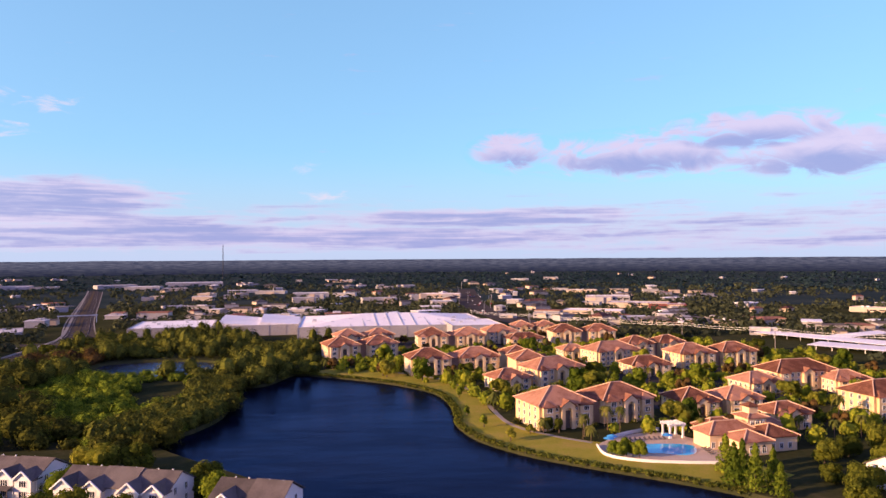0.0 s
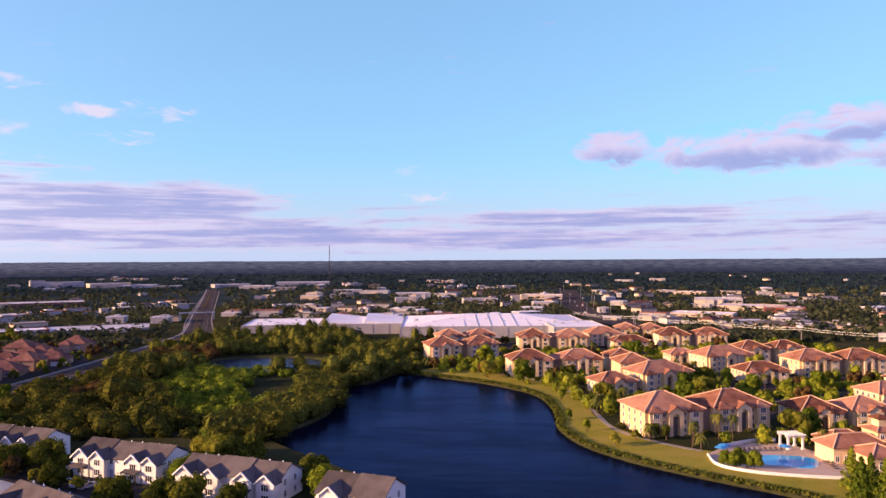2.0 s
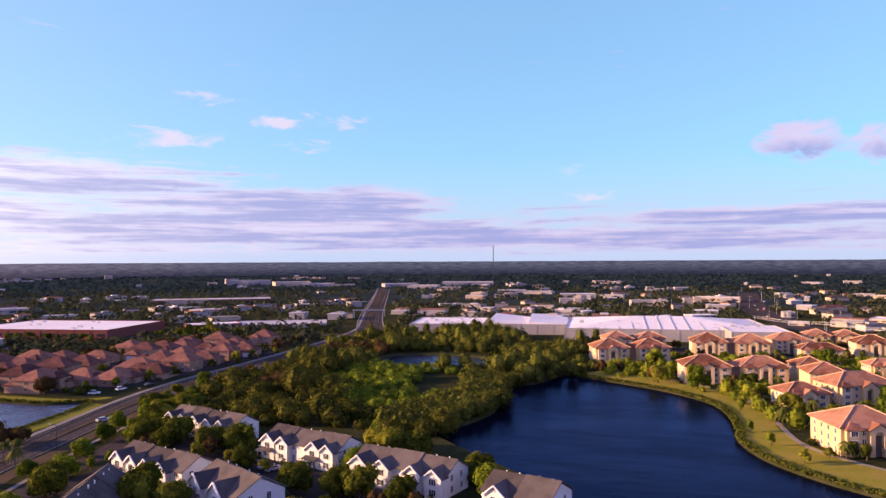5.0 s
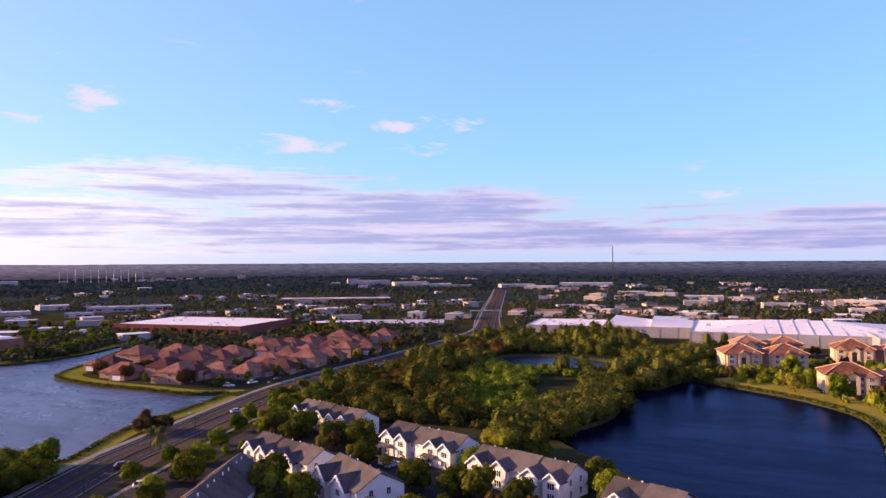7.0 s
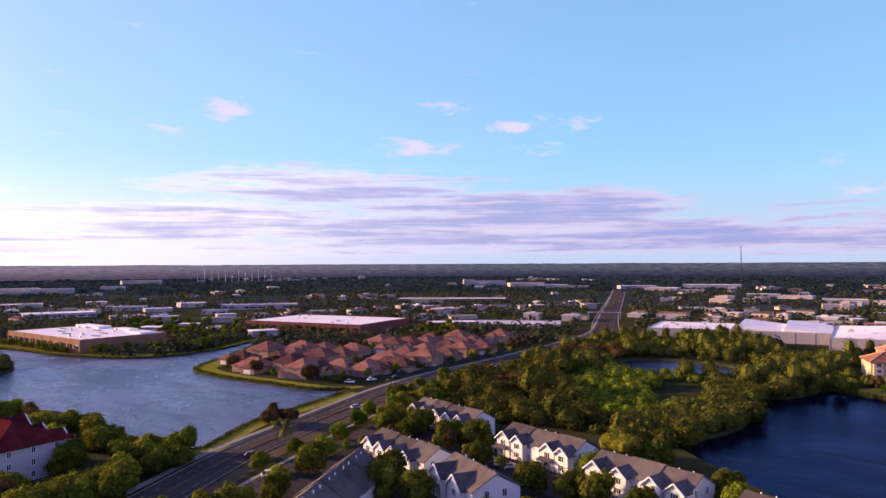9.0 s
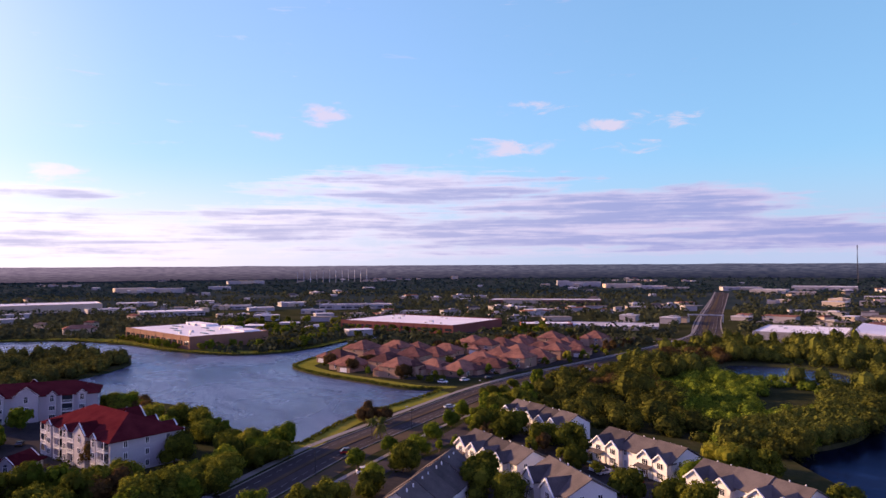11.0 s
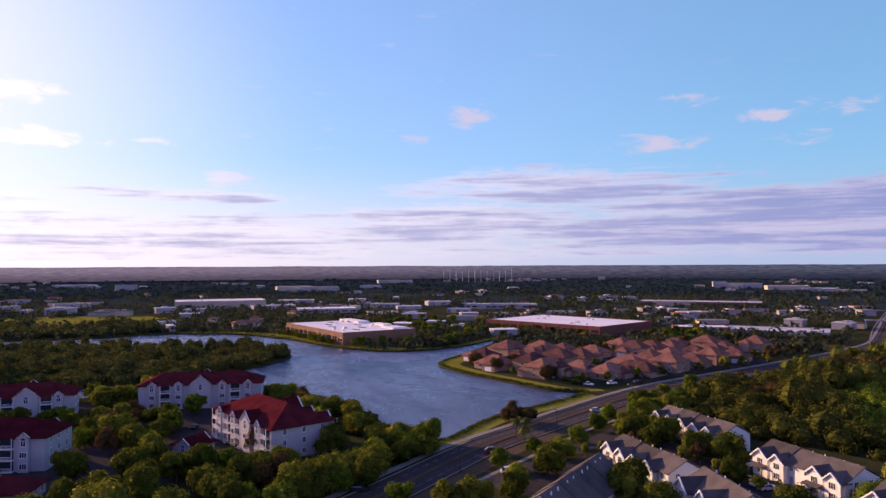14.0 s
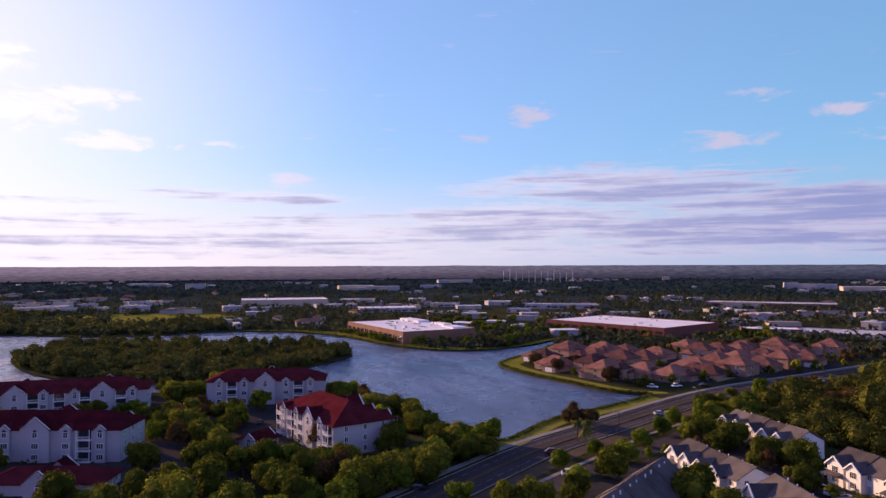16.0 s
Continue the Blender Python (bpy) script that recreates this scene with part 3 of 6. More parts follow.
def gable_roof(bm, x0, x1, y0, y1, z, rise, over=0.45, thick=0.22):
    """A gabled roof with the ridge along x and eaves on the y sides."""
    ym, half = (y0 + y1) / 2, (y1 - y0) / 2
    drop = rise * over / half
    pts = [(y0 - over, z - drop), (ym, z + rise), (y1 + over, z - drop), (y1 + over, z - drop + thick), (ym, z + rise + thick), (y0 - over, z - drop + thick)]
    solid(bm, [(x0 - over, y, h) for y, h in pts], [(x1 + over, y, h) for y, h in pts])


def mesh_of(name, bm, mats):
    bmesh.ops.recalc_face_normals(bm, faces=bm.faces[:])
    data = bpy.data.meshes.new(name)
    bm.to_mesh(data)
    bm.free()
    for m in mats if isinstance(mats, (list, tuple)) else [mats]:
        data.materials.append(m)
    return data


def part(name, bm, mat, parent, label=""):
    """Links a bmesh (or a ready mesh) as one object under a thing."""
    ob = new(name, mesh_of(name, bm, mat) if isinstance(bm, bmesh.types.BMesh) else bm)
    ob.parent = parent
    return tagged(ob, label)


def thing(name, x, y, z, turn, label, category, group=""):
    ob = new(name)
    ob.empty_display_size = 0.5
    ob.matrix_basis = pose(x, y, z, 0, 0, turn)
    return tagged(ob, label, category, group)


TAKEN = []      # x, y, radius: where something stands


def free(x, y, r=0.0):
    return all((x - a) ** 2 + (y - b) ** 2 > (r + c) ** 2 for a, b, c in TAKEN)


def take(x, y, turn, x0, y0, x1, y1):
    """Marks a turned rectangle as taken, by discs."""
    c, s = math.cos(radians(turn)), math.sin(radians(turn))
    step = max(3.0, min(x1 - x0, y1 - y0) / 2)
    nx, ny = max(1, round((x1 - x0) / step)), max(1, round((y1 - y0) / step))
    for i in range(nx + 1):
        for j in range(ny + 1):
            u, v = x0 + (x1 - x0) * i / nx, y0 + (y1 - y0) * j / ny
            TAKEN.append((x + c * u - s * v, y + s * u + c * v, step * 0.75))


def window_mesh(name, w, h, frame_mat, arch=False, bars=1):
    """A window before a wall at y = 0: one frame with bars and sill, and the meshes of its panes."""
    t, b = 0.12, 0.04
    xs = [-w / 2 - t, -w / 2]
    for i in range(bars):
        u = -w / 2 + (i + 1) * w / (bars + 1)
        xs += [u - b, u + b]
    xs += [w / 2, w / 2 + t]
    zs = [-t, 0, h, h + t]
    cells = {(i, j) for i in range(len(xs) - 1) for j in range(3) if j != 1 or i % 2 == 0}
    bm = bmesh.new()
    v = {(i, j, k): bm.verts.new((x, -0.09 if k else 0.0, z)) for i, x in enumerate(xs) for j, z in enumerate(zs) for k in (0, 1)}
    for i, j in cells:
        bm.faces.new((v[i, j, 1], v[i + 1, j, 1], v[i + 1, j + 1, 1], v[i, j + 1, 1]))
        for di, dj, a, c in ((0, -1, (i, j), (i + 1, j)), (1, 0, (i + 1, j), (i + 1, j + 1)), (0, 1, (i + 1, j + 1), (i, j + 1)), (-1, 0, (i, j + 1), (i, j))):
            if (i + di, j + dj) not in cells:
                bm.faces.new((v[(*a, 0)], v[(*c, 0)], v[(*c, 1)], v[(*a, 1)]))
    loose = [q for q in bm.verts if not q.link_faces]
    for q in loose:
        bm.verts.remove(q)
    parts = [mesh_of(name, bm, frame_mat)]
    bm = bmesh.new()
    box(bm, -w / 2 - 0.02, -0.035, -0.02, w / 2 + 0.02, 0.0, h + 0.02)
    parts.append(mesh_of("pane", bm, GLASS))
    if arch:
        bm = bmesh.new()
        prism(bm, [(w / 2 * math.cos(a), h + t + w / 2 * math.sin(a)) for a in np.linspace(0, math.pi, 9)], -0.05, 0.0)
        parts.append(mesh_of("fanlight", bm, GLASS))
    return parts


def wall_set(parts, name, parent, x, y, z, turn, label=""):
    ob = part(name, parts[0], None, parent, label)
    ob.matrix_basis = pose(x, y, z, 0, 0, turn)
    if parent.parent is None:
        for data in parts[1:]:
            part(data.name.split(".")[0], data, None, ob)
    return ob


WIN_TALL = window_mesh("window", 1.0, 1.5, WHITE_TRIM)
WIN_WIDE = window_mesh("window", 1.8, 1.4, WHITE_TRIM, bars=2)
WIN_ARCH = window_mesh("window", 1.2, 1.4, WHITE_TRIM, arch=True)
WIN_CREAM = window_mesh("window", 1.3, 1.5, STUCCO)


# ---- buildings ----
FRONTS = []     # x, y, turn, length, depth of the houses


def roof_with_caps(parent, rect, z, rise, mat, caps=True, over=0.7, name="roof"):
    bm = bmesh.new()
    lines = hip(bm, *rect, z, rise, over)
    roof = part(name, bm, mat, parent)
    if caps:
        bm = bmesh.new()
        for a, b in lines:
            beam(bm, a, b, 0.34)
        part("ridge_cap", bm, RIDGE_TILE, roof, "lighter rows of ridge tiles")
    return roof


def arched_entry(parent, x, y, w, z_top, rise, wall_mat, roof_mat, depth=1.4):
    """A gabled bay before the front, with a tall arched recess."""
    bm = bmesh.new()
    r, z0, spring = w * 0.24, 0.0, z_top - 1.6
    arc = [(r * math.cos(a), spring + r * math.sin(a)) for a in np.linspace(math.pi, 0, 9)]
    for side in (1, -1):
        ring = [(side * px, pz) for px, pz in ([(-w / 2, z0), (-r, z0)] + arc[:5] + [(0, z_top + rise), (-w / 2, z_top)])]
        v0 = [bm.verts.new((x + px, y - depth, pz)) for px, pz in ring]
        v1 = [bm.verts.new((x + px, y + 0.02, pz)) for px, pz in ring]
        bm.faces.new(v0)
        bm.faces.new(v1[::-1])
        for i in range(len(ring)):
            j = (i + 1) % len(ring)
            bm.faces.new((v0[i], v0[j], v1[j], v1[i]))
    bay = part("entry_bay", bm, wall_mat, parent)
    bm = bmesh.new()
    for s in (-1, 1):
        solid(bm, [(x, y - depth - 0.4, z_top + rise + 0.05), (x + s * (w / 2 + 0.5), y - depth - 0.4, z_top - 0.25), (x + s * (w / 2 + 0.5), y + 2.5, z_top - 0.25), (x, y + 2.5, z_top + rise + 0.05)],
              [(x, y - depth - 0.4, z_top + rise + 0.3), (x + s * (w / 2 + 0.5), y - depth - 0.4, z_top), (x + s * (w / 2 + 0.5), y + 2.5, z_top), (x, y + 2.5, z_top + rise + 0.3)])
    part("bay_roof", bm, roof_mat, bay)
    bm = bmesh.new()
    for f in range(1, 3):
        box(bm, x - r, y - 0.5, f * 2.7, x + r, y - 0.05, f * 2.7 + 0.2)
    # dark sheet at the back of the arch, painted as its shade
    box(bm, x - r * 0.95, y - 0.06, 0.1, x + r * 0.95, y - 0.03, spring)
    part("stair_landing", bm, SHADE, bay, "stair landings and a dark sheet painted as the arch's shade")


def windows_along(parent, data, count, a, b, y, turn, floors, base=0.9, gap=2.7, skip=()):
    """Rows of windows on a wall that runs from a to b on its own axis, at a distance y before the centre."""
    c, s = math.cos(radians(turn)), math.sin(radians(turn))
    for f in range(floors):
        for i in range(count):
            if i in skip:
                continue
            u = a + (b - a) * (i + 0.5) / count
            wall_set(data, "window", parent, c * u + s * y, s * u - c * y, base + f * gap, turn)


def tan_apartment(x, y, turn, length=44.0, depth=17.0, floors=3, single=False, roof=None, group="apartment houses of the lakeside estate"):
    """Cream stucco flats in two wings under hipped tile roofs, with arched entries."""
    ob = thing("apartment_building", x, y, 0, turn, "cream stucco apartment building with hipped terracotta tile roofs", "apartment building", group)
    eave, tile = floors * 2.55, roof or TERRACOTTA
    wings = [(-length / 2, -depth / 2, length / 2, depth / 2)] if single else [(-length / 2, -depth / 2, -length * 0.05, depth / 2), (length * 0.05, -depth / 2 + 0.8, length / 2, depth / 2 - 0.5)]
    if not single:
        bm = bmesh.new()
        box(bm, -length * 0.05, -depth / 2 + 3.2, 0, length * 0.05, depth / 2 - 3, eave - 0.4)
        part("link_wall", bm, STUCCO_PEACH, ob, "peach stucco link between the wings")
        roof_with_caps(ob, (-length * 0.12, -depth / 2 + 3.2, length * 0.12, depth / 2 - 3), eave - 0.4, 2.0, tile, False, 0.5, "link_roof")
    for x0, y0, x1, y1 in wings:
        bm = bmesh.new()
        box(bm, x0, y0, 0, x1, y1, eave)
        box(bm, x0 - 0.08, y0 - 0.08, eave - 0.5, x1 + 0.08, y1 + 0.08, eave - 0.15)
        box(bm, x0 - 0.06, y0 - 0.06, 2.55, x1 + 0.06, y1 + 0.06, 2.8)
        part("wall", bm, STUCCO, ob)
        roof_with_caps(ob, (x0, y0, x1, y1), eave, min(x1 - x0, y1 - y0) * 0.26, tile)
        mid, wide = (x0 + x1) / 2, x1 - x0
        arched_entry(ob, mid, y0, 5.0, eave - 0.3, 1.7, STUCCO, tile)
        for u in (x0 + 3.2, x1 - 3.2):
            bm = bmesh.new()
            box(bm, u - 2.1, y0 - 1.1, 0, u + 2.1, y0 + 0.05, eave - 0.45)
            bay = part("corner_bay", bm, STUCCO, ob)
            bm = bmesh.new()
            hip(bm, u - 2.1, y0 - 1.1, u + 2.1, y0 + 3.4, eave - 0.42, 1.75, 0.45)
            part("bay_roof", bm, tile, bay)
            for f in range(floors):
                wall_set(WIN_WIDE, "window", ob, u, y0 - 1.1, 0.75 + 2.5 * f - 0.1, 0)
        for side in (-1, 1):
            a, b = (x0 + 5.6, mid - 2.7) if side < 0 else (mid + 2.7, x1 - 5.6)
            windows_along(ob, WIN_TALL, max(1, round((b - a) / 2.6)), a, b, -y0, 0, floors, 0.75, 2.5, () if b - a > 1.4 else (0,))
    x0, y0, x1, y1 = wings[0]
    windows_along(ob, WIN_TALL, 4, -y1 + 0.8, -y0 - 0.8, -x0, -90, floors, 0.75, 2.5)
    x0, y0, x1, y1 = wings[-1]
    windows_along(ob, WIN_TALL, 4, y0 + 0.8, y1 - 0.8, x1, 90, floors, 0.75, 2.5)
    take(x, y, turn, -length / 2, -depth / 2 - 2, length / 2, depth / 2)
    FRONTS.append((x, y, turn, length, depth + 2))
    return ob


def villa(x, y, turn, w, d, tall, seed):
    """A peach house with a hipped tile roof, a lower wing and a garage door."""
    ob = thing("house", x, y, 0, turn, "peach stucco house with weathered terracotta hip roof" if not tall else "two-storey peach stucco house with terracotta hip roof", "house", "houses of the lake peninsula")
    eave = 5.2 if tall else 2.8
    bm = bmesh.new()
    box(bm, -w / 2, -d / 2, 0, w / 2, d / 2, eave)
    box(bm, -w / 2 - 0.06, -d / 2 - 0.06, eave - 0.35, w / 2 + 0.06, d / 2 + 0.06, eave - 0.1)
    part("wall", bm, STUCCO_PEACH, ob)
    roof_with_caps(ob, (-w / 2, -d / 2, w / 2, d / 2), eave, min(w, d) * 0.31, TERRACOTTA_DARK, False, 0.6)
    gx = w * (0.24 if seed % 2 else -0.24)
    bm = bmesh.new()
    box(bm, gx - w * 0.24, -d / 2 - 4.0, 0, gx + w * 0.24, -d / 2 + 0.1, 3.0)
    part("garage_wall", bm, STUCCO_PEACH, ob)
    roof_with_caps(ob, (gx - w * 0.24, -d / 2 - 4.0, gx + w * 0.24, -d / 2 + 3), 3.0, 2.4, TERRACOTTA_DARK, False, 0.5, "garage_roof")
    bm = bmesh.new()
    box(bm, -gx - w * 0.2, d / 2 - 3, 0, -gx + w * 0.2, d / 2 + 2.4, eave - 0.3)
    wing = part("rear_wing", bm, STUCCO_PEACH, ob)
    bm = bmesh.new()
    hip(bm, -gx - w * 0.2, d / 2 - 5, -gx + w * 0.2, d / 2 + 2.4, eave - 0.28, w * 0.14, 0.5)
    part("wing_roof", bm, TERRACOTTA_DARK, wing)
    bm = bmesh.new()
    for i in range(4):
        box(bm, gx - 2.2, -d / 2 - 4.06, 0.05 + i * 0.56, gx + 2.2, -d / 2 - 3.99, 0.05 + i * 0.56 + 0.52)
    part("garage_door", bm, WHITE_TRIM, ob, "white panelled garage door")
    for f in range(2 if tall else 1):
        wall_set(WIN_WIDE, "window", ob, -gx, -d / 2, 0.9 + 2.6 * f, 0)
        wall_set(WIN_CREAM, "window", ob, -w / 2, 0, 0.9 + 2.6 * f, -90)
        wall_set(WIN_CREAM, "window", ob, w / 2, 0, 0.9 + 2.6 * f, 90)
        wall_set(WIN_WIDE, "window", ob, gx, d / 2, 0.9 + 2.6 * f, 180)
    take(x, y, turn, -w / 2, -d / 2 - 4, w / 2, d / 2)
    FRONTS.append((x, y, turn, w, d))
    return ob


def front_gable(parent, x, y, w, eave, rise, depth, mat, back):
    """A white gabled bay before a row, with windows, a vent and its own roof that runs back into the main one."""
    bm = bmesh.new()
    prism(bm, [(x - w / 2, 0), (x + w / 2, 0), (x + w / 2, eave), (x, eave + rise), (x - w / 2, eave)], y - depth, y + 0.05)
    bay = part("gable_bay", bm, mat, parent)
    bm = bmesh.new()
    for s in (-1, 1):
        solid(bm, [(x, y - depth - 0.4, eave + rise + 0.02), (x + s * (w / 2 + 0.45), y - depth - 0.4, eave - 0.3), (x + s * (w / 2 + 0.45), y + back * 0.35, eave - 0.3), (x, y + back, eave + rise + 0.02)],
              [(x, y - depth - 0.4, eave + rise + 0.24), (x + s * (w / 2 + 0.45), y - depth - 0.4, eave - 0.08), (x + s * (w / 2 + 0.45), y + back * 0.35, eave - 0.08), (x, y + back, eave + rise + 0.24)])
    part("gable_roof", bm, SHINGLES, bay)
    bm = bmesh.new()
    for s in (-1, 1):
        beam(bm, (x, y - depth - 0.42, eave + rise + 0.1), (x + s * (w / 2 + 0.48), y - depth - 0.42, eave - 0.25), 0.3, 0)
    part("bargeboard", bm, WHITE_TRIM, bay, "white bargeboards")
    wall_set(WIN_WIDE, "window", parent, x, y - depth, 3.2, 0)
    wall_set(WIN_WIDE, "window", parent, x, y - depth, 0.8, 0)
    bm = bmesh.new()
    box(bm, x - 0.3, y - depth - 0.06, eave + rise * 0.35, x + 0.3, y - depth + 0.02, eave + rise * 0.35 + 0.7)
    part("gable_vent", bm, GREY_SIDING, bay)


def townhouse_row(x, y, turn, length, depth, gables, seed=0, pitch=0.27):
    """A terrace of two-storey white houses under a grey shingle roof, with gabled bays to the front."""
    ob = thing("townhouse_row", x, y, 0, turn, "white two-storey townhouse row with grey shingle roof and gables", "townhouse", "townhouses by the lake")
    eave, rise = 5.0, depth * pitch
    bm = bmesh.new()
    outline = [(-depth / 2, 0), (depth / 2, 0), (depth / 2, eave), (0, eave + rise), (-depth / 2, eave)]
    solid(bm, [(-length / 2, v, z) for v, z in outline], [(length / 2, v, z) for v, z in outline])
    part("wall", bm, SIDING, ob)
    units = max(2, round(length / 8.5))
    for i in range(units):
        a, b = -length / 2 + length * i / units, -length / 2 + length * (i + 1) / units
        lift = 0.25 * ((i + seed) % 2)
        bm = bmesh.new()
        gable_roof(bm, a - (0.0 if i == 0 else -0.43), b - (0.0 if i == units - 1 else 0.43), -depth / 2, depth / 2, eave + lift, rise)
        roof = part("roof", bm, SHINGLES, ob)
        for k in range(2):
            bm = bmesh.new()
            u = a + (b - a) * (0.3 + 0.4 * k)
            box(bm, u - 0.13, 1.0, eave + rise - 0.6, u + 0.13, 1.24, eave + rise + 0.12)
            part("roof_vent", bm, WHITE_TRIM, roof, "small white roof vent")
    for u, w in gables:
        front_gable(ob, u, -depth / 2, w, eave - 0.1, w * 0.42, 1.5, SIDING, depth * 0.42)
    spots = [length * (i + 0.5) / (units * 2) - length / 2 for i in range(units * 2)]
    for u in spots:
        if all(abs(u - g) > w / 2 + 0.8 for g, w in gables):
            wall_set(WIN_TALL, "window", ob, u, -depth / 2, 3.5, 0)
            bm = bmesh.new()
            box(bm, u - 0.5, -depth / 2 - 0.08, 0, u + 0.5, -depth / 2 + 0.02, 2.1)
            part("door", bm, GREY_SIDING, ob, "blue grey front door")
    for f in (0.9, 3.5):
        for v in (-2.4, 2.0):
            wall_set(WIN_TALL, "window", ob, length / 2, v, f, 90)
            wall_set(WIN_TALL, "window", ob, -length / 2, v, f, -90)
    for u, w in gables[::2]:
        bm = bmesh.new()
        solid(bm, [(u - 2.4, -depth / 2 - 3.2, 2.6), (u + 2.4, -depth / 2 - 3.2, 2.6), (u + 2.4, -depth / 2 - 1.4, 3.1), (u - 2.4, -depth / 2 - 1.4, 3.1)],
              [(u - 2.4, -depth / 2 - 3.2, 2.8), (u + 2.4, -depth / 2 - 3.2, 2.8), (u + 2.4, -depth / 2 - 1.4, 3.3), (u - 2.4, -depth / 2 - 1.4, 3.3)])
        for s in (-2.2, 2.2):
            box(bm, u + s - 0.1, -depth / 2 - 3.1, 0, u + s + 0.1, -depth / 2 - 2.9, 2.65)
        part("porch", bm, SHINGLES, ob)
    take(x, y, turn, -length / 2, -depth / 2 - 3, length / 2, depth / 2)
    FRONTS.append((x, y, turn, length, depth + 3))
    return ob


def red_apartment(x, y, turn, length, depth, bays, floors=3, low=False):
    """White flats with a dark red hipped roof, gabled bays with arched windows, and balconies between them."""
    ob = thing("apartment_building", x, y, 0, turn, "white apartment building with dark red tile roof and balconies" if not low else "low white clubhouse with dark red tile roof", "apartment building", "red roofed apartment houses")
    eave, x0, x1, y0, y1 = floors * 3.0 - 0.3, -length / 2, length / 2, -depth / 2, depth / 2
    bm = bmesh.new()
    box(bm, x0, y0, 0, x1, y1, eave)
    for f in range(1, floors):
        box(bm, x0 - 0.06, y0 - 0.06, f * 3.0 - 0.15, x1 + 0.06, y1 + 0.06, f * 3.0 + 0.1)
    part("wall", bm, PALE_RENDER, ob)
    roof_with_caps(ob, (x0, y0, x1, y1), eave, depth * 0.24, RED_ROOF, False, 0.8)
    for side, sign in ((0, 1), (180, -1)):
        for u, w in bays:
            holder = part("gable_bay", bmesh.new(), PALE_RENDER, ob)
            holder.matrix_basis = pose(0, 0, 0, 0, 0, side)
            bm = bmesh.new()
            top = eave + 0.4
            prism(bm, [(u - w / 2, 0), (u + w / 2, 0), (u + w / 2, top), (u, top + w * 0.42), (u - w / 2, top)], y0 - 1.2, y0 + 3)
            holder.data = mesh_of("gable_bay", bm, PALE_RENDER)
            bm = bmesh.new()
            for s in (-1, 1):
                beam(bm, (u, y0 - 1.25, top + w * 0.42 + 0.12), (u + s * (w / 2 + 0.3), y0 - 1.25, top - 0.12), 0.36, 0)
            part("bargeboard", bm, WHITE_TRIM, holder)
            bm = bmesh.new()
            for s in (-1, 1):
                solid(bm, [(u, y0 - 1.5, top + w * 0.42), (u + s * (w / 2 + 0.4), y0 - 1.5, top - 0.3), (u + s * (w / 2 + 0.4), y0 + 3.5, top - 0.3), (u, y0 + 3.5, top + w * 0.42)],
                      [(u, y0 - 1.5, top + w * 0.42 + 0.25), (u + s * (w / 2 + 0.4), y0 - 1.5, top - 0.05), (u + s * (w / 2 + 0.4), y0 + 3.5, top - 0.05), (u, y0 + 3.5, top + w * 0.42 + 0.25)])
            part("gable_roof", bm, RED_ROOF, holder)
            for f in range(floors):
                wall_set(WIN_ARCH if f == floors - 1 else WIN_WIDE, "window", ob, sign * u, sign * (y0 - 1.2), 0.9 + 3.0 * f, side)
        edges = sorted([x0 + 0.5] + [u + s * (w / 2 + 0.3) for u, w in bays for s in (-1, 1)] + [x1 - 0.5])
        for a, b in zip(edges[0::2], edges[1::2]):
            if b - a < 3 or low:
                continue
            mid = (a + b) / 2
            for f in range(floors):
                bm = bmesh.new()
                box(bm, mid - 1.9, y0 - 1.3, f * 3.0 + 0.02, mid + 1.9, y0 + 0.02, f * 3.0 + 0.2)
                box(bm, mid - 1.9, y0 - 1.3, f * 3.0 + 1.1, mid + 1.9, y0 - 1.2, f * 3.0 + 1.2)
                for i in range(13):
                    u = mid - 1.86 + 3.72 * i / 12
                    box(bm, u - 0.03, y0 - 1.28, f * 3.0 + 0.2, u + 0.03, y0 - 1.22, f * 3.0 + 1.1)
                for s in (-1.9, 1.75):
                    box(bm, mid + s, y0 - 1.3, f * 3.0 + 0.2, mid + s + 0.15, y0 - 1.15, f * 3.0 + 3.0)
                balcony = part("balcony", bm, WHITE_TRIM, ob, "white balcony with railing")
                balcony.matrix_basis = pose(0, 0, 0, 0, 0, side)
                bm = bmesh.new()
                box(bm, mid - 1.75, y0 - 0.05, f * 3.0 + 0.2, mid + 1.75, y0 + 0.02, f * 3.0 + 2.75)
                part("sliding_door", bm, GLASS, balcony, "dark glazed sliding door")
            for k, u in enumerate((a + 0.9, b - 0.9)):
                if b - a > 7:
                    for f in range(floors):
                        w = wall_set(WIN_TALL, "window", ob, sign * u, sign * y0, 0.9 + 3.0 * f, side)
    for f in range(floors):
        for v in (-depth * 0.3, 0, depth * 0.3):
            wall_set(WIN_TALL, "window", ob, x1, v, 0.9 + 3.0 * f, 90)
            wall_set(WIN_TALL, "window", ob, x0, v, 0.9 + 3.0 * f, -90)
    take(x, y, turn, x0, y0 - 1, x1, y1)
    FRONTS.append((x, y, turn, length, depth + 2.5))
    return ob


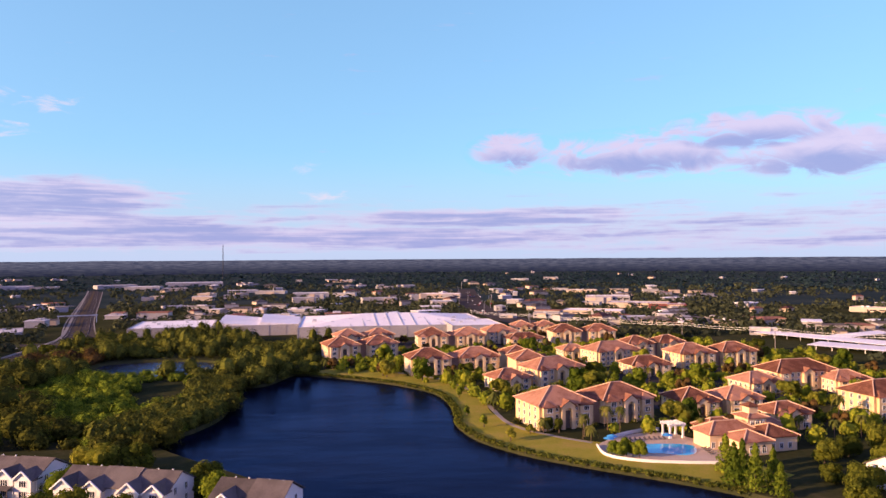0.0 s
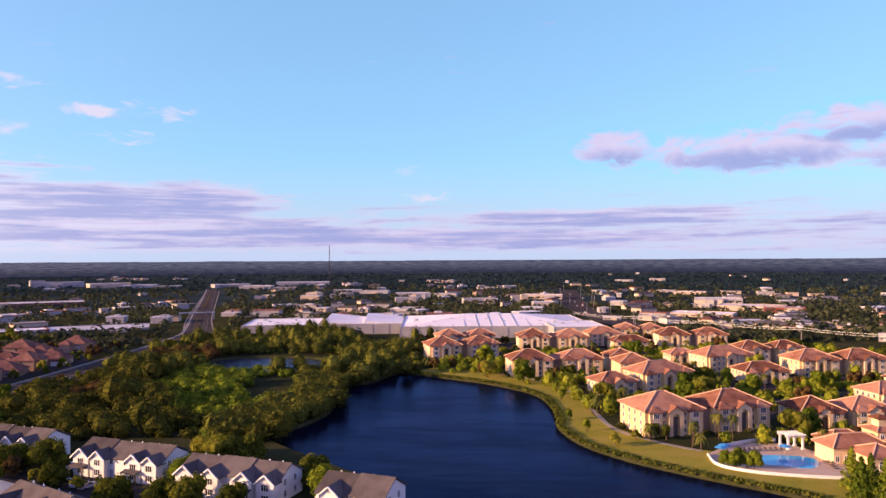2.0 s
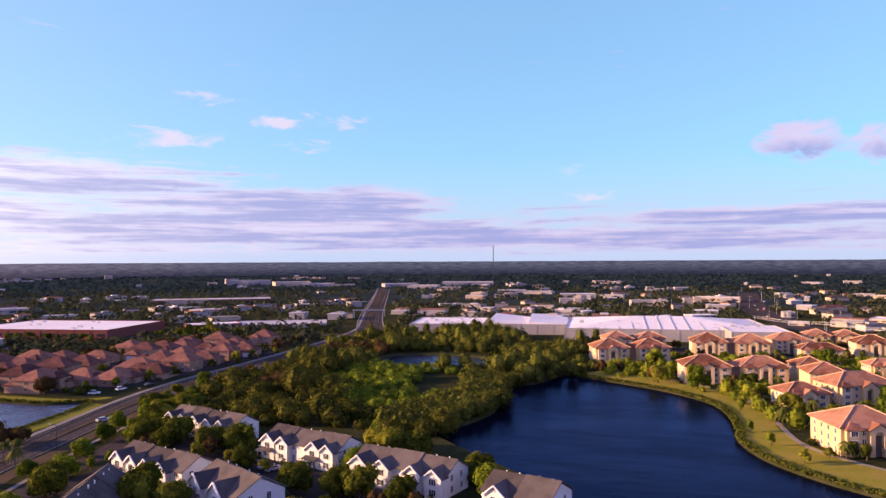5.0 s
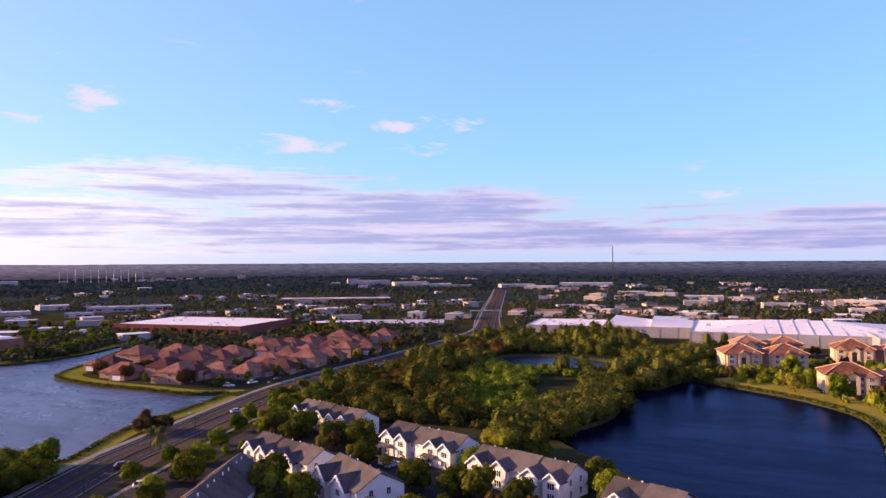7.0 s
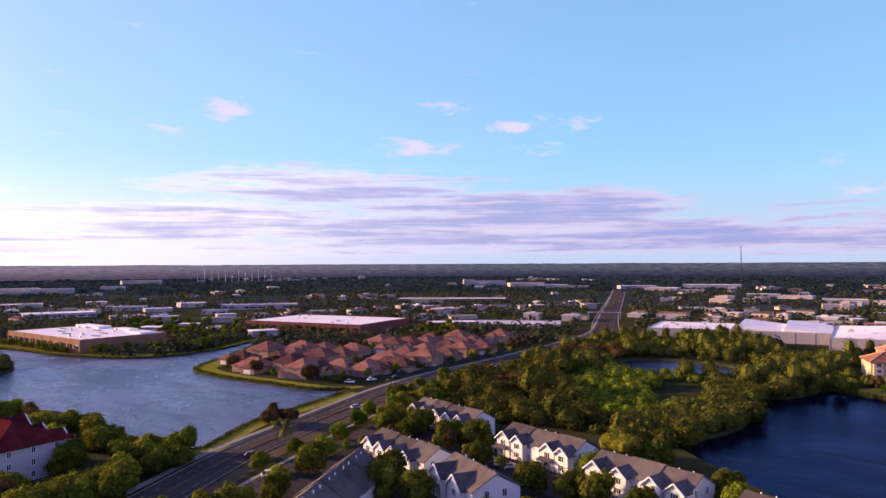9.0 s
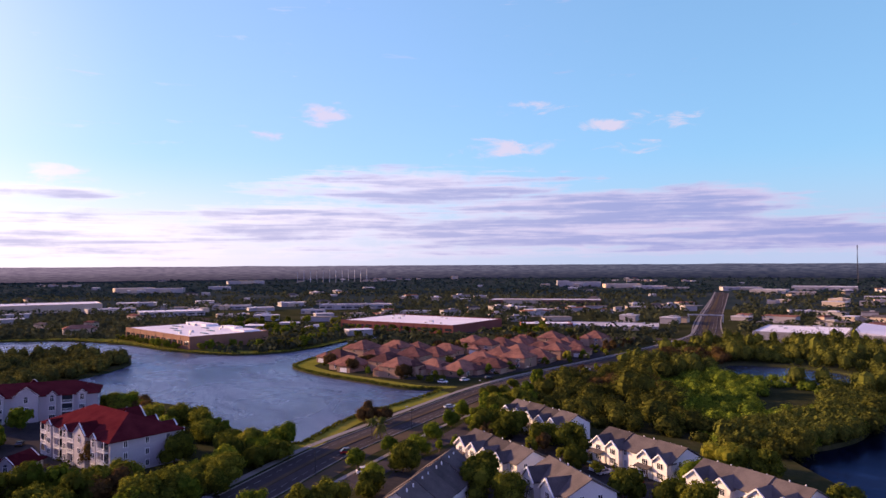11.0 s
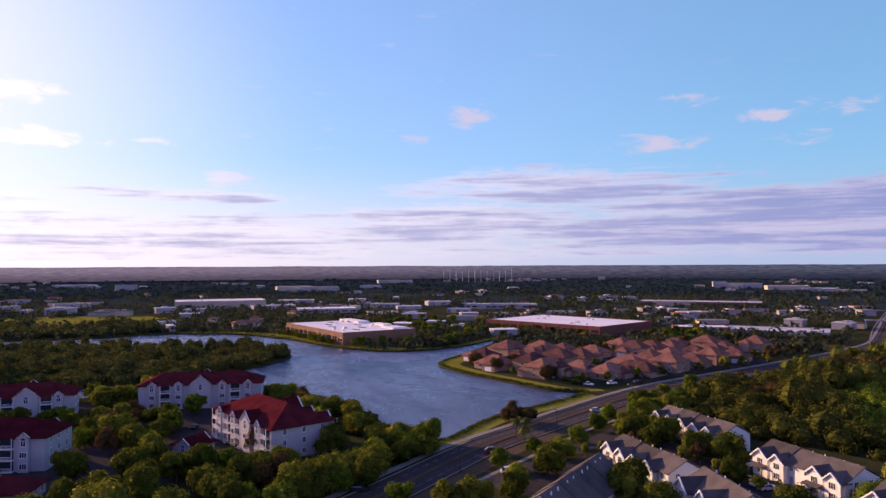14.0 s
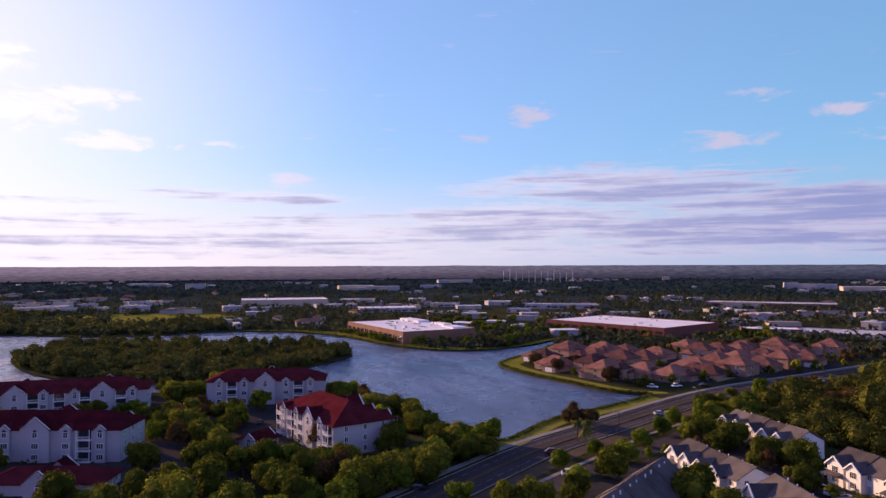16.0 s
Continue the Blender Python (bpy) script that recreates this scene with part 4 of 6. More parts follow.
def flat_hall(x, y, turn, w, d, h, wall, label, roof=None, units=4, glazed=0.0, category="warehouse", bands=True, seed=1):
    """A flat-roofed hall: walls with a parapet and pilasters, a roof sheet, roof units, strips of glass."""
    ob = thing("hall" if category == "warehouse" else category.replace(" ", "_"), x, y, 0, turn, label, category)
    dice = random.Random(seed)
    bm = bmesh.new()
    box(bm, -w / 2, -d / 2, 0, w / 2, d / 2, h)
    t = 0.4
    box(bm, -w / 2 - 0.05, -d / 2 - 0.05, h, w / 2 + 0.05, -d / 2 + t, h + 0.7)
    box(bm, -w / 2 - 0.05, d / 2 - t, h, w / 2 + 0.05, d / 2 + 0.05, h + 0.7)
    box(bm, -w / 2 - 0.05, -d / 2 + t, h, -w / 2 + t, d / 2 - t, h + 0.7)
    box(bm, w / 2 - t, -d / 2 + t, h, w / 2 + 0.05, d / 2 - t, h + 0.7)
    if bands:
        for i in range(int(w / 12) + 1):
            u = -w / 2 + w * i / max(1, int(w / 12))
            box(bm, u - 0.3, -d / 2 - 0.18, 0, u + 0.3, -d / 2, h)
    part("wall", bm, wall, ob)
    bm = bmesh.new()
    box(bm, -w / 2 + t, -d / 2 + t, h - 0.05, w / 2 - t, d / 2 - t, h + 0.25)
    part("roof", bm, roof or ROOF_WHITE, ob)
    for i in range(units):
        u, v, a = dice.uniform(-0.42, 0.42) * w, dice.uniform(-0.38, 0.38) * d, dice.uniform(0.8, 1.8)
        bm = bmesh.new()
        box(bm, u - a, v - a * 0.7, h + 0.2, u + a, v + a * 0.7, h + 0.4)
        box(bm, u - a * 0.92, v - a * 0.62, h + 0.4, u + a * 0.92, v + a * 0.62, h + 1.5)
        part("roof_unit", bm, GALVANISED, ob)
    if category == "commercial building":
        bm = bmesh.new()
        u, a = dice.uniform(-0.25, 0.25) * w, dice.uniform(0.12, 0.22) * w
        box(bm, u - a, -d * 0.5 - 3.0, 0, u + a, -d * 0.2, h * dice.uniform(0.55, 1.35))
        part("porch_block", bm, WALL_TAN if seed % 3 else WALL_WHITE, ob)
    if glazed:
        count = max(2, round(w / 9))
        for i in range(count):
            u = -w / 2 + w * (i + 0.5) / count
            bm = bmesh.new()
            box(bm, u - w / count * 0.36, -d / 2 - 0.08, h * (0.5 - glazed / 2), u + w / count * 0.36, -d / 2 + 0.02, h * (0.5 + glazed / 2))
            part("window", bm, GLASS, ob)
    take(x, y, turn, -w / 2, -d / 2, w / 2, d / 2)
    return ob


# lakeside estate
for x, y, turn, length, depth, floors, single in [
        (48, 240, 20, 44, 17, 3, False), (-47, 397, 22, 40, 17, 3, False), (-50, 442, 20, 36, 15, 3, False), (4, 441, 8, 42, 18, 3, False), (4, 344, 14, 44, 16, 3, False),
        (27, 299, 24, 16, 12, 2, True), (47, 310, 26, 24, 15, 3, True), (38, 345, 100, 34, 15, 3, False), (36, 463, 12, 20, 15, 3, True), (63, 497, 6, 30, 15, 3, False),
        (90, 462, 6, 42, 16, 3, False), (86, 366, 22, 26, 15, 3, True), (70, 386, 14, 14, 10, 2, True), (95, 334, 14, 20, 13, 2, True), (116, 396, 16, 36, 14, 3, False),
        (135, 358, 14, 44, 16, 3, False), (148, 298, 12, 28, 15, 3, True), (126, 287, 20, 16, 12, 2, True), (164, 290, 8, 16, 12, 2, True), (96, 253, 12, 32, 14, 2, False),
        (110, 230, 14, 14, 10, 2, True), (157, 249, 16, 30, 15, 3, True), (50, 443, 14, 22, 12, 2, True)]:
    tan_apartment(x, y, turn, length, depth, floors, single)

# peninsula houses
for i, (x, y) in enumerate([(-340, 230), (-346, 252), (-330, 256), (-336, 269), (-334, 284), (-309, 217), (-293, 229), (-299, 251), (-305, 272), (-274, 222), (-268, 239), (-340, 338), (-308, 316), (-314, 337),
                            (-312, 353), (-321, 366), (-305, 377), (-273, 276), (-252, 264), (-282, 302), (-255, 287), (-286, 323), (-259, 308), (-284, 340), (-262, 328), (-284, 356), (-288, 372), (-262, 347), (-285, 398), (-256, 246), (-318, 293)]):
    villa(x, y, (14, 104, 20, 194, -76)[i % 5], 15 + (i * 7) % 4, 12.5 + (i * 5) % 3, i in (1, 3, 6, 7, 9, 12, 16, 20, 24, 28), i)

# townhouses
townhouse_row(-151, 184, -12, 31, 10, [(-13, 4.6), (-7, 4.2), (-1, 4.6), (5, 4.2), (11, 4.6)])
townhouse_row(-106, 171, -12, 27, 10.5, [(-11, 5.0), (-5.5, 4.4), (6, 4.8), (11, 4.4)], 1)
townhouse_row(-72, 160.5, -11, 27, 10.5, [(-11, 5.0), (-4, 4.6), (5, 4.6), (11, 4.4)])
townhouse_row(-131, 142, -13, 27, 10, [(-11, 5.0), (-5, 4.4), (1, 4.4), (7, 4.6)], 1)
townhouse_row(-102, 133, -25, 20, 12, [(-6, 6.0), (4, 6.5)])
townhouse_row(-120, 106, -62, 34, 13, [], 1, 0.35)
townhouse_row(-40, 151, -14, 16, 11, [(-4, 5.0)])
townhouse_row(112, 168, 16, 18, 11, [(-4, 5.0), (5, 5)])

# red roofed flats by the broad lake
red_apartment(-291, 65, 70, 45, 16, [(-17.5, 2.8), (-8, 2.8), (0, 7.6), (8, 2.8), (17.5, 2.8)])
red_apartment(-217, 70, 9, 40, 20, [(-14, 2.8), (-4, 2.8), (5, 6.5), (13, 2.8)])
red_apartment(-298, -8, 82, 58, 16, [(-24, 2.8), (-14, 7.4), (-5, 2.8), (5, 2.8), (14, 7.4), (24, 2.8)])
red_apartment(-236, -8, 64, 46, 16, [(-18, 2.8), (-8.5, 2.8), (0, 7.8), (8.5, 2.8), (18, 2.8)])
red_apartment(-200, -6, 66, 28, 11, [(0, 7)], 1, True)
red_apartment(-218, 47, 40, 9, 7, [(0, 4)], 1, True)

# long white warehouses behind the woods
flat_hall(-201, 529, 14, 56, 62, 6.6, WALL_WHITE, "white warehouse with a flat pale roof", units=3)
wing = flat_hall(-140, 545, 12, 60, 70, 7, WALL_WHITE, "white warehouse with shed roofs", units=0)
for k in range(2):
    bm = bmesh.new()
    u = -30 + 30 * k
    solid(bm, [(u, -34.5, 7.2), (u + 29, -34.5, 7.2), (u + 29, 34.5, 7.2), (u, 34.5, 7.2)], [(u, -34.5, 9.6), (u + 29, -34.5, 7.6), (u + 29, 34.5, 7.6), (u, 34.5, 10.6)])
    part("shed_roof", bm, ROOF_WHITE, wing)
wing = flat_hall(-40, 545, 9, 138, 100, 7.5, WALL_WHITE, "very long white warehouse with a low pitched pale roof", units=8)
bm = bmesh.new()
hip(bm, -66, -47, 66, 47, 7.6, 5.5, 0.0)
part("low_roof", bm, ROOF_WHITE, wing)
for k in range(14):
    bm = bmesh.new()
    u = -60 + 9.2 * k
    beam(bm, (u, -46.5, 7.7), (u, -1, 13.0 if abs(u) < 20 else 13.0 - (abs(u) - 19) * 0.115), 0.5, 0.25)
    part("roof_seam", bm, GALVANISED, wing)
for k in range(10):
    bm = bmesh.new()
    u = -58 + 12.9 * k
    box(bm, u - 1.3, -20 - 9 * (k % 2), 9.4, u + 1.3, -18 - 9 * (k % 2), 11.2 - (k % 2))
    part("roof_unit", bm, GALVANISED, wing)
flat_hall(20, 505, 9, 36, 50, 9, WALL_WHITE, "white warehouse annex with loading bays", units=3)
# halls beyond the broad lake
flat_hall(-470, 403, 14, 116, 78, 6.5, WALL_RED, "long dark red brick hall with a white flat roof", units=9, glazed=0.3)
lake_hall = flat_hall(-505, 216, 3, 104, 58, 8, WALL_UMBER, "umber brick hall with white flat roof by the lake", units=8, glazed=0.35)
flat_hall(-960, 225, 80, 112, 60, 9, WALL_TAN, "pale hall with a bright flat roof", units=4)
for u, v, a, b, h in ((-34, 22, 17, 5, 1.6), (8, 25, 10, 3.5, 1.3), (36, 20, 9, 6, 1.1)):
    bm = bmesh.new()
    box(bm, u - a, v - b, 8.2, u + a, v + b, 8.2 + h)
    part("raised_roof", bm, ROOF_WHITE, lake_hall)
for u, v in ((-36, 2), (-18, -8), (2, -14), (20, 2), (34, -10), (-4, 10)):
    bm = bmesh.new()
    box(bm, u - 4.2, v - 1.1, 8.2, u + 4.2, v + 1.1, 8.75)
    part("skylight", bm, GLASS, lake_hall, "dark long skylight")
# scattered shops and offices: x, y, width, height, wall
FAR_PLAIN = [
    (-545, 1285, 60, 12), (-480, 1262, 42, 8), (-642, 1382, 73, 11), (-531, 1507, 115, 12), (-854, 1413, 53, 8), (-777, 1376, 51, 6), (-296, 778, 27, 7), (-139, 740, 24, 7), (-80, 874, 42, 11), (-4, 992, 56, 9),
    (-109, 1305, 31, 6), (95, 652, 23, 7), (210, 903, 52, 10), (217, 786, 65, 8), (273, 1785, 35, 10), (191, 1755, 42, 6), (196, 1193, 29, 5), (222, 1129, 46, 6), (-193, 1028, 50, 10), (-143, 1022, 33, 9)]
FAR_MIXED = [
    (240, 757, 38, 8), (149, 701, 57, 5), (226, 499, 18, 7), (-277, 1137, 47, 7), (-336, 1182, 49, 6), (420, 694, 33, 7), (60, 654, 16, 4), (59, 739, 10, 8), (-1049, 1405, 98, 18), (-919, 1386, 80, 14),
    (-830, 1352, 64, 9), (-1143, 1457, 30, 20), (-632, 767, 151, 9), (-393, 478, 42, 6), (-351, 516, 75, 4), (-1939, 973, 104, 16), (-1556, 717, 49, 11), (-1504, 509, 76, 16), (-1446, 549, 74, 15), (-783, 306, 67, 8)]
FAR_WEST = [
    (-842, 406, 45, 7), (-709, 343, 33, 5), (-742, 492, 33, 10), (-724, 531, 58, 9), (-694, 433, 26, 7), (-1855, 1742, 24, 22), (-598, 504, 31, 6), (-1775, 201, 46, 20), (-2101, 114, 101, 10),
    (-938, -66, 45, 12), (-922, -37, 30, 10), (-1014, -14, 24, 10), (-909, 2, 15, 10), (-1060, 53, 51, 9), (-670, 105, 11, 8), (-678, 117, 8, 7), (-886, 274, 52, 7), (-1005, 345, 51, 7)]
for k, (x, y, w, h) in enumerate(FAR_PLAIN + FAR_MIXED + FAR_WEST):
    wall = WALL_BROWN if (x, y) == (-632, 767) else WALL_RED if (x, y) in ((240, 757), (-393, 478)) else WALL_TAN if k % 4 == 1 else WALL_WHITE
    word = {WALL_BROWN: "brown brick", WALL_RED: "red brick", WALL_TAN: "tan", WALL_WHITE: "white"}[wall]
    flat_hall(x, y, math.degrees(math.atan2(-x, y)) + (k * 37) % 25 - 12, w, max(12, min(45, w * 0.55)), h * 0.58, wall, "distant %s commercial building with flat pale roof" % word, roof=ROOF_FAR if k % 3 else None, units=2, glazed=0.3 if math.hypot(x, y) < 1000 else 0.0, category="commercial building", bands=False, seed=k)


def quarter(x, y, wide, deep, count, seed, tall):
    """A close group of pale shops and offices."""
    d = random.Random(seed)
    for k in range(count):
        u, v = x + d.uniform(-wide, wide), y + d.uniform(-deep, deep)
        w, h = d.uniform(14, 34), d.uniform(0.5, 1.0) * tall
        if free(u, v, w * 0.4):
            flat_hall(u, v, math.degrees(math.atan2(-x, y)) + d.uniform(-15, 15), w, w * d.uniform(0.5, 0.9), h, WALL_WHITE if d.random() < 0.7 else WALL_TAN, "white building of a distant shopping quarter", roof=ROOF_FAR if k % 2 else None, units=1, category="commercial building", bands=False, seed=seed + k)


quarter(-1000, 1400, 150, 60, 16, 61, 12)
quarter(-1470, 530, 60, 70, 8, 62, 12)
quarter(-970, -20, 60, 70, 10, 63, 8)
quarter(-335, 1000, 70, 40, 7, 64, 7)
quarter(-90, 890, 110, 60, 10, 65, 7)
quarter(190, 860, 90, 90, 10, 66, 6)
quarter(-760, 430, 90, 110, 10, 67, 7)


# ---- small houses and shops of the plain ----
def plain_house(x, y, turn, w, d, h, wall, roof, label):
    ob = thing("distant_house", x, y, 0, turn, label, "house", "houses of the plain")
    bm = bmesh.new()
    box(bm, -w / 2, -d / 2, 0, w / 2, d / 2, h)
    part("wall", bm, wall, ob)
    bm = bmesh.new()
    hip(bm, -w / 2, -d / 2, w / 2, d / 2, h, min(w, d) * (0.22 if roof is not ROOF_WHITE else 0.04), 0.5)
    part("roof", bm, roof, ob)
    TAKEN.append((x, y, max(w, d) * 0.6))


d8 = random.Random(17)
for k in range(215):
    a, r = radians(d8.uniform(-36, 100)), 1 / d8.uniform(1 / 2700, 1 / 520)
    x, y = -r * math.sin(a), r * math.cos(a)
    if not free(x, y, 14) or near_line(AVENUE, [x], [y], 28)[0] or near_line(HIGHWAY, [x], [y], 26)[0] or near_line(CROSS_STREET, [x], [y], 16)[0] or any(inside(grown(w, 8), [x], [y])[0] for w in (BROAD_LAKE, LAKE, WOODLAND)) or inside(FAR_BANK, [x], [y])[0]:
        continue
    w, pale = d8.uniform(10, 26), d8.random()
    kind = (WALL_WHITE, ROOF_WHITE, "small white building with a pale roof") if pale < 0.5 else (WALL_TAN, TERRACOTTA_DARK, "small tan building with a terracotta roof") if pale < 0.75 else (WALL_TAN, SHINGLES, "small tan building with a grey roof")
    plain_house(x, y, d8.uniform(0, 90), w, w * d8.uniform(0.4, 0.7), d8.uniform(3.0, 5.5), *kind)


def distant_settlement():
    """Crowded low buildings of the plain with their car parks, each a few metres of pale wall and roof, as one mass."""
    d = random.Random(88)
    verts, faces, slots = [], [], []

    def block(x, y, c, s, w, dp, z0, z1, slot):
        k = len(verts)
        for z in (z0, z1):
            for u, v in ((-w, -dp), (w, -dp), (w, dp), (-w, dp)):
                verts.append((x + c * u - s * v, y + s * u + c * v, z))
        for f in ((4, 5, 6, 7), (0, 1, 5, 4), (1, 2, 6, 5), (2, 3, 7, 6), (3, 0, 4, 7)):
            faces.append([k + i for i in f])
            slots.append(slot)

    lines = ((AVENUE, 26), (HIGHWAY, 30), (CROSS_STREET, 18))
    waters = [grown(w, 10) for w in (BROAD_LAKE, LAKE, WOODLAND)] + [FAR_BANK, ESTATE_GROUND]
    for cluster in range(62):
        a, r = radians(d.uniform(-37, 101)), 1 / d.uniform(1 / 2600, 1 / 560)
        cx, cy, turn = -r * math.sin(a), r * math.cos(a), a + d.choice((0.0, 0.25, 0.5, -0.3))
        c, s = math.cos(turn), math.sin(turn)
        if math.degrees(a) < 14 and r > 850 and d.random() < 0.7:
            continue
        spread = d.uniform(25, 70) * (1 + r / 2600)
        for k in range(d.randrange(4, 10)):
            u, v = d.uniform(-1, 1) * spread, d.uniform(-0.6, 0.6) * spread
            x, y = cx + c * u - s * v, cy + s * u + c * v
            w, dp, h = d.uniform(5, 15), d.uniform(4, 9), d.uniform(2.8, 5.5)
            if not free(x, y, w) or any(near_line(ln, [x], [y], gap)[0] for ln, gap in lines) or any(inside(q, [x], [y])[0] for q in waters):
                continue
            TAKEN.append((x, y, w * 0.9))
            paved = d.random() < 0.6
            if paved:
                block(x + s * dp * 2.0, y - c * dp * 2.0, c, s, w * 1.3, dp * 1.2, -0.1, 0.06, 5)
                TAKEN.append((x + s * dp * 2.0, y - c * dp * 2.0, w * 0.8))
            block(x, y, c, s, w, dp, -0.1, h, d.choice((0, 0, 1)))
            block(x, y, c, s, w + 0.4, dp + 0.4, h, h + 0.5, d.choice((2, 2, 5, 3, 3, 4)))
            if d.random() < 0.5:
                block(x + d.uniform(-0.4, 0.4) * w, y, c, s, w * 0.3, dp * 0.4, h + 0.5, h + 1.8, d.choice((0, 2)))
    data = bpy.data.meshes.new("distant_settlement")
    data.from_pydata(verts, [], faces)
    for m in (WALL_WHITE, WALL_TAN, ROOF_FAR, SHINGLES, TERRACOTTA_DARK, CONCRETE):
        data.materials.append(m)
    data.polygons.foreach_set("material_index", slots)
    return tagged(new("distant_settlement", data), "crowded low pale shops and houses of the far plain", "buildings", kind="stuff")


ESTATE_GROUND = [(-90, 470), (60, 530), (230, 420), (230, 240), (30, 240)]
distant_settlement()


# ---- roads and lawns ----
band("road", AVENUE, 13, 0.06, ASPHALT, "wide asphalt avenue with a planted median")
band("median", AVENUE, 1.5, 0.22, BRICK_PAVING, "raised median strip with mulch", 0.2)
for s, w in ((-6.65, 0.2), (6.65, 0.2)):
    band("kerb", AVENUE, w, 0.24, CONCRETE, "pale concrete kerb", 0.25, s)
band("pavement", AVENUE, 2.2, 0.10, CONCRETE, "pale concrete footpath beside the avenue", 0.1, -9.4)
band("road", CROSS_STREET, 14, 0.05, ASPHALT, "asphalt cross street")
band("road", BROAD_LINE, 21, 0.04, ASPHALT, "broad asphalt avenue of six lanes beyond the crossing")
for s in (-11.2, 11.2):
    band("pavement", BROAD_LINE, 1.0, 0.12, CONCRETE, "pale concrete footpath beside the broad avenue", 0.12, s)
band("median", BROAD_LINE, 2.4, 0.20, BRICK_PAVING, "mulched median of the broad avenue", 0.2, -2.0)
band("road", HIGHWAY, 30, 0.05, ASPHALT, "broad asphalt highway")
band("footpath", smooth_line([(-138, 78), (-152, 103), (-164, 130), (-172.8, 149.5), (-177, 158), (-186, 184)], 5), 1.4, 0.09, CONCRETE, "pale kerb walk beside the street of the townhouses", 0.1)
band("verge", AVENUE[:72], 5.0, 0.05, BRICK_PAVING, "brown mulched verge beside the avenue", 0.1, 10.0)
band("road", CAMPUS_ROAD, 7, 0.05, ASPHALT, "narrow asphalt street of the townhouses")


def dashes(line, shift, length, gap, parent_label):
    """Broken lane lines along a road, in one mesh."""
    verts, faces, run = [], [], 0.0
    for (x0, y0), (x1, y1) in zip(line[:-1], line[1:]):
        a, b = Vector((x0, y0)), Vector((x1, y1))
        if (b - a).length < 1e-6:
            continue
        way = (b - a).normalized()
        side = Vector((way.y, -way.x))
        d = 0.0
        while d < (b - a).length - length:
            k, p = len(verts), a + way * d + side * shift
            for q in (p - side * 0.09, p + side * 0.09, p + way * length + side * 0.09, p + way * length - side * 0.09):
                verts.append((q.x, q.y, 0.068))
            faces.append((k, k + 1, k + 2, k + 3))
            d += length + gap
    data = bpy.data.meshes.new("lane_marking")
    data.from_pydata(verts, [], faces)
    data.materials.append(PAINT_LINE)
    return tagged(new("lane_marking", data), parent_label, kind="structure")


for s in (-3.8, 3.8):
    dashes(AVENUE, s, 3.0, 6.0, "white broken lane lines on the avenue")


def strip_lawn(name, points, mat, label, z=0.05):
    return slab(name, points, -0.1, z, mat, label)


east = LAKE[0:12 * 6 + 1]
outer = [(x + 17 + 6 * math.sin(i * 0.13), y + 13 + 4 * math.sin(i * 0.21)) for i, (x, y) in enumerate(east)]
strip_lawn("lawn", east + outer[::-1], DRY_LAWN, "sunlit lawn sloping to the lake, worn in places")
tip = [p for p in BROAD_LAKE[0:8 * 6]]
inner = [(x + 2 + 9 * min(1, i / 40), y + 8) for i, (x, y) in enumerate(tip)]
strip_lawn("lawn", tip + inner[::-1], LAWN, "mown green lawn along the peninsula shore")
verge = BROAD_LAKE[32 * 6:]
strip_lawn("lawn", verge + [(x + 7.5, y - 0.5) for x, y in verge[::-1]], LAWN, "grass verge between the avenue and the lake")
west = BROAD_LAKE[10 * 6 + 3:18 * 6]
strip_lawn("lawn", west + [(x - 4, y + 16) for x, y in west[::-1]], LAWN, "grass bank before the halls beyond the lake")
band("footpath", smooth_line([(-30, 347), (-2, 322), (13, 288), (17, 262), (22, 234), (33, 219), (44, 210)]), 1.6, 0.09, CONCRETE, "pale footpath across the lawn", 0.1)
slab("parking_lot", [(30, 255), (130, 258), (190, 300), (180, 400), (110, 440), (60, 480), (-70, 470), (-66, 420), (20, 400), (60, 350), (62, 300)], -0.1, 0.04, PAVED_LOT, "dark asphalt courts between the apartment houses")
slab("parking_lot", [(-330, 222), (-262, 216), (-240, 250), (-246, 350), (-275, 415), (-345, 370), (-320, 300)], -0.1, 0.04, PAVED_LOT, "asphalt lanes between the peninsula houses")
slab("parking_lot", [(-160, 176), (-90, 162), (-60, 150), (-50, 130), (-80, 100), (-125, 90), (-150, 120), (-158, 150)], -0.1, 0.03, PAVED_LOT, "asphalt parking court between the townhouses")
slab("parking_lot", [(-320, -60), (-190, -60), (-190, 40), (-205, 60), (-275, 90), (-312, 60)], -0.1, 0.03, PAVED_LOT, "asphalt parking court among trees")


# ---- plants ----
def leaf_quads(rng, centres, radii, sizes, flat=0.85, rise=0.2):
    """Leaf clumps as small skewed quads, one at each centre + radius in a chance direction. Arrays in, corners out."""
    count = len(centres)
    u = rng.normal(size=(count, 3))
    u /= np.linalg.norm(u, axis=1)[:, None]
    place = centres + u * radii * (0.84 + 0.2 * rng.random((count, 1)))
    normal = u + rng.normal(scale=0.15, size=(count, 3)) + (0, 0, rise)
    normal /= np.linalg.norm(normal, axis=1)[:, None]
    a = np.cross(normal, rng.normal(size=(count, 3)))
    a /= np.linalg.norm(a, axis=1)[:, None]
    b = np.cross(normal, a)
    s = sizes[:, None] * (0.6 + 0.8 * rng.random((count, 1)))
    bend = normal * s * 0.25
    return np.stack([place - a * s, place - b * s * flat + bend, place + a * s, place + b * s * flat + bend], 1).reshape(-1, 3)


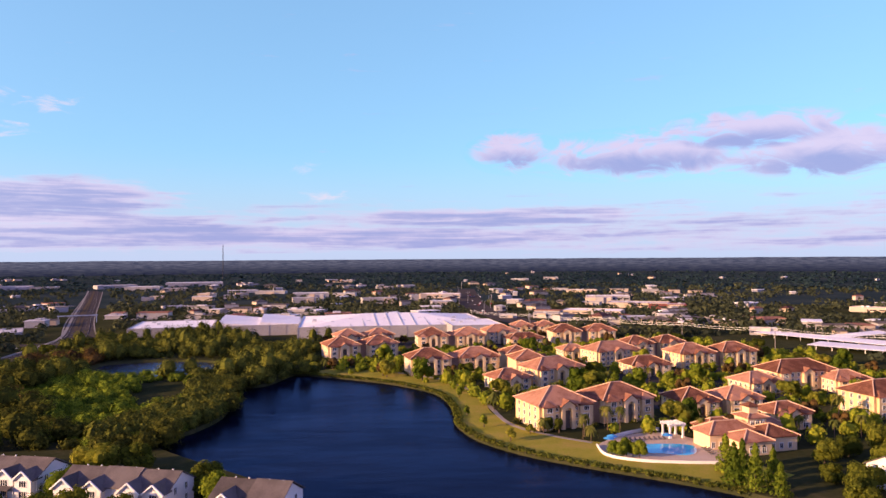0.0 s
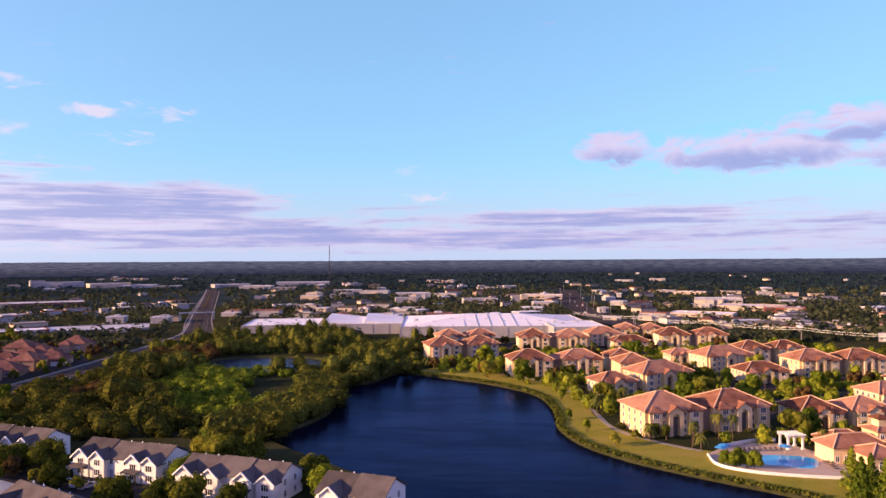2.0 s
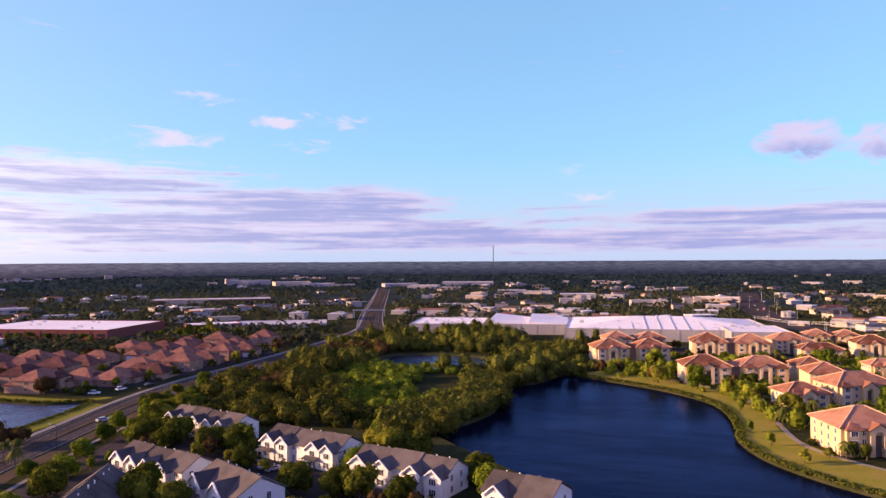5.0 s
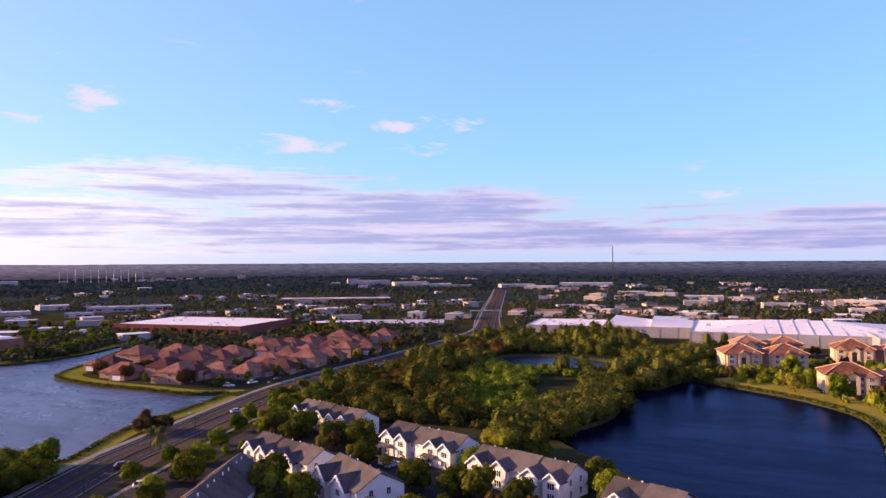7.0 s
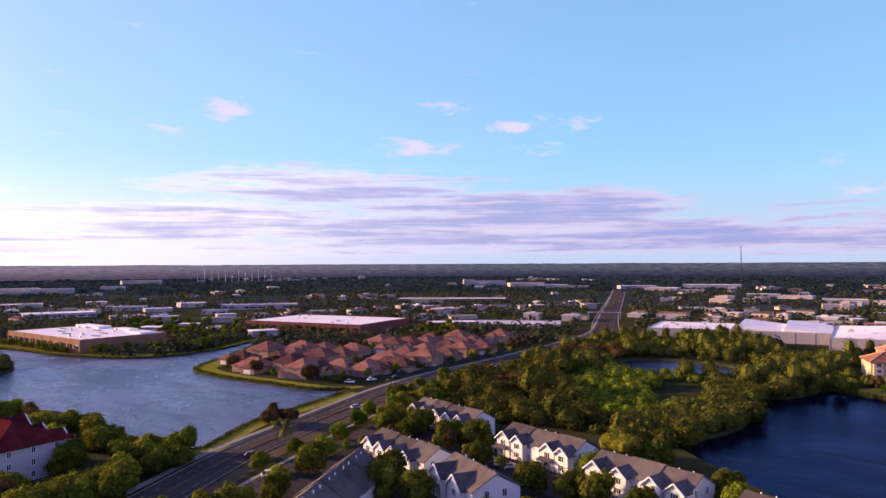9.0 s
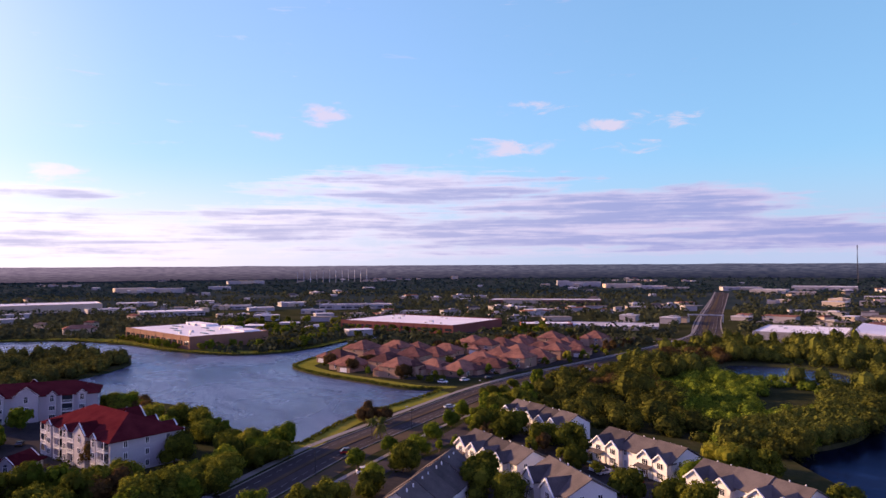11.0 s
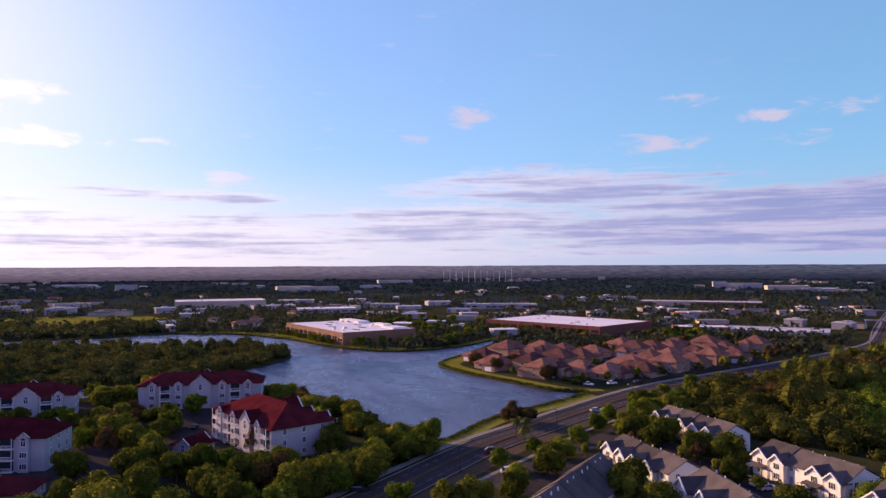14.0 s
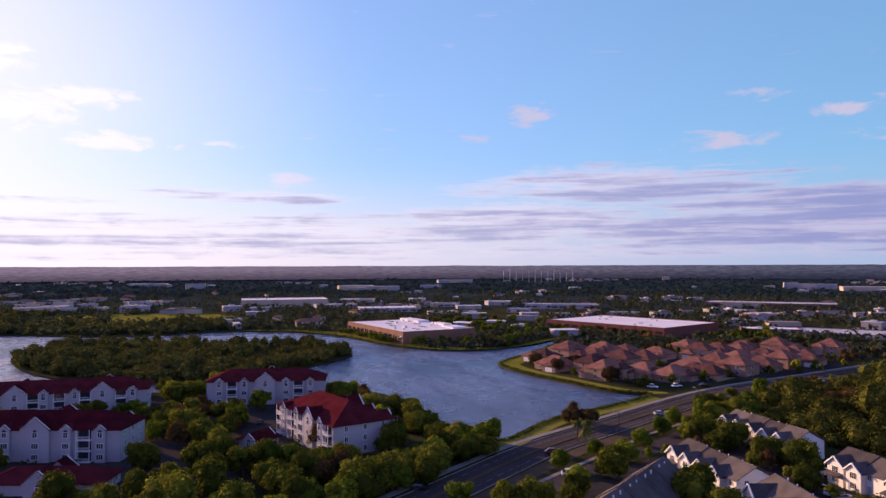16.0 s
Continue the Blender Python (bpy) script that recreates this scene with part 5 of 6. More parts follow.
def quad_mesh(name, corners, mat):
    count = len(corners) // 4
    data = bpy.data.meshes.new(name)
    data.vertices.add(count * 4)
    data.vertices.foreach_set("co", np.ascontiguousarray(corners, np.float32).ravel())
    data.loops.add(count * 4)
    data.loops.foreach_set("vertex_index", np.arange(count * 4, dtype=np.int32))
    data.polygons.add(count)
    data.polygons.foreach_set("loop_start", np.arange(0, count * 4, 4, dtype=np.int32))
    data.update(calc_edges=True)
    data.materials.append(mat)
    return data


def block_sphere():
    """The corners of 24 facets round a unit ball."""
    out = []
    for axis in range(3):
        for sign in (-1, 1):
            for i in (-1, 0):
                for j in (-1, 0):
                    for di, dj in ((0, 0), (1, 0), (1, 1), (0, 1)):
                        p = [0.0, 0.0, 0.0]
                        p[axis], p[(axis + 1) % 3], p[(axis + 2) % 3] = sign, i + di, (j + dj) * sign
                        out.append(Vector(p).normalized())
    return np.array([tuple(p) for p in out])


BALL = block_sphere()


def cores(rng, centres, radii):
    """The dense twigs and leaves inside a crown, through which no light comes: a knobbly body for each lobe."""
    shake = 1 + 0.05 * rng.normal(size=(len(centres), 24, 1)).repeat(4, axis=1)
    return (centres[:, None, :] + BALL[None] * radii[:, None, :] * shake).reshape(-1, 3)


def crown(seed, wide, high, base, lobes, leaves, leaf):
    """An uneven crown: lobes round an axis, each clad in leaf clumps, with gaps between."""
    rng = np.random.default_rng(seed)
    ang = rng.random(lobes) * 2 * math.pi
    out = np.sqrt(rng.random(lobes)) * wide * 0.62
    lift = rng.random(lobes)
    c = np.stack([out * np.cos(ang), out * np.sin(ang), base + high * (0.2 + 0.6 * lift * (1 - 0.45 * out / wide))], 1)
    r = wide * (0.30 + 0.22 * rng.random(lobes))
    which = rng.integers(0, lobes, leaves)
    rad = np.stack([r, r, r * min(1.0, 0.75 * high / wide)], 1)
    return np.concatenate([leaf_quads(rng, c[which], rad[which], np.full(leaves, leaf)), cores(rng, c, rad * 0.74)])


def trunk_mesh(seed, height, thick, limbs):
    dice = random.Random(seed)
    bm = bmesh.new()

    def limb(a, b, ra, rb):
        way = (b - a).normalized()
        side = way.cross(Vector((0.3, 0.9, 0.2))).normalized()
        up = way.cross(side)
        ring = [(math.cos(k * math.pi / 3), math.sin(k * math.pi / 3)) for k in range(6)]
        solid(bm, [a + ra * (c * side + s * up) for c, s in ring], [b + rb * (c * side + s * up) for c, s in ring])

    top = Vector((dice.uniform(-0.3, 0.3), dice.uniform(-0.3, 0.3), height))
    limb(Vector((0, 0, -0.2)), top, thick, thick * 0.6)
    for k in range(limbs):
        a = k * 2 * math.pi / max(1, limbs) + dice.uniform(-0.4, 0.4)
        limb(top - Vector((0, 0, 0.15 * height)), top + Vector((math.cos(a) * height * 0.7, math.sin(a) * height * 0.7, height * dice.uniform(0.5, 0.9))), thick * 0.5, thick * 0.15)
    return mesh_of("trunk", bm, BARK)


def tree_kind(name, seed, wide, high, stem, lobes, leaves, leaf, mat, label, category="tree", group="trees"):
    """One tree with its trunk and crown, to be copied."""
    ob = thing(name, 0, 0, 0, 0, label, category, group)
    part("trunk", trunk_mesh(seed, stem + 0.25 * high, 0.16 + wide * 0.03, 4), None, ob)
    part("crown", quad_mesh("crown", crown(seed, wide, high, stem, lobes, leaves, leaf), mat), None, ob)
    return ob


def palm_kind(seed, height, label):
    ob = thing("palm_tree", 0, 0, 0, 0, label, "palm", "palms")
    part("trunk", trunk_mesh(seed, height, 0.17, 0), None, ob)
    rng = random.Random(seed)
    verts, faces = [], []
    for k in range(22):
        a, droop, reach = k * 2.4 + rng.uniform(-0.2, 0.2), rng.uniform(-0.5, 0.9), rng.uniform(1.7, 2.4)
        for s in range(4):
            t0, t1 = s / 4, (s + 1) / 4
            row = []
            for t in (t0, t1):
                d, z = reach * t, height + 0.1 + reach * (droop * t - 1.15 * t * t)
                w = 0.38 * math.sin(math.pi * min(0.95, 0.12 + t * 0.86))
                cx, cy = math.cos(a), math.sin(a)
                row += [(cx * d - cy * w, cy * d + cx * w, z - 0.12), (cx * d, cy * d, z), (cx * d + cy * w, cy * d - cx * w, z - 0.12)]
            k0 = len(verts)
            verts += row
            faces += [(k0, k0 + 1, k0 + 4, k0 + 3), (k0 + 1, k0 + 2, k0 + 5, k0 + 4)]
    data = bpy.data.meshes.new("fronds")
    data.from_pydata(verts, [], faces)
    data.materials.append(LEAF_PALM)
    part("fronds", data, None, ob)
    return ob


OAKS = [tree_kind("oak_tree", 11 + i, w, h, st, 14, 1600, 0.28, LEAF_OAK, "broad olive green oak tree with dense crown") for i, (w, h, st) in enumerate([(4.6, 6.8, 0.7), (5.4, 7.2, 0.8), (3.8, 6.2, 0.8), (4.9, 8.2, 0.9)])]
FRESH = [tree_kind("shade_tree", 31 + i, w, h, st, 12, 1550, 0.26, LEAF_FRESH, "young leafy tree with fresh yellow green leaves") for i, (w, h, st) in enumerate([(3.9, 6.4, 0.8), (4.6, 7.0, 0.9), (3.2, 5.8, 0.8)])]
RUSTY = [tree_kind("autumn_tree", 51 + i, w, h, st, 11, 1100, 0.28, LEAF_RUST, "tree with thin rust brown leaves") for i, (w, h, st) in enumerate([(3.6, 5.4, 1.4), (4.4, 6.0, 1.5)])]


def spire_kind(seed, wide, high):
    """A slender tree whose crown narrows upwards, almost from the ground."""
    ob = thing("cypress_tree", 0, 0, 0, 0, "tall slender light green cypress tree", "tree", "cypress trees")
    part("trunk", trunk_mesh(seed, high * 0.5, 0.2, 0), None, ob)
    rng = np.random.default_rng(seed)
    t = rng.random(1100) ** 1.3
    reach = wide * (1 - t) ** 0.75 * (0.75 + 0.25 * np.sin(t * 23 + rng.random(1100)))
    centres = np.stack([rng.normal(scale=0.12, size=1100), rng.normal(scale=0.12, size=1100), 0.7 + high * t], 1)
    corners = leaf_quads(rng, centres, np.stack([reach, reach, np.full(1100, 0.5)], 1), np.full(1100, 0.30))
    part("crown", quad_mesh("crown", corners, LEAF_FRESH), None, ob)
    return ob


SPIRES = [spire_kind(71, 3.4, 9.5), spire_kind(72, 3.0, 8.4)]
SMALL = [tree_kind("small_tree", 91 + i, w, h, 1.0, 6, 330, 0.34, m, "small garden tree between buildings", "tree", "garden trees") for i, (w, h, m) in enumerate([(2.2, 3.8, LEAF_OAK), (1.9, 3.6, LEAF_FRESH), (2.5, 4.4, LEAF_OAK), (2.1, 3.6, LEAF_RUST)])]
PALMS = [palm_kind(5, 6.5, "slender palm with a tuft of fronds"), palm_kind(6, 4.6, "short palm with a full head of fronds")]
FAR_OAKS = [tree_kind("oak_tree", 111 + i, w, h, st, 9, 480, 0.46, m, "broad olive green tree with dense crown") for i, (w, h, st, m) in enumerate([(3.8, 6.2, 0.8, LEAF_OAK), (3.2, 5.8, 0.8, LEAF_FRESH), (4.6, 7.2, 0.8, LEAF_OAK)])]
USED = set()


def plant(kinds, x, y, dice, scale=1.0):
    """Puts a tree of one of the kinds at x, y."""
    ob = kinds[dice.randrange(len(kinds))]
    s = scale * dice.uniform(0.85, 1.15)
    m = pose(x, y, -0.02, 0, 0, dice.uniform(0, 360)) @ Matrix.Diagonal((s, s, s * dice.uniform(0.9, 1.1), 1))
    if ob in USED:
        ob = copy_thing(ob, m)
    else:
        ob.matrix_basis = m
        USED.add(ob)
    return ob


dice = random.Random(4)
# by the red roofed flats and along the avenue
for x, y in [(-252, 45), (-180, 13), (-187, 20), (-200, 27), (-203, 34), (-226, 32), (-176, 42), (-159, 46), (-159, 56), (-161, 62), (-162, 69), (-164, 76), (-178, 86), (-177, 95), (-196, 80), (-239, 88),
             (-286, 91), (-279, 96), (-208, 14), (-168, 18), (-161, 31), (-190, 44), (-181, 55), (-232, 40), (-241, 20), (-241, 30), (-170, 84), (-176, 50), (-170, 30), (-193, 40), (-230, 100), (-221, 100), (-236, 96), (-213, 96)]:
    plant(OAKS + OAKS + FRESH, x, y, dice, 1.08)
for x, y in [(-307, 40), (-317, 30), (-299, 42)]:
    plant(FRESH, x, y, dice, 1.1)
for x, y in [(-196, 107), (-203, 100), (-190, 98), (-210, 98), (-184, 90)]:
    plant(OAKS, x, y, dice, 0.75)
for x, y in [(-200, 147), (-197, 153), (-203, 151), (-254, 48), (-206, 62)]:
    plant(RUSTY, x, y, dice, 0.9)
for x, y in [(-181, 136), (-178, 137), (-180, 139), (-325, 30), (-44, 100), (44, 212), (43, 217), (42, 214), (31, 221), (52, 229), (52, 225), (56, 225), (50, 273), (78, 214), (100, 222), (118, 240), (108, 215)]:
    plant(PALMS, x, y, dice)
# avenue and townhouse court
for x, y in [(-139, 86), (-137, 92), (-145, 77), (-158, 114), (-148, 123), (-157, 135), (-164, 130), (-141, 107), (-176, 165), (-184, 178), (-174, 176), (-168, 168), (-165, 176), (-147, 121), (-137, 103), (-168, 150), (-178, 187), (-186, 200)]:
    plant(FRESH + OAKS, x, y, dice, 0.85)
for x, y in [(-123, 126), (-118, 117), (-110, 122), (-94, 142), (-89, 164), (-56, 167), (-51, 158), (-67, 143), (-94, 187), (-80, 184), (-153, 170), (-139, 170), (-130, 170), (-162, 165), (-164, 190), (-88, 180), (-120, 121), (-84, 146)]:
    plant(FRESH if x in (-51, -89, -120) else OAKS, x, y, dice, 1.35 if x in (-56, -51) else 1.05)
# foot of the lawn, pool side and the trees beside it
for x, y in [(94, 172), (97, 163), (101, 188), (111, 194), (112, 180), (92, 156), (124, 200), (106, 172), (120, 188)]:
    plant(OAKS, x, y, dice, 0.85)
for x, y in [(70, 171), (75, 178), (73, 166), (77, 162), (72, 181), (79, 170)]:
    plant(SPIRES, x, y, dice, 1.05)
for x, y in [(-24, 339), (-28, 343), (-22, 343)]:
    plant(SPIRES, x, y, dice, 0.6)
for x, y in [(20, 213), (13, 230), (6, 280), (27, 221), (8, 246), (36, 222), (33, 224)]:
    plant(SMALL[:3], x, y, dice, 0.9)
for x, y in [(47, 195), (49, 194), (52, 195), (53.5, 194), (50.5, 196)]:
    plant(FRESH[2:], x, y, dice, 0.55)


def scatter(count, loop, kinds, seed, gap, scale, avoid=()):
    """Chance places inside a loop, clear of buildings and of each other."""
    d = random.Random(seed)
    xs, ys = [p[0] for p in loop], [p[1] for p in loop]
    placed = 0
    for _ in range(count * 12):
        x, y = d.uniform(min(xs), max(xs)), d.uniform(min(ys), max(ys))
        if placed >= count:
            break
        if not inside(loop, [x], [y])[0] or not free(x, y, gap * 0.5):
            continue
        if near_line(AVENUE, [x], [y], 9.6)[0] or near_line(CROSS_STREET, [x], [y], 8)[0] or any(inside(w, [x], [y])[0] for w in (LAKE, BROAD_LAKE, POND)):
            continue
        TAKEN.append((x, y, gap * 0.6))
        plant(kinds, x, y, d, scale)
        placed += 1


ESTATE = [(14, 258), (30, 250), (34, 222), (80, 218), (100, 200), (150, 215), (205, 262), (205, 400), (120, 470), (60, 520), (-80, 470), (-66, 350), (-20, 325), (8, 290)]
scatter(190, ESTATE, SMALL + SMALL + FAR_OAKS[:2] + PALMS, 21, 3.2, 1.15)
PENINSULA = [(-345, 215), (-300, 208), (-250, 214), (-240, 260), (-243, 340), (-268, 420), (-350, 400), (-345, 300), (-352, 262)]
scatter(80, PENINSULA, SMALL + RUSTY[:1] + SMALL[:1], 22, 4.0, 0.9)
scatter(26, [(-165, 178), (-100, 160), (-60, 148), (-70, 120), (-120, 95), (-150, 120)], SMALL + OAKS[2:3], 23, 4.0, 0.9)
scatter(110, [(-330, -60), (-180, -40), (-146, 40), (-165, 92), (-240, 108), (-310, 90), (-330, 30)], OAKS + FAR_OAKS + RUSTY, 24, 4.0, 0.95)
scatter(38, [(-126, 20), (-139, 45), (-161, 85), (-190, 114), (-202, 106), (-178, 78), (-150, 30)], OAKS + FRESH, 30, 3.4, 0.85)
scatter(34, [(-205, 205), (-186, 196), (-170, 168), (-160, 176), (-168, 196), (-190, 222)], OAKS + FRESH, 29, 4.0, 0.8)
scatter(55, [(-225, 215), (-200, 222), (-212, 300), (-232, 420), (-262, 470), (-245, 380), (-232, 300)], SMALL + FAR_OAKS, 25, 5.0, 0.8)
scatter(60, [(-560, 172), (-440, 190), (-405, 250), (-420, 330), (-330, 440), (-420, 470), (-640, 330)], FAR_OAKS, 26, 7.0, 0.9)


for k in range(16):
    plant(FAR_OAKS, -552 + 6.0 * k, 178 + 0.55 * k + dice.uniform(-1.5, 1.5), dice, 0.62)
for k in range(14):
    plant(FAR_OAKS, -459 + 0.97 * (8.2 * k - 56), 359 + 0.242 * (8.2 * k - 56) + dice.uniform(-2, 2), dice, 0.7)
for k in range(9):
    plant(FAR_OAKS + SMALL[:1], -441 + dice.uniform(-3, 4), 194 + 5.5 * k, dice, 0.75)
for x, y in [(-333, 219), (-322, 213), (-300, 211), (-283, 209), (-262, 214), (-250, 224), (-246, 236), (-247, 256), (-245, 270), (-247, 300), (-249, 322), (-252, 340)]:
    plant(SMALL + RUSTY[:1], x, y, dice, 1.25)


def woods(name, loop, spacing, size, seed, mat, leaves, leaf, label, holes=(), high=1.0, floor=0.0, even=1.0):
    """Closed woodland as one mass: crowns on a shaken grid, each of many leaf clumps, down to the ground at the edges."""
    rng = np.random.default_rng(seed)
    xs, ys = np.array([p[0] for p in loop]), np.array([p[1] for p in loop])
    gx, gy = np.meshgrid(np.arange(xs.min(), xs.max(), spacing), np.arange(ys.min(), ys.max(), spacing))
    x = gx.ravel() + rng.uniform(-0.5, 0.5, gx.size) * spacing
    y = gy.ravel() + rng.uniform(-0.5, 0.5, gx.size) * spacing
    keep = inside(loop, x, y)
    for hole in holes:
        keep &= ~inside(hole, x, y)
    for line, width in ((AVENUE, 13), (CROSS_STREET, 9), (HIGHWAY, 18)):
        keep &= ~near_line(line, x, y, width)
    x, y = x[keep], y[keep]
    clear = np.array([free(a, b, 1.0) for a, b in zip(x, y)])
    x, y = x[clear], y[clear]
    swell = np.array([noise.noise(Vector((a * 0.035, b * 0.035, seed))) for a, b in zip(x, y)])
    r = size * (0.9 + even * (0.75 * rng.random(len(x)) ** 1.6 - 0.3 + 0.35 * swell))
    z = high * r * np.clip(1.0 + even * (0.7 * rng.random(len(x)) ** 2 - 0.1 + 1.1 * np.clip(swell, -0.5, 1)), 0.5, 1.75)
    which = np.repeat(np.arange(len(x)), leaves)
    lobe = rng.normal(scale=0.13, size=(len(which), 3))
    lobe[:, 2] *= 0.6
    centres = np.stack([x[which], y[which], floor + z[which] * 0.62], 1) + lobe * r[which][:, None]
    rad = np.stack([r[which] * 0.72, r[which] * 0.72, z[which] * 0.62], 1)
    corners = leaf_quads(rng, centres, rad, np.full(len(which), leaf))
    heart = cores(rng, np.stack([x, y, floor + z * 0.58], 1), np.stack([r * 0.56, r * 0.56, z * 0.50], 1))
    return tagged(new(name, quad_mesh(name, np.concatenate([corners, heart]), mat)), label, "woodland", kind="stuff")


BRIGHT = smooth_loop([(-92, 220), (-84, 250), (-90, 290), (-104, 318), (-150, 332), (-172, 318), (-180, 290), (-162, 270), (-142, 254), (-124, 232), (-110, 216)], 4)
HOLLOW = smooth_loop([(-121, 268), (-106, 272), (-99, 288), (-106, 304), (-122, 320), (-136, 312), (-126, 292)], 4)
RIM = smooth_loop([(-103, 213), (-92, 218), (-84, 230), (-81, 249), (-85, 275), (-90, 303), (-101, 308), (-104, 298), (-97, 282), (-94, 262), (-96, 248), (-99, 237), (-105, 226)], 4)
BARE = smooth_loop([(-190, 252), (-172, 250), (-158, 262), (-160, 278), (-178, 286), (-194, 274)], 4)
RUST_EDGE = smooth_loop([(-222, 372), (-205, 350), (-188, 362), (-184, 384), (-200, 402), (-220, 398)], 4)
woods("mangrove_thicket", grown(BRIGHT, 6), 5.2, 3.6, 3, MANGROVE, 330, 0.30, "bright yellow green mangrove thicket beside the lake", holes=(HOLLOW, RIM), high=0.64)
woods("shore_thicket", grown(RIM, 3.0), 2.7, 3.5, 14, SHORE_LEAVES, 150, 0.30, "tall dense hedge of trees along the lake shore", high=1.45, even=0.2)
NORTH = [(-400, 322), (-172, 318), (-150, 332), (-104, 318), (-60, 300), (0, 300), (0, 600), (-400, 600)]
woods("woodland", grown(WOODLAND, 6), 7.4, 5.6, 5, WOODS, 480, 0.36, "olive green woodland between lake and avenue", holes=(grown(POND, 7), BRIGHT, RIM, NORTH, BARE), high=0.72)
woods("bare_thicket", BARE, 6.0, 4.6, 15, LEAF_RUST, 300, 0.30, "brown leafless thicket in the woodland", high=0.7)
woods("woodland", grown(WOODLAND, 6), 6.4, 4.8, 6, SHORE_LEAVES, 300, 0.36, "olive green woodland behind the pond", holes=(grown(POND, 6), BRIGHT, RUST_EDGE, [(-400, 0), (0, 0), (0, 300), (-60, 300), (-104, 318), (-150, 332), (-172, 318), (-400, 322)]), high=1.0)
woods("bare_thicket", RUST_EDGE, 6.5, 4.6, 16, LEAF_RUST, 220, 0.36, "rust brown thicket beside the pond", high=0.8)
woods("islet_thicket", grown(ISLET, -2.5), 6.2, 4.5, 7, ISLET_LEAVES, 105, 0.55, "dense olive mangroves covering the island", floor=-0.6, high=0.8)
MEADOW = smooth_loop([(-712, -60), (-706, 30), (-712, 104), (-760, 136), (-850, 104), (-885, 20), (-885, -50)], 4)
slab("meadow", MEADOW, -0.1, 0.05, LAWN, "open green meadow behind the wooded bank", "lawn")
woods("bank_thicket", FAR_BANK, 9.0, 6.5, 8, ISLET_LEAVES, 46, 1.1, "wooded bank beyond the broad lake", holes=(MEADOW,), high=0.6)

woods("garden_trees", ESTATE, 6.2, 2.7, 12, LEAF_FRESH, 55, 0.5, "crowded garden trees and shrubs between the apartment houses", high=1.0)
woods("garden_trees", PENINSULA, 6.5, 2.2, 13, LEAF_OAK, 45, 0.45, "garden trees and hedges between the peninsula houses", high=0.9)
woods("hedge_trees", [(-228, 478), (-150, 470), (-92, 460), (-78, 440), (-66, 452), (-84, 478), (-150, 490), (-226, 494)], 4.6, 4.0, 19, SHORE_LEAVES, 190, 0.4, "row of green trees before the white warehouses", high=1.75, even=0.6)
woods("hedge_trees", [(-76, 462), (-70, 480), (-30, 476), (20, 482), (44, 470), (40, 482), (-20, 490), (-96, 486)], 5.0, 3.6, 9, WOODS, 120, 0.5, "row of trees before the long warehouse", high=0.9)


def shore_reeds(name, line, width, step, tall, seed, label, inward=0.0):
    rng = np.random.default_rng(seed)
    pts = []
    for (x0, y0), (x1, y1) in zip(line[:-1], line[1:]):
        d = math.hypot(x1 - x0, y1 - y0)
        for _ in range(max(1, int(d / step))):
            t = rng.random()
            nx, ny = -(y1 - y0) / max(d, 0.01), (x1 - x0) / max(d, 0.01)
            k = rng.uniform(-0.5, 0.5) * width + inward
            pts.append((x0 + (x1 - x0) * t + nx * k, y0 + (y1 - y0) * t + ny * k))
    p = np.repeat(np.array(pts), 7, axis=0)
    centres = np.stack([p[:, 0], p[:, 1], np.full(len(p), tall * 0.35)], 1)
    rad = np.tile(np.array([0.7, 0.7, tall * 0.6]), (len(p), 1))
    return tagged(new(name, quad_mesh(name, leaf_quads(rng, centres, rad, np.full(len(p), 0.34)), REED)), label, "reeds", kind="stuff")


shore_reeds("reeds", east, 2.4, 0.28, 0.9, 1, "green reeds along the lake's lawn shore")
shore_reeds("reeds", BROAD_LAKE[0:60], 1.5, 0.4, 0.7, 2, "short reeds along the peninsula shore")
shore_reeds("reeds", BROAD_LAKE[30 * 6:], 1.5, 0.3, 0.8, 3, "reeds along the avenue bank of the broad lake")
shore_reeds("reeds", BROAD_LAKE[10 * 6:19 * 6], 3.0, 1.0, 0.9, 4, "reeds along the far shore of the broad lake")


def shrubbery():
    """Low shrubs along the walls of the houses, as one mass."""
    rng = np.random.default_rng(77)
    pts = []
    for x, y, turn, length, depth in FRONTS:
        c, s = math.cos(radians(turn)), math.sin(radians(turn))
        for k in range(int(length * 0.9)):
            side = rng.integers(0, 4)
            u, v = (rng.uniform(-0.5, 0.5) * length, (-0.5 if side < 2 else 0.5) * depth - (0.8 if side < 2 else -0.8)) if side != 1 else (-length * 0.5 - 1.2, rng.uniform(-0.5, 0.5) * depth)
            if rng.random() < 0.75:
                pts.append((x + c * u - s * v, y + s * u + c * v, rng.uniform(0.5, 1.3)))
    p = np.repeat(np.array(pts), 26, axis=0)
    centres = np.stack([p[:, 0], p[:, 1], p[:, 2] * 0.6], 1)
    corners = leaf_quads(rng, centres, np.stack([p[:, 2] * 0.9, p[:, 2] * 0.9, p[:, 2] * 0.7], 1), p[:, 2] * 0.3)
    return tagged(new("shrubbery", quad_mesh("shrubbery", corners, WOODS)), "low green shrubs along house walls", "shrubs", kind="stuff")


shrubbery()


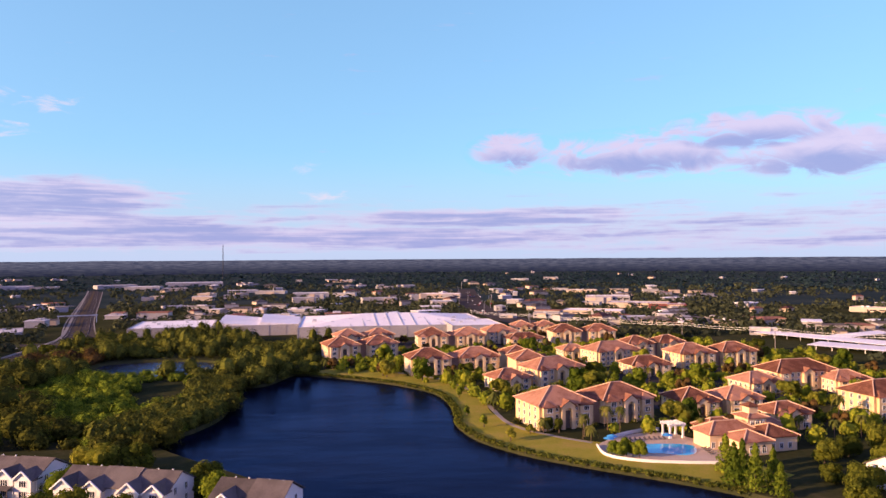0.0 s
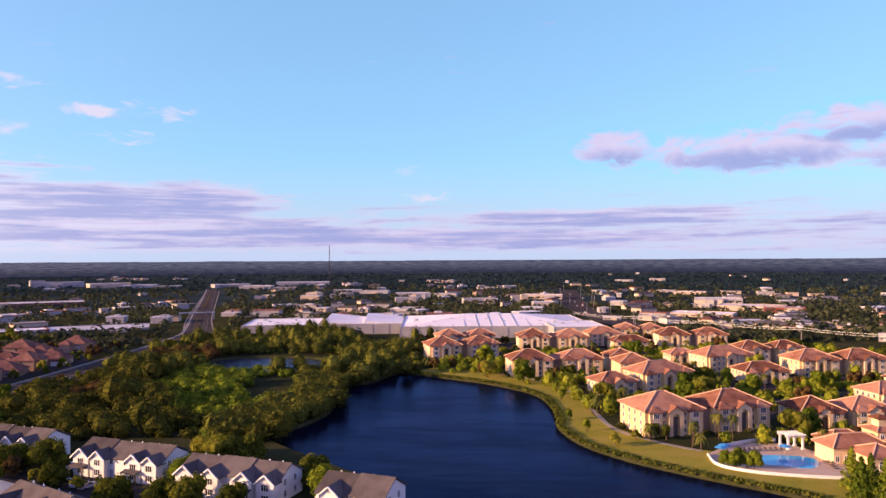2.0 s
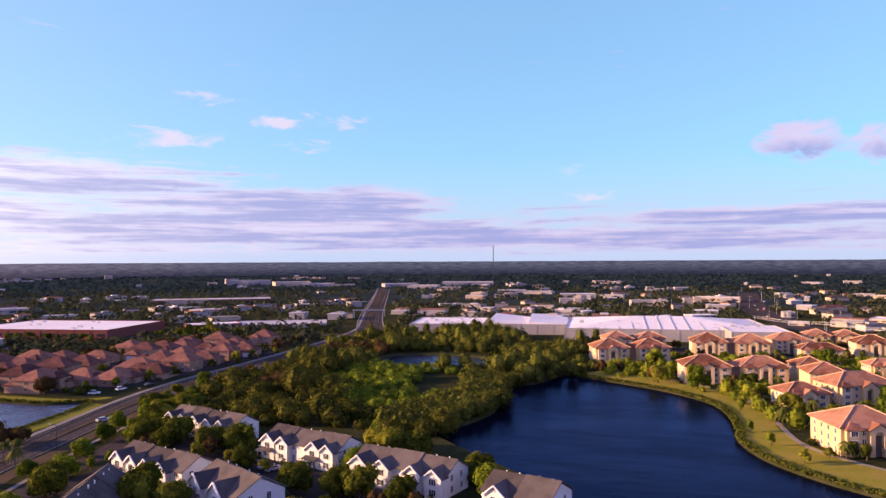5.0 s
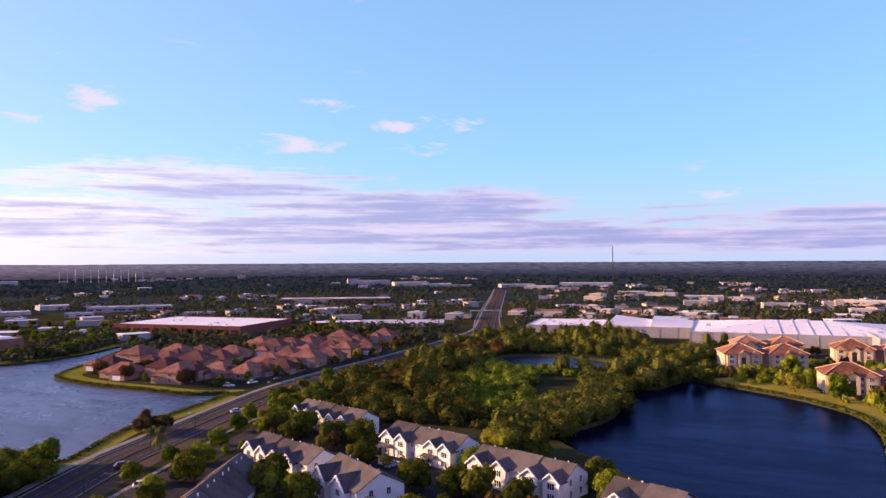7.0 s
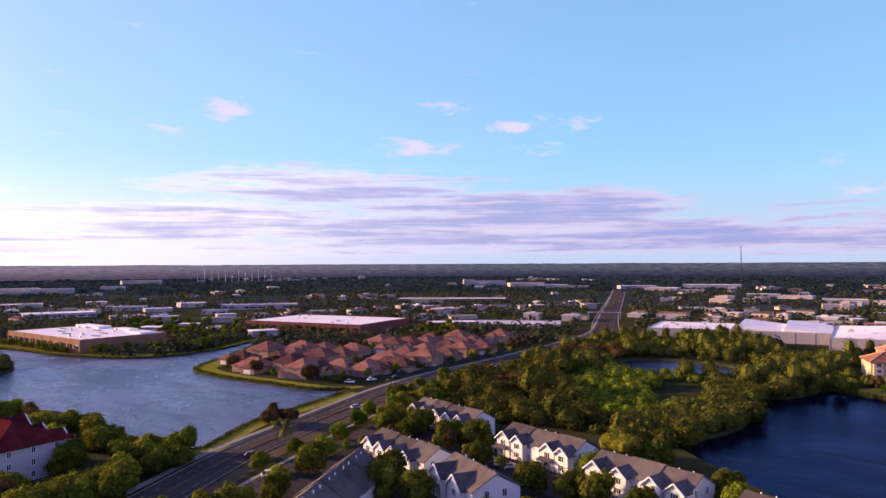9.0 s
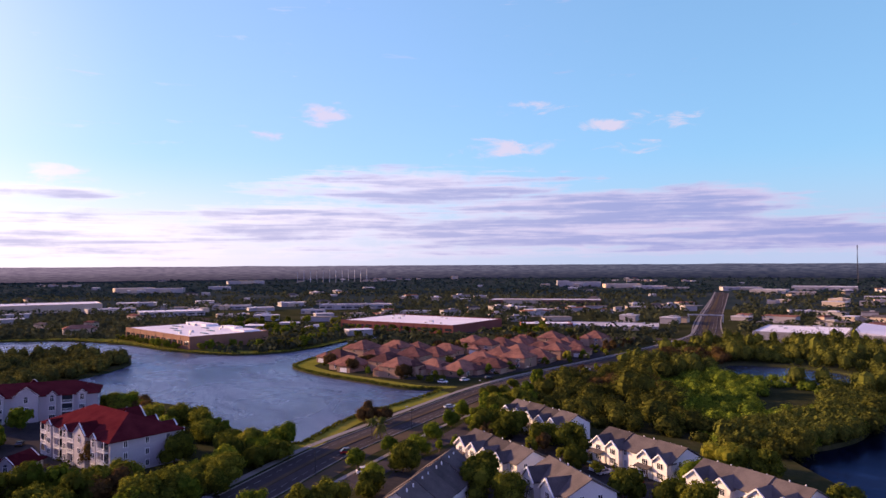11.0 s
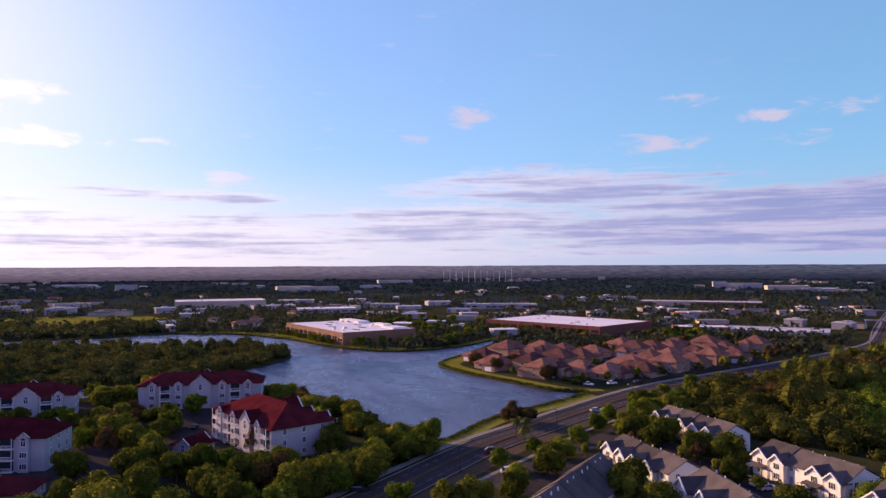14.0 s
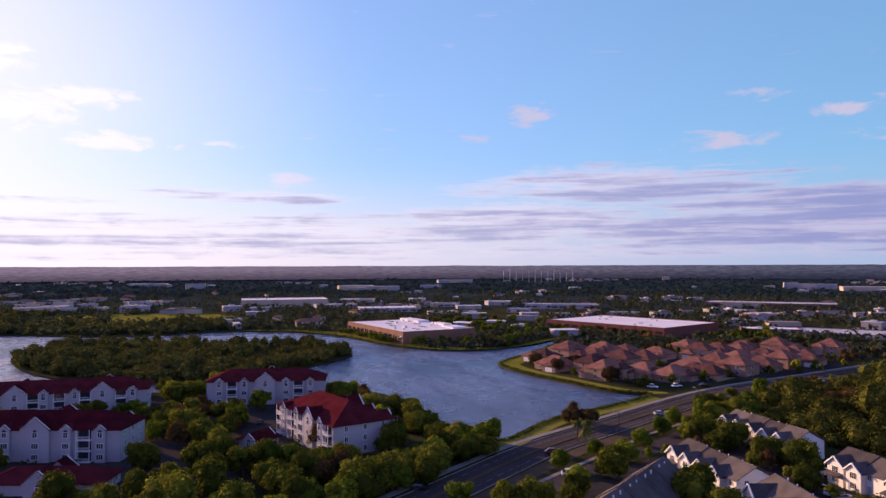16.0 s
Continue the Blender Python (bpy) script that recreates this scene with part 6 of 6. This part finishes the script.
def far_woods(name, count, near, far, seed, label, mat, leaves, rise):
    """Scattered woods of the plain: low clumps, denser in drifts, thinning round roads, water and buildings."""
    rng = np.random.default_rng(seed)
    inv = rng.uniform(1 / far, 1 / near, count)
    r = 1 / inv
    a = np.radians(rng.uniform(-42, 108, count))
    x, y = -r * np.sin(a), r * np.cos(a)
    drift = np.array([noise.noise(Vector((u * 0.006, v * 0.006, seed))) + 0.5 * noise.noise(Vector((u * 0.02, v * 0.02, seed + 3))) for u, v in zip(x, y)])
    keep = drift > -0.26 - 0.6 * (r > 1600)
    for loop in (LAKE, BROAD_LAKE, POND, WOODLAND, ESTATE, PENINSULA):
        keep &= ~inside(grown(loop, 3) if loop not in (ESTATE, PENINSULA) else loop, x, y)
    for line, width in ((AVENUE, 17), (BROAD_LINE, 24), (CROSS_STREET, 11), (HIGHWAY, 22)):
        keep &= ~near_line(line, x, y, width)
    spots = np.array([(u, v, w) for u, v, w in TAKEN if math.hypot(u, v) > 150])
    for u, v, w in spots:
        keep &= (x - u) ** 2 + (y - v) ** 2 > (w * 0.8) ** 2
    x, y, r = x[keep], y[keep], r[keep]
    size = rng.uniform(2.2, 4.6, len(x)) * (1 + np.clip((r - 600) / 2600, 0, 1.1))
    lift = ground_height(r)
    which = np.repeat(np.arange(len(x)), leaves)
    centres = np.stack([x[which], y[which], lift[which] + size[which] * 0.75 * np.clip(900 / r[which], 0.45, 1)], 1)
    rad = np.stack([size[which], size[which], size[which] * 0.75 * np.clip(900 / r[which], 0.45, 1)], 1)
    corners = leaf_quads(rng, centres, rad, size[which] * 1.25 / math.sqrt(leaves), 0.85, rise)
    return tagged(new(name, quad_mesh(name, corners, mat)), label, "woodland", kind="stuff")


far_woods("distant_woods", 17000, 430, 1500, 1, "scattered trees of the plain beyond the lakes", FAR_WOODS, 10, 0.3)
far_woods("distant_woods", 9500, 1300, 2800, 2, "far woods reaching to the horizon", HAZED_CANOPY, 6, 1.6)


# ---- pool court of the estate ----
slab("pool_deck", smooth_loop([(45, 207), (45.5, 196), (53, 191), (64, 189), (76, 188.5), (79, 200), (74, 216), (66, 222), (54, 217)], 4), -0.1, 0.12, POOL_DECK, "peach paved deck round the pool", "deck")
slab("pool", smooth_loop([(57, 199), (57, 206.5), (65, 208), (72, 206), (71, 199), (67, 196), (61, 198)], 4), 0.0, 0.17, POOL_WATER, "bright blue swimming pool", "pool")
band("pool_wall", smooth_line([(44.5, 206), (45, 196), (52, 190.6), (63, 188.4), (76, 187.6)]), 0.3, 0.8, SIDING, "low white wall along the pool deck", 1.4)
band("pool_wall", smooth_line([(50, 214), (56, 219), (64, 224), (68, 224)]), 0.3, 1.0, SIDING, "low white wall behind the pool deck", 1.7)
court = thing("pergola", 70, 216.5, 0.1, 14, "white pergola with four columns beside the pool", "pergola")
for sx in (-2.2, 2.2):
    for sy in (-2.0, 2.0):
        bm = bmesh.new()
        box(bm, sx - 0.4, sy - 0.4, 0, sx + 0.4, sy + 0.4, 0.5)
        box(bm, sx - 0.27, sy - 0.27, 0.5, sx + 0.27, sy + 0.27, 3.4)
        box(bm, sx - 0.38, sy - 0.38, 3.4, sx + 0.38, sy + 0.38, 3.65)
        part("column", bm, SIDING, court)
for sy in (-2.0, 2.0):
    bm = bmesh.new()
    box(bm, -3.0, sy - 0.2, 3.65, 3.0, sy + 0.2, 4.15)
    part("beam", bm, SIDING, court)
for k in range(7):
    bm = bmesh.new()
    box(bm, -2.7 + k * 0.9 - 0.09, -2.8, 4.15, -2.7 + k * 0.9 + 0.09, 2.8, 4.4)
    part("slat", bm, SIDING, court)
BLUE_CLOTH = material("blue_canvas", [(0.03, 0.22, 0.5), (0.05, 0.3, 0.6)], 0.8, 2.0)


def parasol(x, y):
    ob = thing("parasol", x, y, 0.12, 0, "bright blue canvas parasol beside the pool", "parasol", "pool parasols")
    bm = bmesh.new()
    beam(bm, (0, 0, 0), (0, 0, 2.6), 0.09, 0)
    part("pole", bm, GALVANISED, ob)
    bm = bmesh.new()
    ring = [(1.7 * math.cos(i * math.pi / 4), 1.7 * math.sin(i * math.pi / 4)) for i in range(8)]
    solid(bm, [(u, v, 2.2) for u, v in ring], [(u * 0.04, v * 0.04, 2.8) for u, v in ring])
    part("canopy", bm, BLUE_CLOTH, ob)


for x, y in ((48, 206), (49.5, 208.5), (66, 209.5)):
    parasol(x, y)


def lounger(x, y, turn):
    ob = thing("sun_lounger", x, y, 0.12, turn, "dark sun lounger on the pool deck", "lounger", "pool loungers")
    bm = bmesh.new()
    box(bm, -0.33, -0.95, 0.26, 0.33, 0.5, 0.34)
    part("seat", bm, SHADE, ob)
    bm = bmesh.new()
    solid(bm, [(-0.33, 0.5, 0.26), (0.33, 0.5, 0.26), (0.33, 0.95, 0.75), (-0.33, 0.95, 0.75)], [(-0.33, 0.5, 0.34), (0.33, 0.5, 0.34), (0.33, 0.9, 0.82), (-0.33, 0.9, 0.82)])
    part("backrest", bm, SHADE, ob)
    for sx in (-0.28, 0.28):
        for sy in (-0.85, 0.4):
            bm = bmesh.new()
            box(bm, sx - 0.03, sy - 0.03, 0, sx + 0.03, sy + 0.03, 0.27)
            part("leg", bm, GALVANISED, ob)


for k in range(9):
    lounger(54.5 + k * 1.5, 211.5 + 0.25 * k, 10)
for k in range(5):
    lounger(74.5, 196 + 1.7 * k, -80)

club = thing("clubhouse", 87, 205, 0, 14, "cream stucco clubhouse with terracotta roofs and a turret", "clubhouse")
for rect, eave, rise in (((-12, -1, 4, 7), 4.2, 2.7), ((-7, -9, 2, 0), 3.7, 2.3), ((1.5, -7, 12, 3), 4.0, 2.5), ((7, 4, 17, 12), 4.2, 2.5), ((-8, 6, 3, 13), 4.0, 2.3), ((2.2, 1.2, 8.4, 7.4), 7.6, 1.3)):
    bm = bmesh.new()
    box(bm, rect[0], rect[1], 0, rect[2], rect[3], eave)
    box(bm, rect[0] - 0.08, rect[1] - 0.08, eave - 0.5, rect[2] + 0.08, rect[3] + 0.08, eave - 0.15)
    part("wall", bm, STUCCO, club)
    roof_with_caps(club, rect, eave, rise, TERRACOTTA)
bm = bmesh.new()
box(bm, 3.8, 2.8, 7.5, 6.8, 5.8, 10.6)
turret = part("turret", bm, STUCCO, club, "small square roof turret")
bm = bmesh.new()
hip(bm, 3.8, 2.8, 6.8, 5.8, 10.6, 1.0, 0.6)
part("turret_roof", bm, TERRACOTTA, turret)
for u in (-11, -8.5, -4.5, -2.5, -0.5):
    wall_set(WIN_ARCH if u > -6 else WIN_TALL, "window", club, u, -1 if u < -7 else -9, 0.6, 0)
for u in (4, 6.8, 9.6):
    wall_set(WIN_TALL, "window", club, u, -7, 0.8, 0)
for u in (3.6, 5.3, 7.0):
    wall_set(WIN_TALL, "window", club, u, 1.2, 5.4, 0)


# ---- canopies of the depot ----
def canopy(x0, y0, x1, y1, width, label):
    a, b = Vector((x0, y0)), Vector((x1, y1))
    ob = thing("vehicle_canopy", (x0 + x1) / 2, (y0 + y1) / 2, 0, math.degrees(math.atan2(y1 - y0, x1 - x0)), label, "canopy", "depot canopies")
    half = (b - a).length / 2
    bm = bmesh.new()
    solid(bm, [(-half, -width / 2, 2.6), (half, -width / 2, 2.6), (half, width / 2, 2.9), (-half, width / 2, 2.9)], [(-half, -width / 2, 2.8), (half, -width / 2, 2.8), (half, width / 2, 3.1), (-half, width / 2, 3.1)])
    part("roof", bm, ROOF_WHITE, ob)
    posts = max(3, round(half * 2 / 9))
    for i in range(posts):
        for v in (-width * 0.36, width * 0.36):
            bm = bmesh.new()
            u = -half + 2 * half * (i + 0.5) / posts
            box(bm, u - 0.18, v - 0.18, -0.1, u + 0.18, v + 0.18, 2.7)
            part("post", bm, GALVANISED, ob)


canopy(222, 492, 270, 412, 20, "long white flat canopy over parking bays")
canopy(250, 455, 330, 500, 12, "white canopy over parking bays")
canopy(222, 424, 268, 372, 20, "long pale canopy beside the depot")
canopy(272, 425, 340, 463, 12, "white canopy over parking bays")


# ---- masts, lamps and wires ----
def mast(x, y, height, label):
    """A guyed lattice mast."""
    ob = thing("radio_mast", x, y, 0, 0, label, "mast")
    for k in range(3):
        a = k * 2 * math.pi / 3
        bm = bmesh.new()
        beam(bm, (1.4 * math.cos(a), 1.4 * math.sin(a), 0), (0.9 * math.cos(a), 0.9 * math.sin(a), height), 0.5, 0)
        part("leg", bm, DARK_METAL, ob)
    for k in range(3):
        a, b = k * 2 * math.pi / 3, (k + 1) * 2 * math.pi / 3
        bm = bmesh.new()
        for i in range(22):
            z0, z1 = height * i / 22, height * (i + 1) / 22
            beam(bm, (1.2 * math.cos(a), 1.2 * math.sin(a), z0), (1.2 * math.cos(b), 1.2 * math.sin(b), z1), 0.25, 0)
        part("lattice", bm, DARK_METAL, ob)


mast(-612, 1960, 98, "tall dark lattice radio mast above the woods")


def tall_pole(x, y, height, label, thick=0.7, group="tall net poles"):
    ob = thing("net_pole", x, y, 0, 0, label, "pole", group)
    bm = bmesh.new()
    ring = [(math.cos(i * math.pi / 4), math.sin(i * math.pi / 4)) for i in range(8)]
    solid(bm, [(thick * u, thick * v, 0) for u, v in ring], [(thick * 0.7 * u, thick * 0.7 * v, height) for u, v in ring])
    part("shaft", bm, GALVANISED, ob)
    bm = bmesh.new()
    solid(bm, [(thick * 0.9 * u, thick * 0.9 * v, height) for u, v in ring], [(thick * 0.4 * u, thick * 0.4 * v, height + 0.8) for u, v in ring])
    part("cap", bm, GALVANISED, ob)


for k in range(12):
    tall_pole(-1963 + 8 * k, 1162 + 18.7 * k, 34 + (k * 5) % 7, "tall pale pole of a driving range net", 0.9)


def lamp_post(x, y, turn, height, label, double=False, group="street lamps of the avenue"):
    ob = thing("street_lamp", x, y, 0, turn, label, "street lamp", group)
    bm = bmesh.new()
    ring = [(math.cos(i * math.pi / 3), math.sin(i * math.pi / 3)) for i in range(6)]
    solid(bm, [(0.15 * u, 0.15 * v, -0.1) for u, v in ring], [(0.08 * u, 0.08 * v, height) for u, v in ring])
    part("pole", bm, GALVANISED if double else DARK_METAL, ob)
    for s in ((-1, 1) if double else (1,)):
        bm = bmesh.new()
        beam(bm, (0, 0, height - 0.1), (s * 1.9, 0, height + 0.3), 0.1, 0)
        part("arm", bm, GALVANISED if double else DARK_METAL, ob)
        bm = bmesh.new()
        box(bm, s * 1.9 - 0.4, -0.17, height + 0.2, s * 1.9 + 0.4, 0.17, height + 0.42)
        part("lamp_head", bm, GALVANISED, ob)


for i in range(6, 92, 13):
    p, q = Vector(AVENUE[min(i, len(AVENUE) - 2)]), Vector(AVENUE[min(i + 1, len(AVENUE) - 1)])
    side = Vector(((q - p).y, -(q - p).x)).normalized()
    p = p + side * 7.6
    lamp_post(p.x, p.y, math.degrees(math.atan2(side.y, side.x)) + 180, 7.0, "dark street lamp beside the avenue")
for x, y in [(-8, 766), (6, 860), (30, 862), (40, 690), (62, 688), (95, 686), (-50, 810), (33, 1270), (18, 800), (52, 780), (58, 850), (10, 930), (60, 930), (22, 1010), (50, 1010), (75, 620), (88, 590)]:
    lamp_post(x, y, 0, 13, "tall pale highway lamp with two arms", True, "highway lamps")


def utility_pole(x, y, turn):
    ob = thing("utility_pole", x, y, 0, turn, "pale wooden utility pole with cross arms", "utility pole", "utility poles")
    bm = bmesh.new()
    ring = [(math.cos(i * math.pi / 3), math.sin(i * math.pi / 3)) for i in range(6)]
    solid(bm, [(0.24 * u, 0.24 * v, -0.1) for u, v in ring], [(0.16 * u, 0.16 * v, 15) for u, v in ring])
    part("pole", bm, CONCRETE, ob)
    for z in (13.4, 14.6):
        bm = bmesh.new()
        box(bm, -1.5, -0.1, z, 1.5, 0.1, z + 0.2)
        part("cross_arm", bm, GALVANISED, ob)


LINE = [(22, 545), (62, 505), (104, 470), (146, 432), (186, 396), (226, 356), (262, 318)]
for x, y in LINE:
    utility_pole(x, y, 45)
wires = thing("power_line", 0, 0, 0, 0, "thin sagging wires between the utility poles", "wire")
for z, off in ((13.6, -1.3), (13.6, 1.3), (14.8, -1.3), (14.8, 1.3)):
    bm = bmesh.new()
    for (x0, y0), (x1, y1) in zip(LINE[:-1], LINE[1:]):
        for s in range(6):
            t0, t1 = s / 6, (s + 1) / 6
            sag = lambda t: z - 4.0 * 1.1 * t * (1 - t)
            beam(bm, (x0 + (x1 - x0) * t0 + off * 0.7, y0 + (y1 - y0) * t0 + off * 0.7, sag(t0)), (x0 + (x1 - x0) * t1 + off * 0.7, y0 + (y1 - y0) * t1 + off * 0.7, sag(t1)), 0.07, 0)
    part("wire", bm, GALVANISED, wires)

gantry = thing("signal_gantry", -322, 621, 0, 26, "pale traffic signal gantry across the avenue", "traffic signal")
for u in (-15, 15):
    bm = bmesh.new()
    box(bm, u - 0.35, -0.35, -0.1, u + 0.35, 0.35, 7.4)
    part("post", bm, GALVANISED, gantry)
bm = bmesh.new()
box(bm, -16, -0.3, 6.2, 16, 0.3, 7.2)
part("beam", bm, GALVANISED, gantry)
for u in (-9, -3, 3, 9):
    bm = bmesh.new()
    box(bm, u - 0.4, -0.75, 5.2, u + 0.4, -0.31, 6.7)
    part("signal_head", bm, DARK_METAL, gantry)


# ---- parked and driving cars ----
PAINTS = [material("car_paint_" + word, [c, tuple(min(1, v * 1.15) for v in c)], 0.25, 0.5, spec=0.6) for word, c in
          (("white", (0.7, 0.7, 0.7)), ("silver", (0.36, 0.37, 0.39)), ("black", (0.02, 0.02, 0.022)), ("red", (0.28, 0.02, 0.02)), ("blue", (0.03, 0.06, 0.2)))]
TYRE = material("tyre_rubber", [(0.015, 0.015, 0.015), (0.03, 0.03, 0.03)], 0.9, 2.0)


def car_kind(paint, word, long, tall):
    ob = thing("car", 0, 0, 0, 0, "parked %s car on dark asphalt" % word, "car", "cars")
    bm = bmesh.new()
    side = [(-long / 2, 0.35), (long / 2, 0.35), (long / 2, 0.75), (long * 0.46, 0.9), (long * 0.22, 0.98), (-long * 0.42, 1.0), (-long / 2, 0.9)]
    solid(bm, [(u, -0.9, z) for u, z in side], [(u, 0.9, z) for u, z in side])
    box(bm, -long * 0.29, -0.7, tall - 0.05, long * 0.05, 0.7, tall)
    part("body", bm, paint, ob)
    bm = bmesh.new()
    low = [(-long * 0.43, -0.84, 0.98), (long * 0.2, -0.84, 0.98), (long * 0.2, 0.84, 0.98), (-long * 0.43, 0.84, 0.98)]
    high = [(-long * 0.30, -0.7, tall - 0.05), (long * 0.05, -0.7, tall - 0.05), (long * 0.05, 0.7, tall - 0.05), (-long * 0.30, 0.7, tall - 0.05)]
    solid(bm, low, high)
    part("cabin", bm, GLASS, ob, "dark glazed cabin")
    for u in (-long * 0.31, long * 0.31):
        for v in (-0.82, 0.82):
            bm = bmesh.new()
            ring = [(0.33 * math.cos(i * math.pi / 5), 0.33 * math.sin(i * math.pi / 5)) for i in range(10)]
            solid(bm, [(u + a, v - 0.1, 0.33 + b) for a, b in ring], [(u + a, v + 0.1, 0.33 + b) for a, b in ring])
            wheel = part("wheel", bm, TYRE, ob)
    return ob


CARS = [car_kind(p, w, 4.5 + 0.5 * (i % 2), 1.48 + 0.25 * (i % 3 == 0)) for i, (p, w) in enumerate(zip(PAINTS, ("white", "silver", "black", "red", "blue")))]
PARKED = set()
dc = random.Random(31)


def park(x, y, turn, which=None):
    ob = CARS[dc.randrange(5) if which is None else which]
    m = pose(x, y, 0.06, 0, 0, turn)
    if ob in PARKED:
        ob = copy_thing(ob, m)
    else:
        ob.matrix_basis = m
        PARKED.add(ob)
    TAKEN.append((x, y, 2.5))


for x, y, turn, which in [(-153, 113, 60, 0), (-86, 153, -12, 0), (-124, 173, 75, 0), (-121, 173, 75, 1), (-118, 160, 75, 2), (-80, 152, -12, 1), (-100, 156, 78, 3), (-110, 158, 78, 1), (-113, 159, 78, 0), (-303, 34, 70, 1), (-298, 38, 70, 0), (-288, 47, 60, 1),
                          (-240, 233, 80, 0), (-236, 245, 80, 2), (-243, 222, 30, 0), (-207, 213, 70, 2), (-199, 186, 70, 1), (-220, 300, 80, 0), (-172, 121, 62, 3), (-160, 74, 62, 2)]:
    park(x, y, turn, which)
for k in range(60):
    x, y = dc.uniform(20, 190), dc.uniform(250, 460)
    if inside(ESTATE, [x], [y])[0] and free(x, y, 2.5):
        park(x, y, 14 + 90 * dc.randrange(2))
for k in range(24):
    x, y = dc.uniform(-300, -190), dc.uniform(-50, 60)
    if free(x, y, 2.5):
        park(x, y, 66 + 90 * dc.randrange(2))
for k in range(18):
    x, y = 47 + dc.uniform(-13, 13), dc.uniform(700, 1050)
    park(x, y, 90)
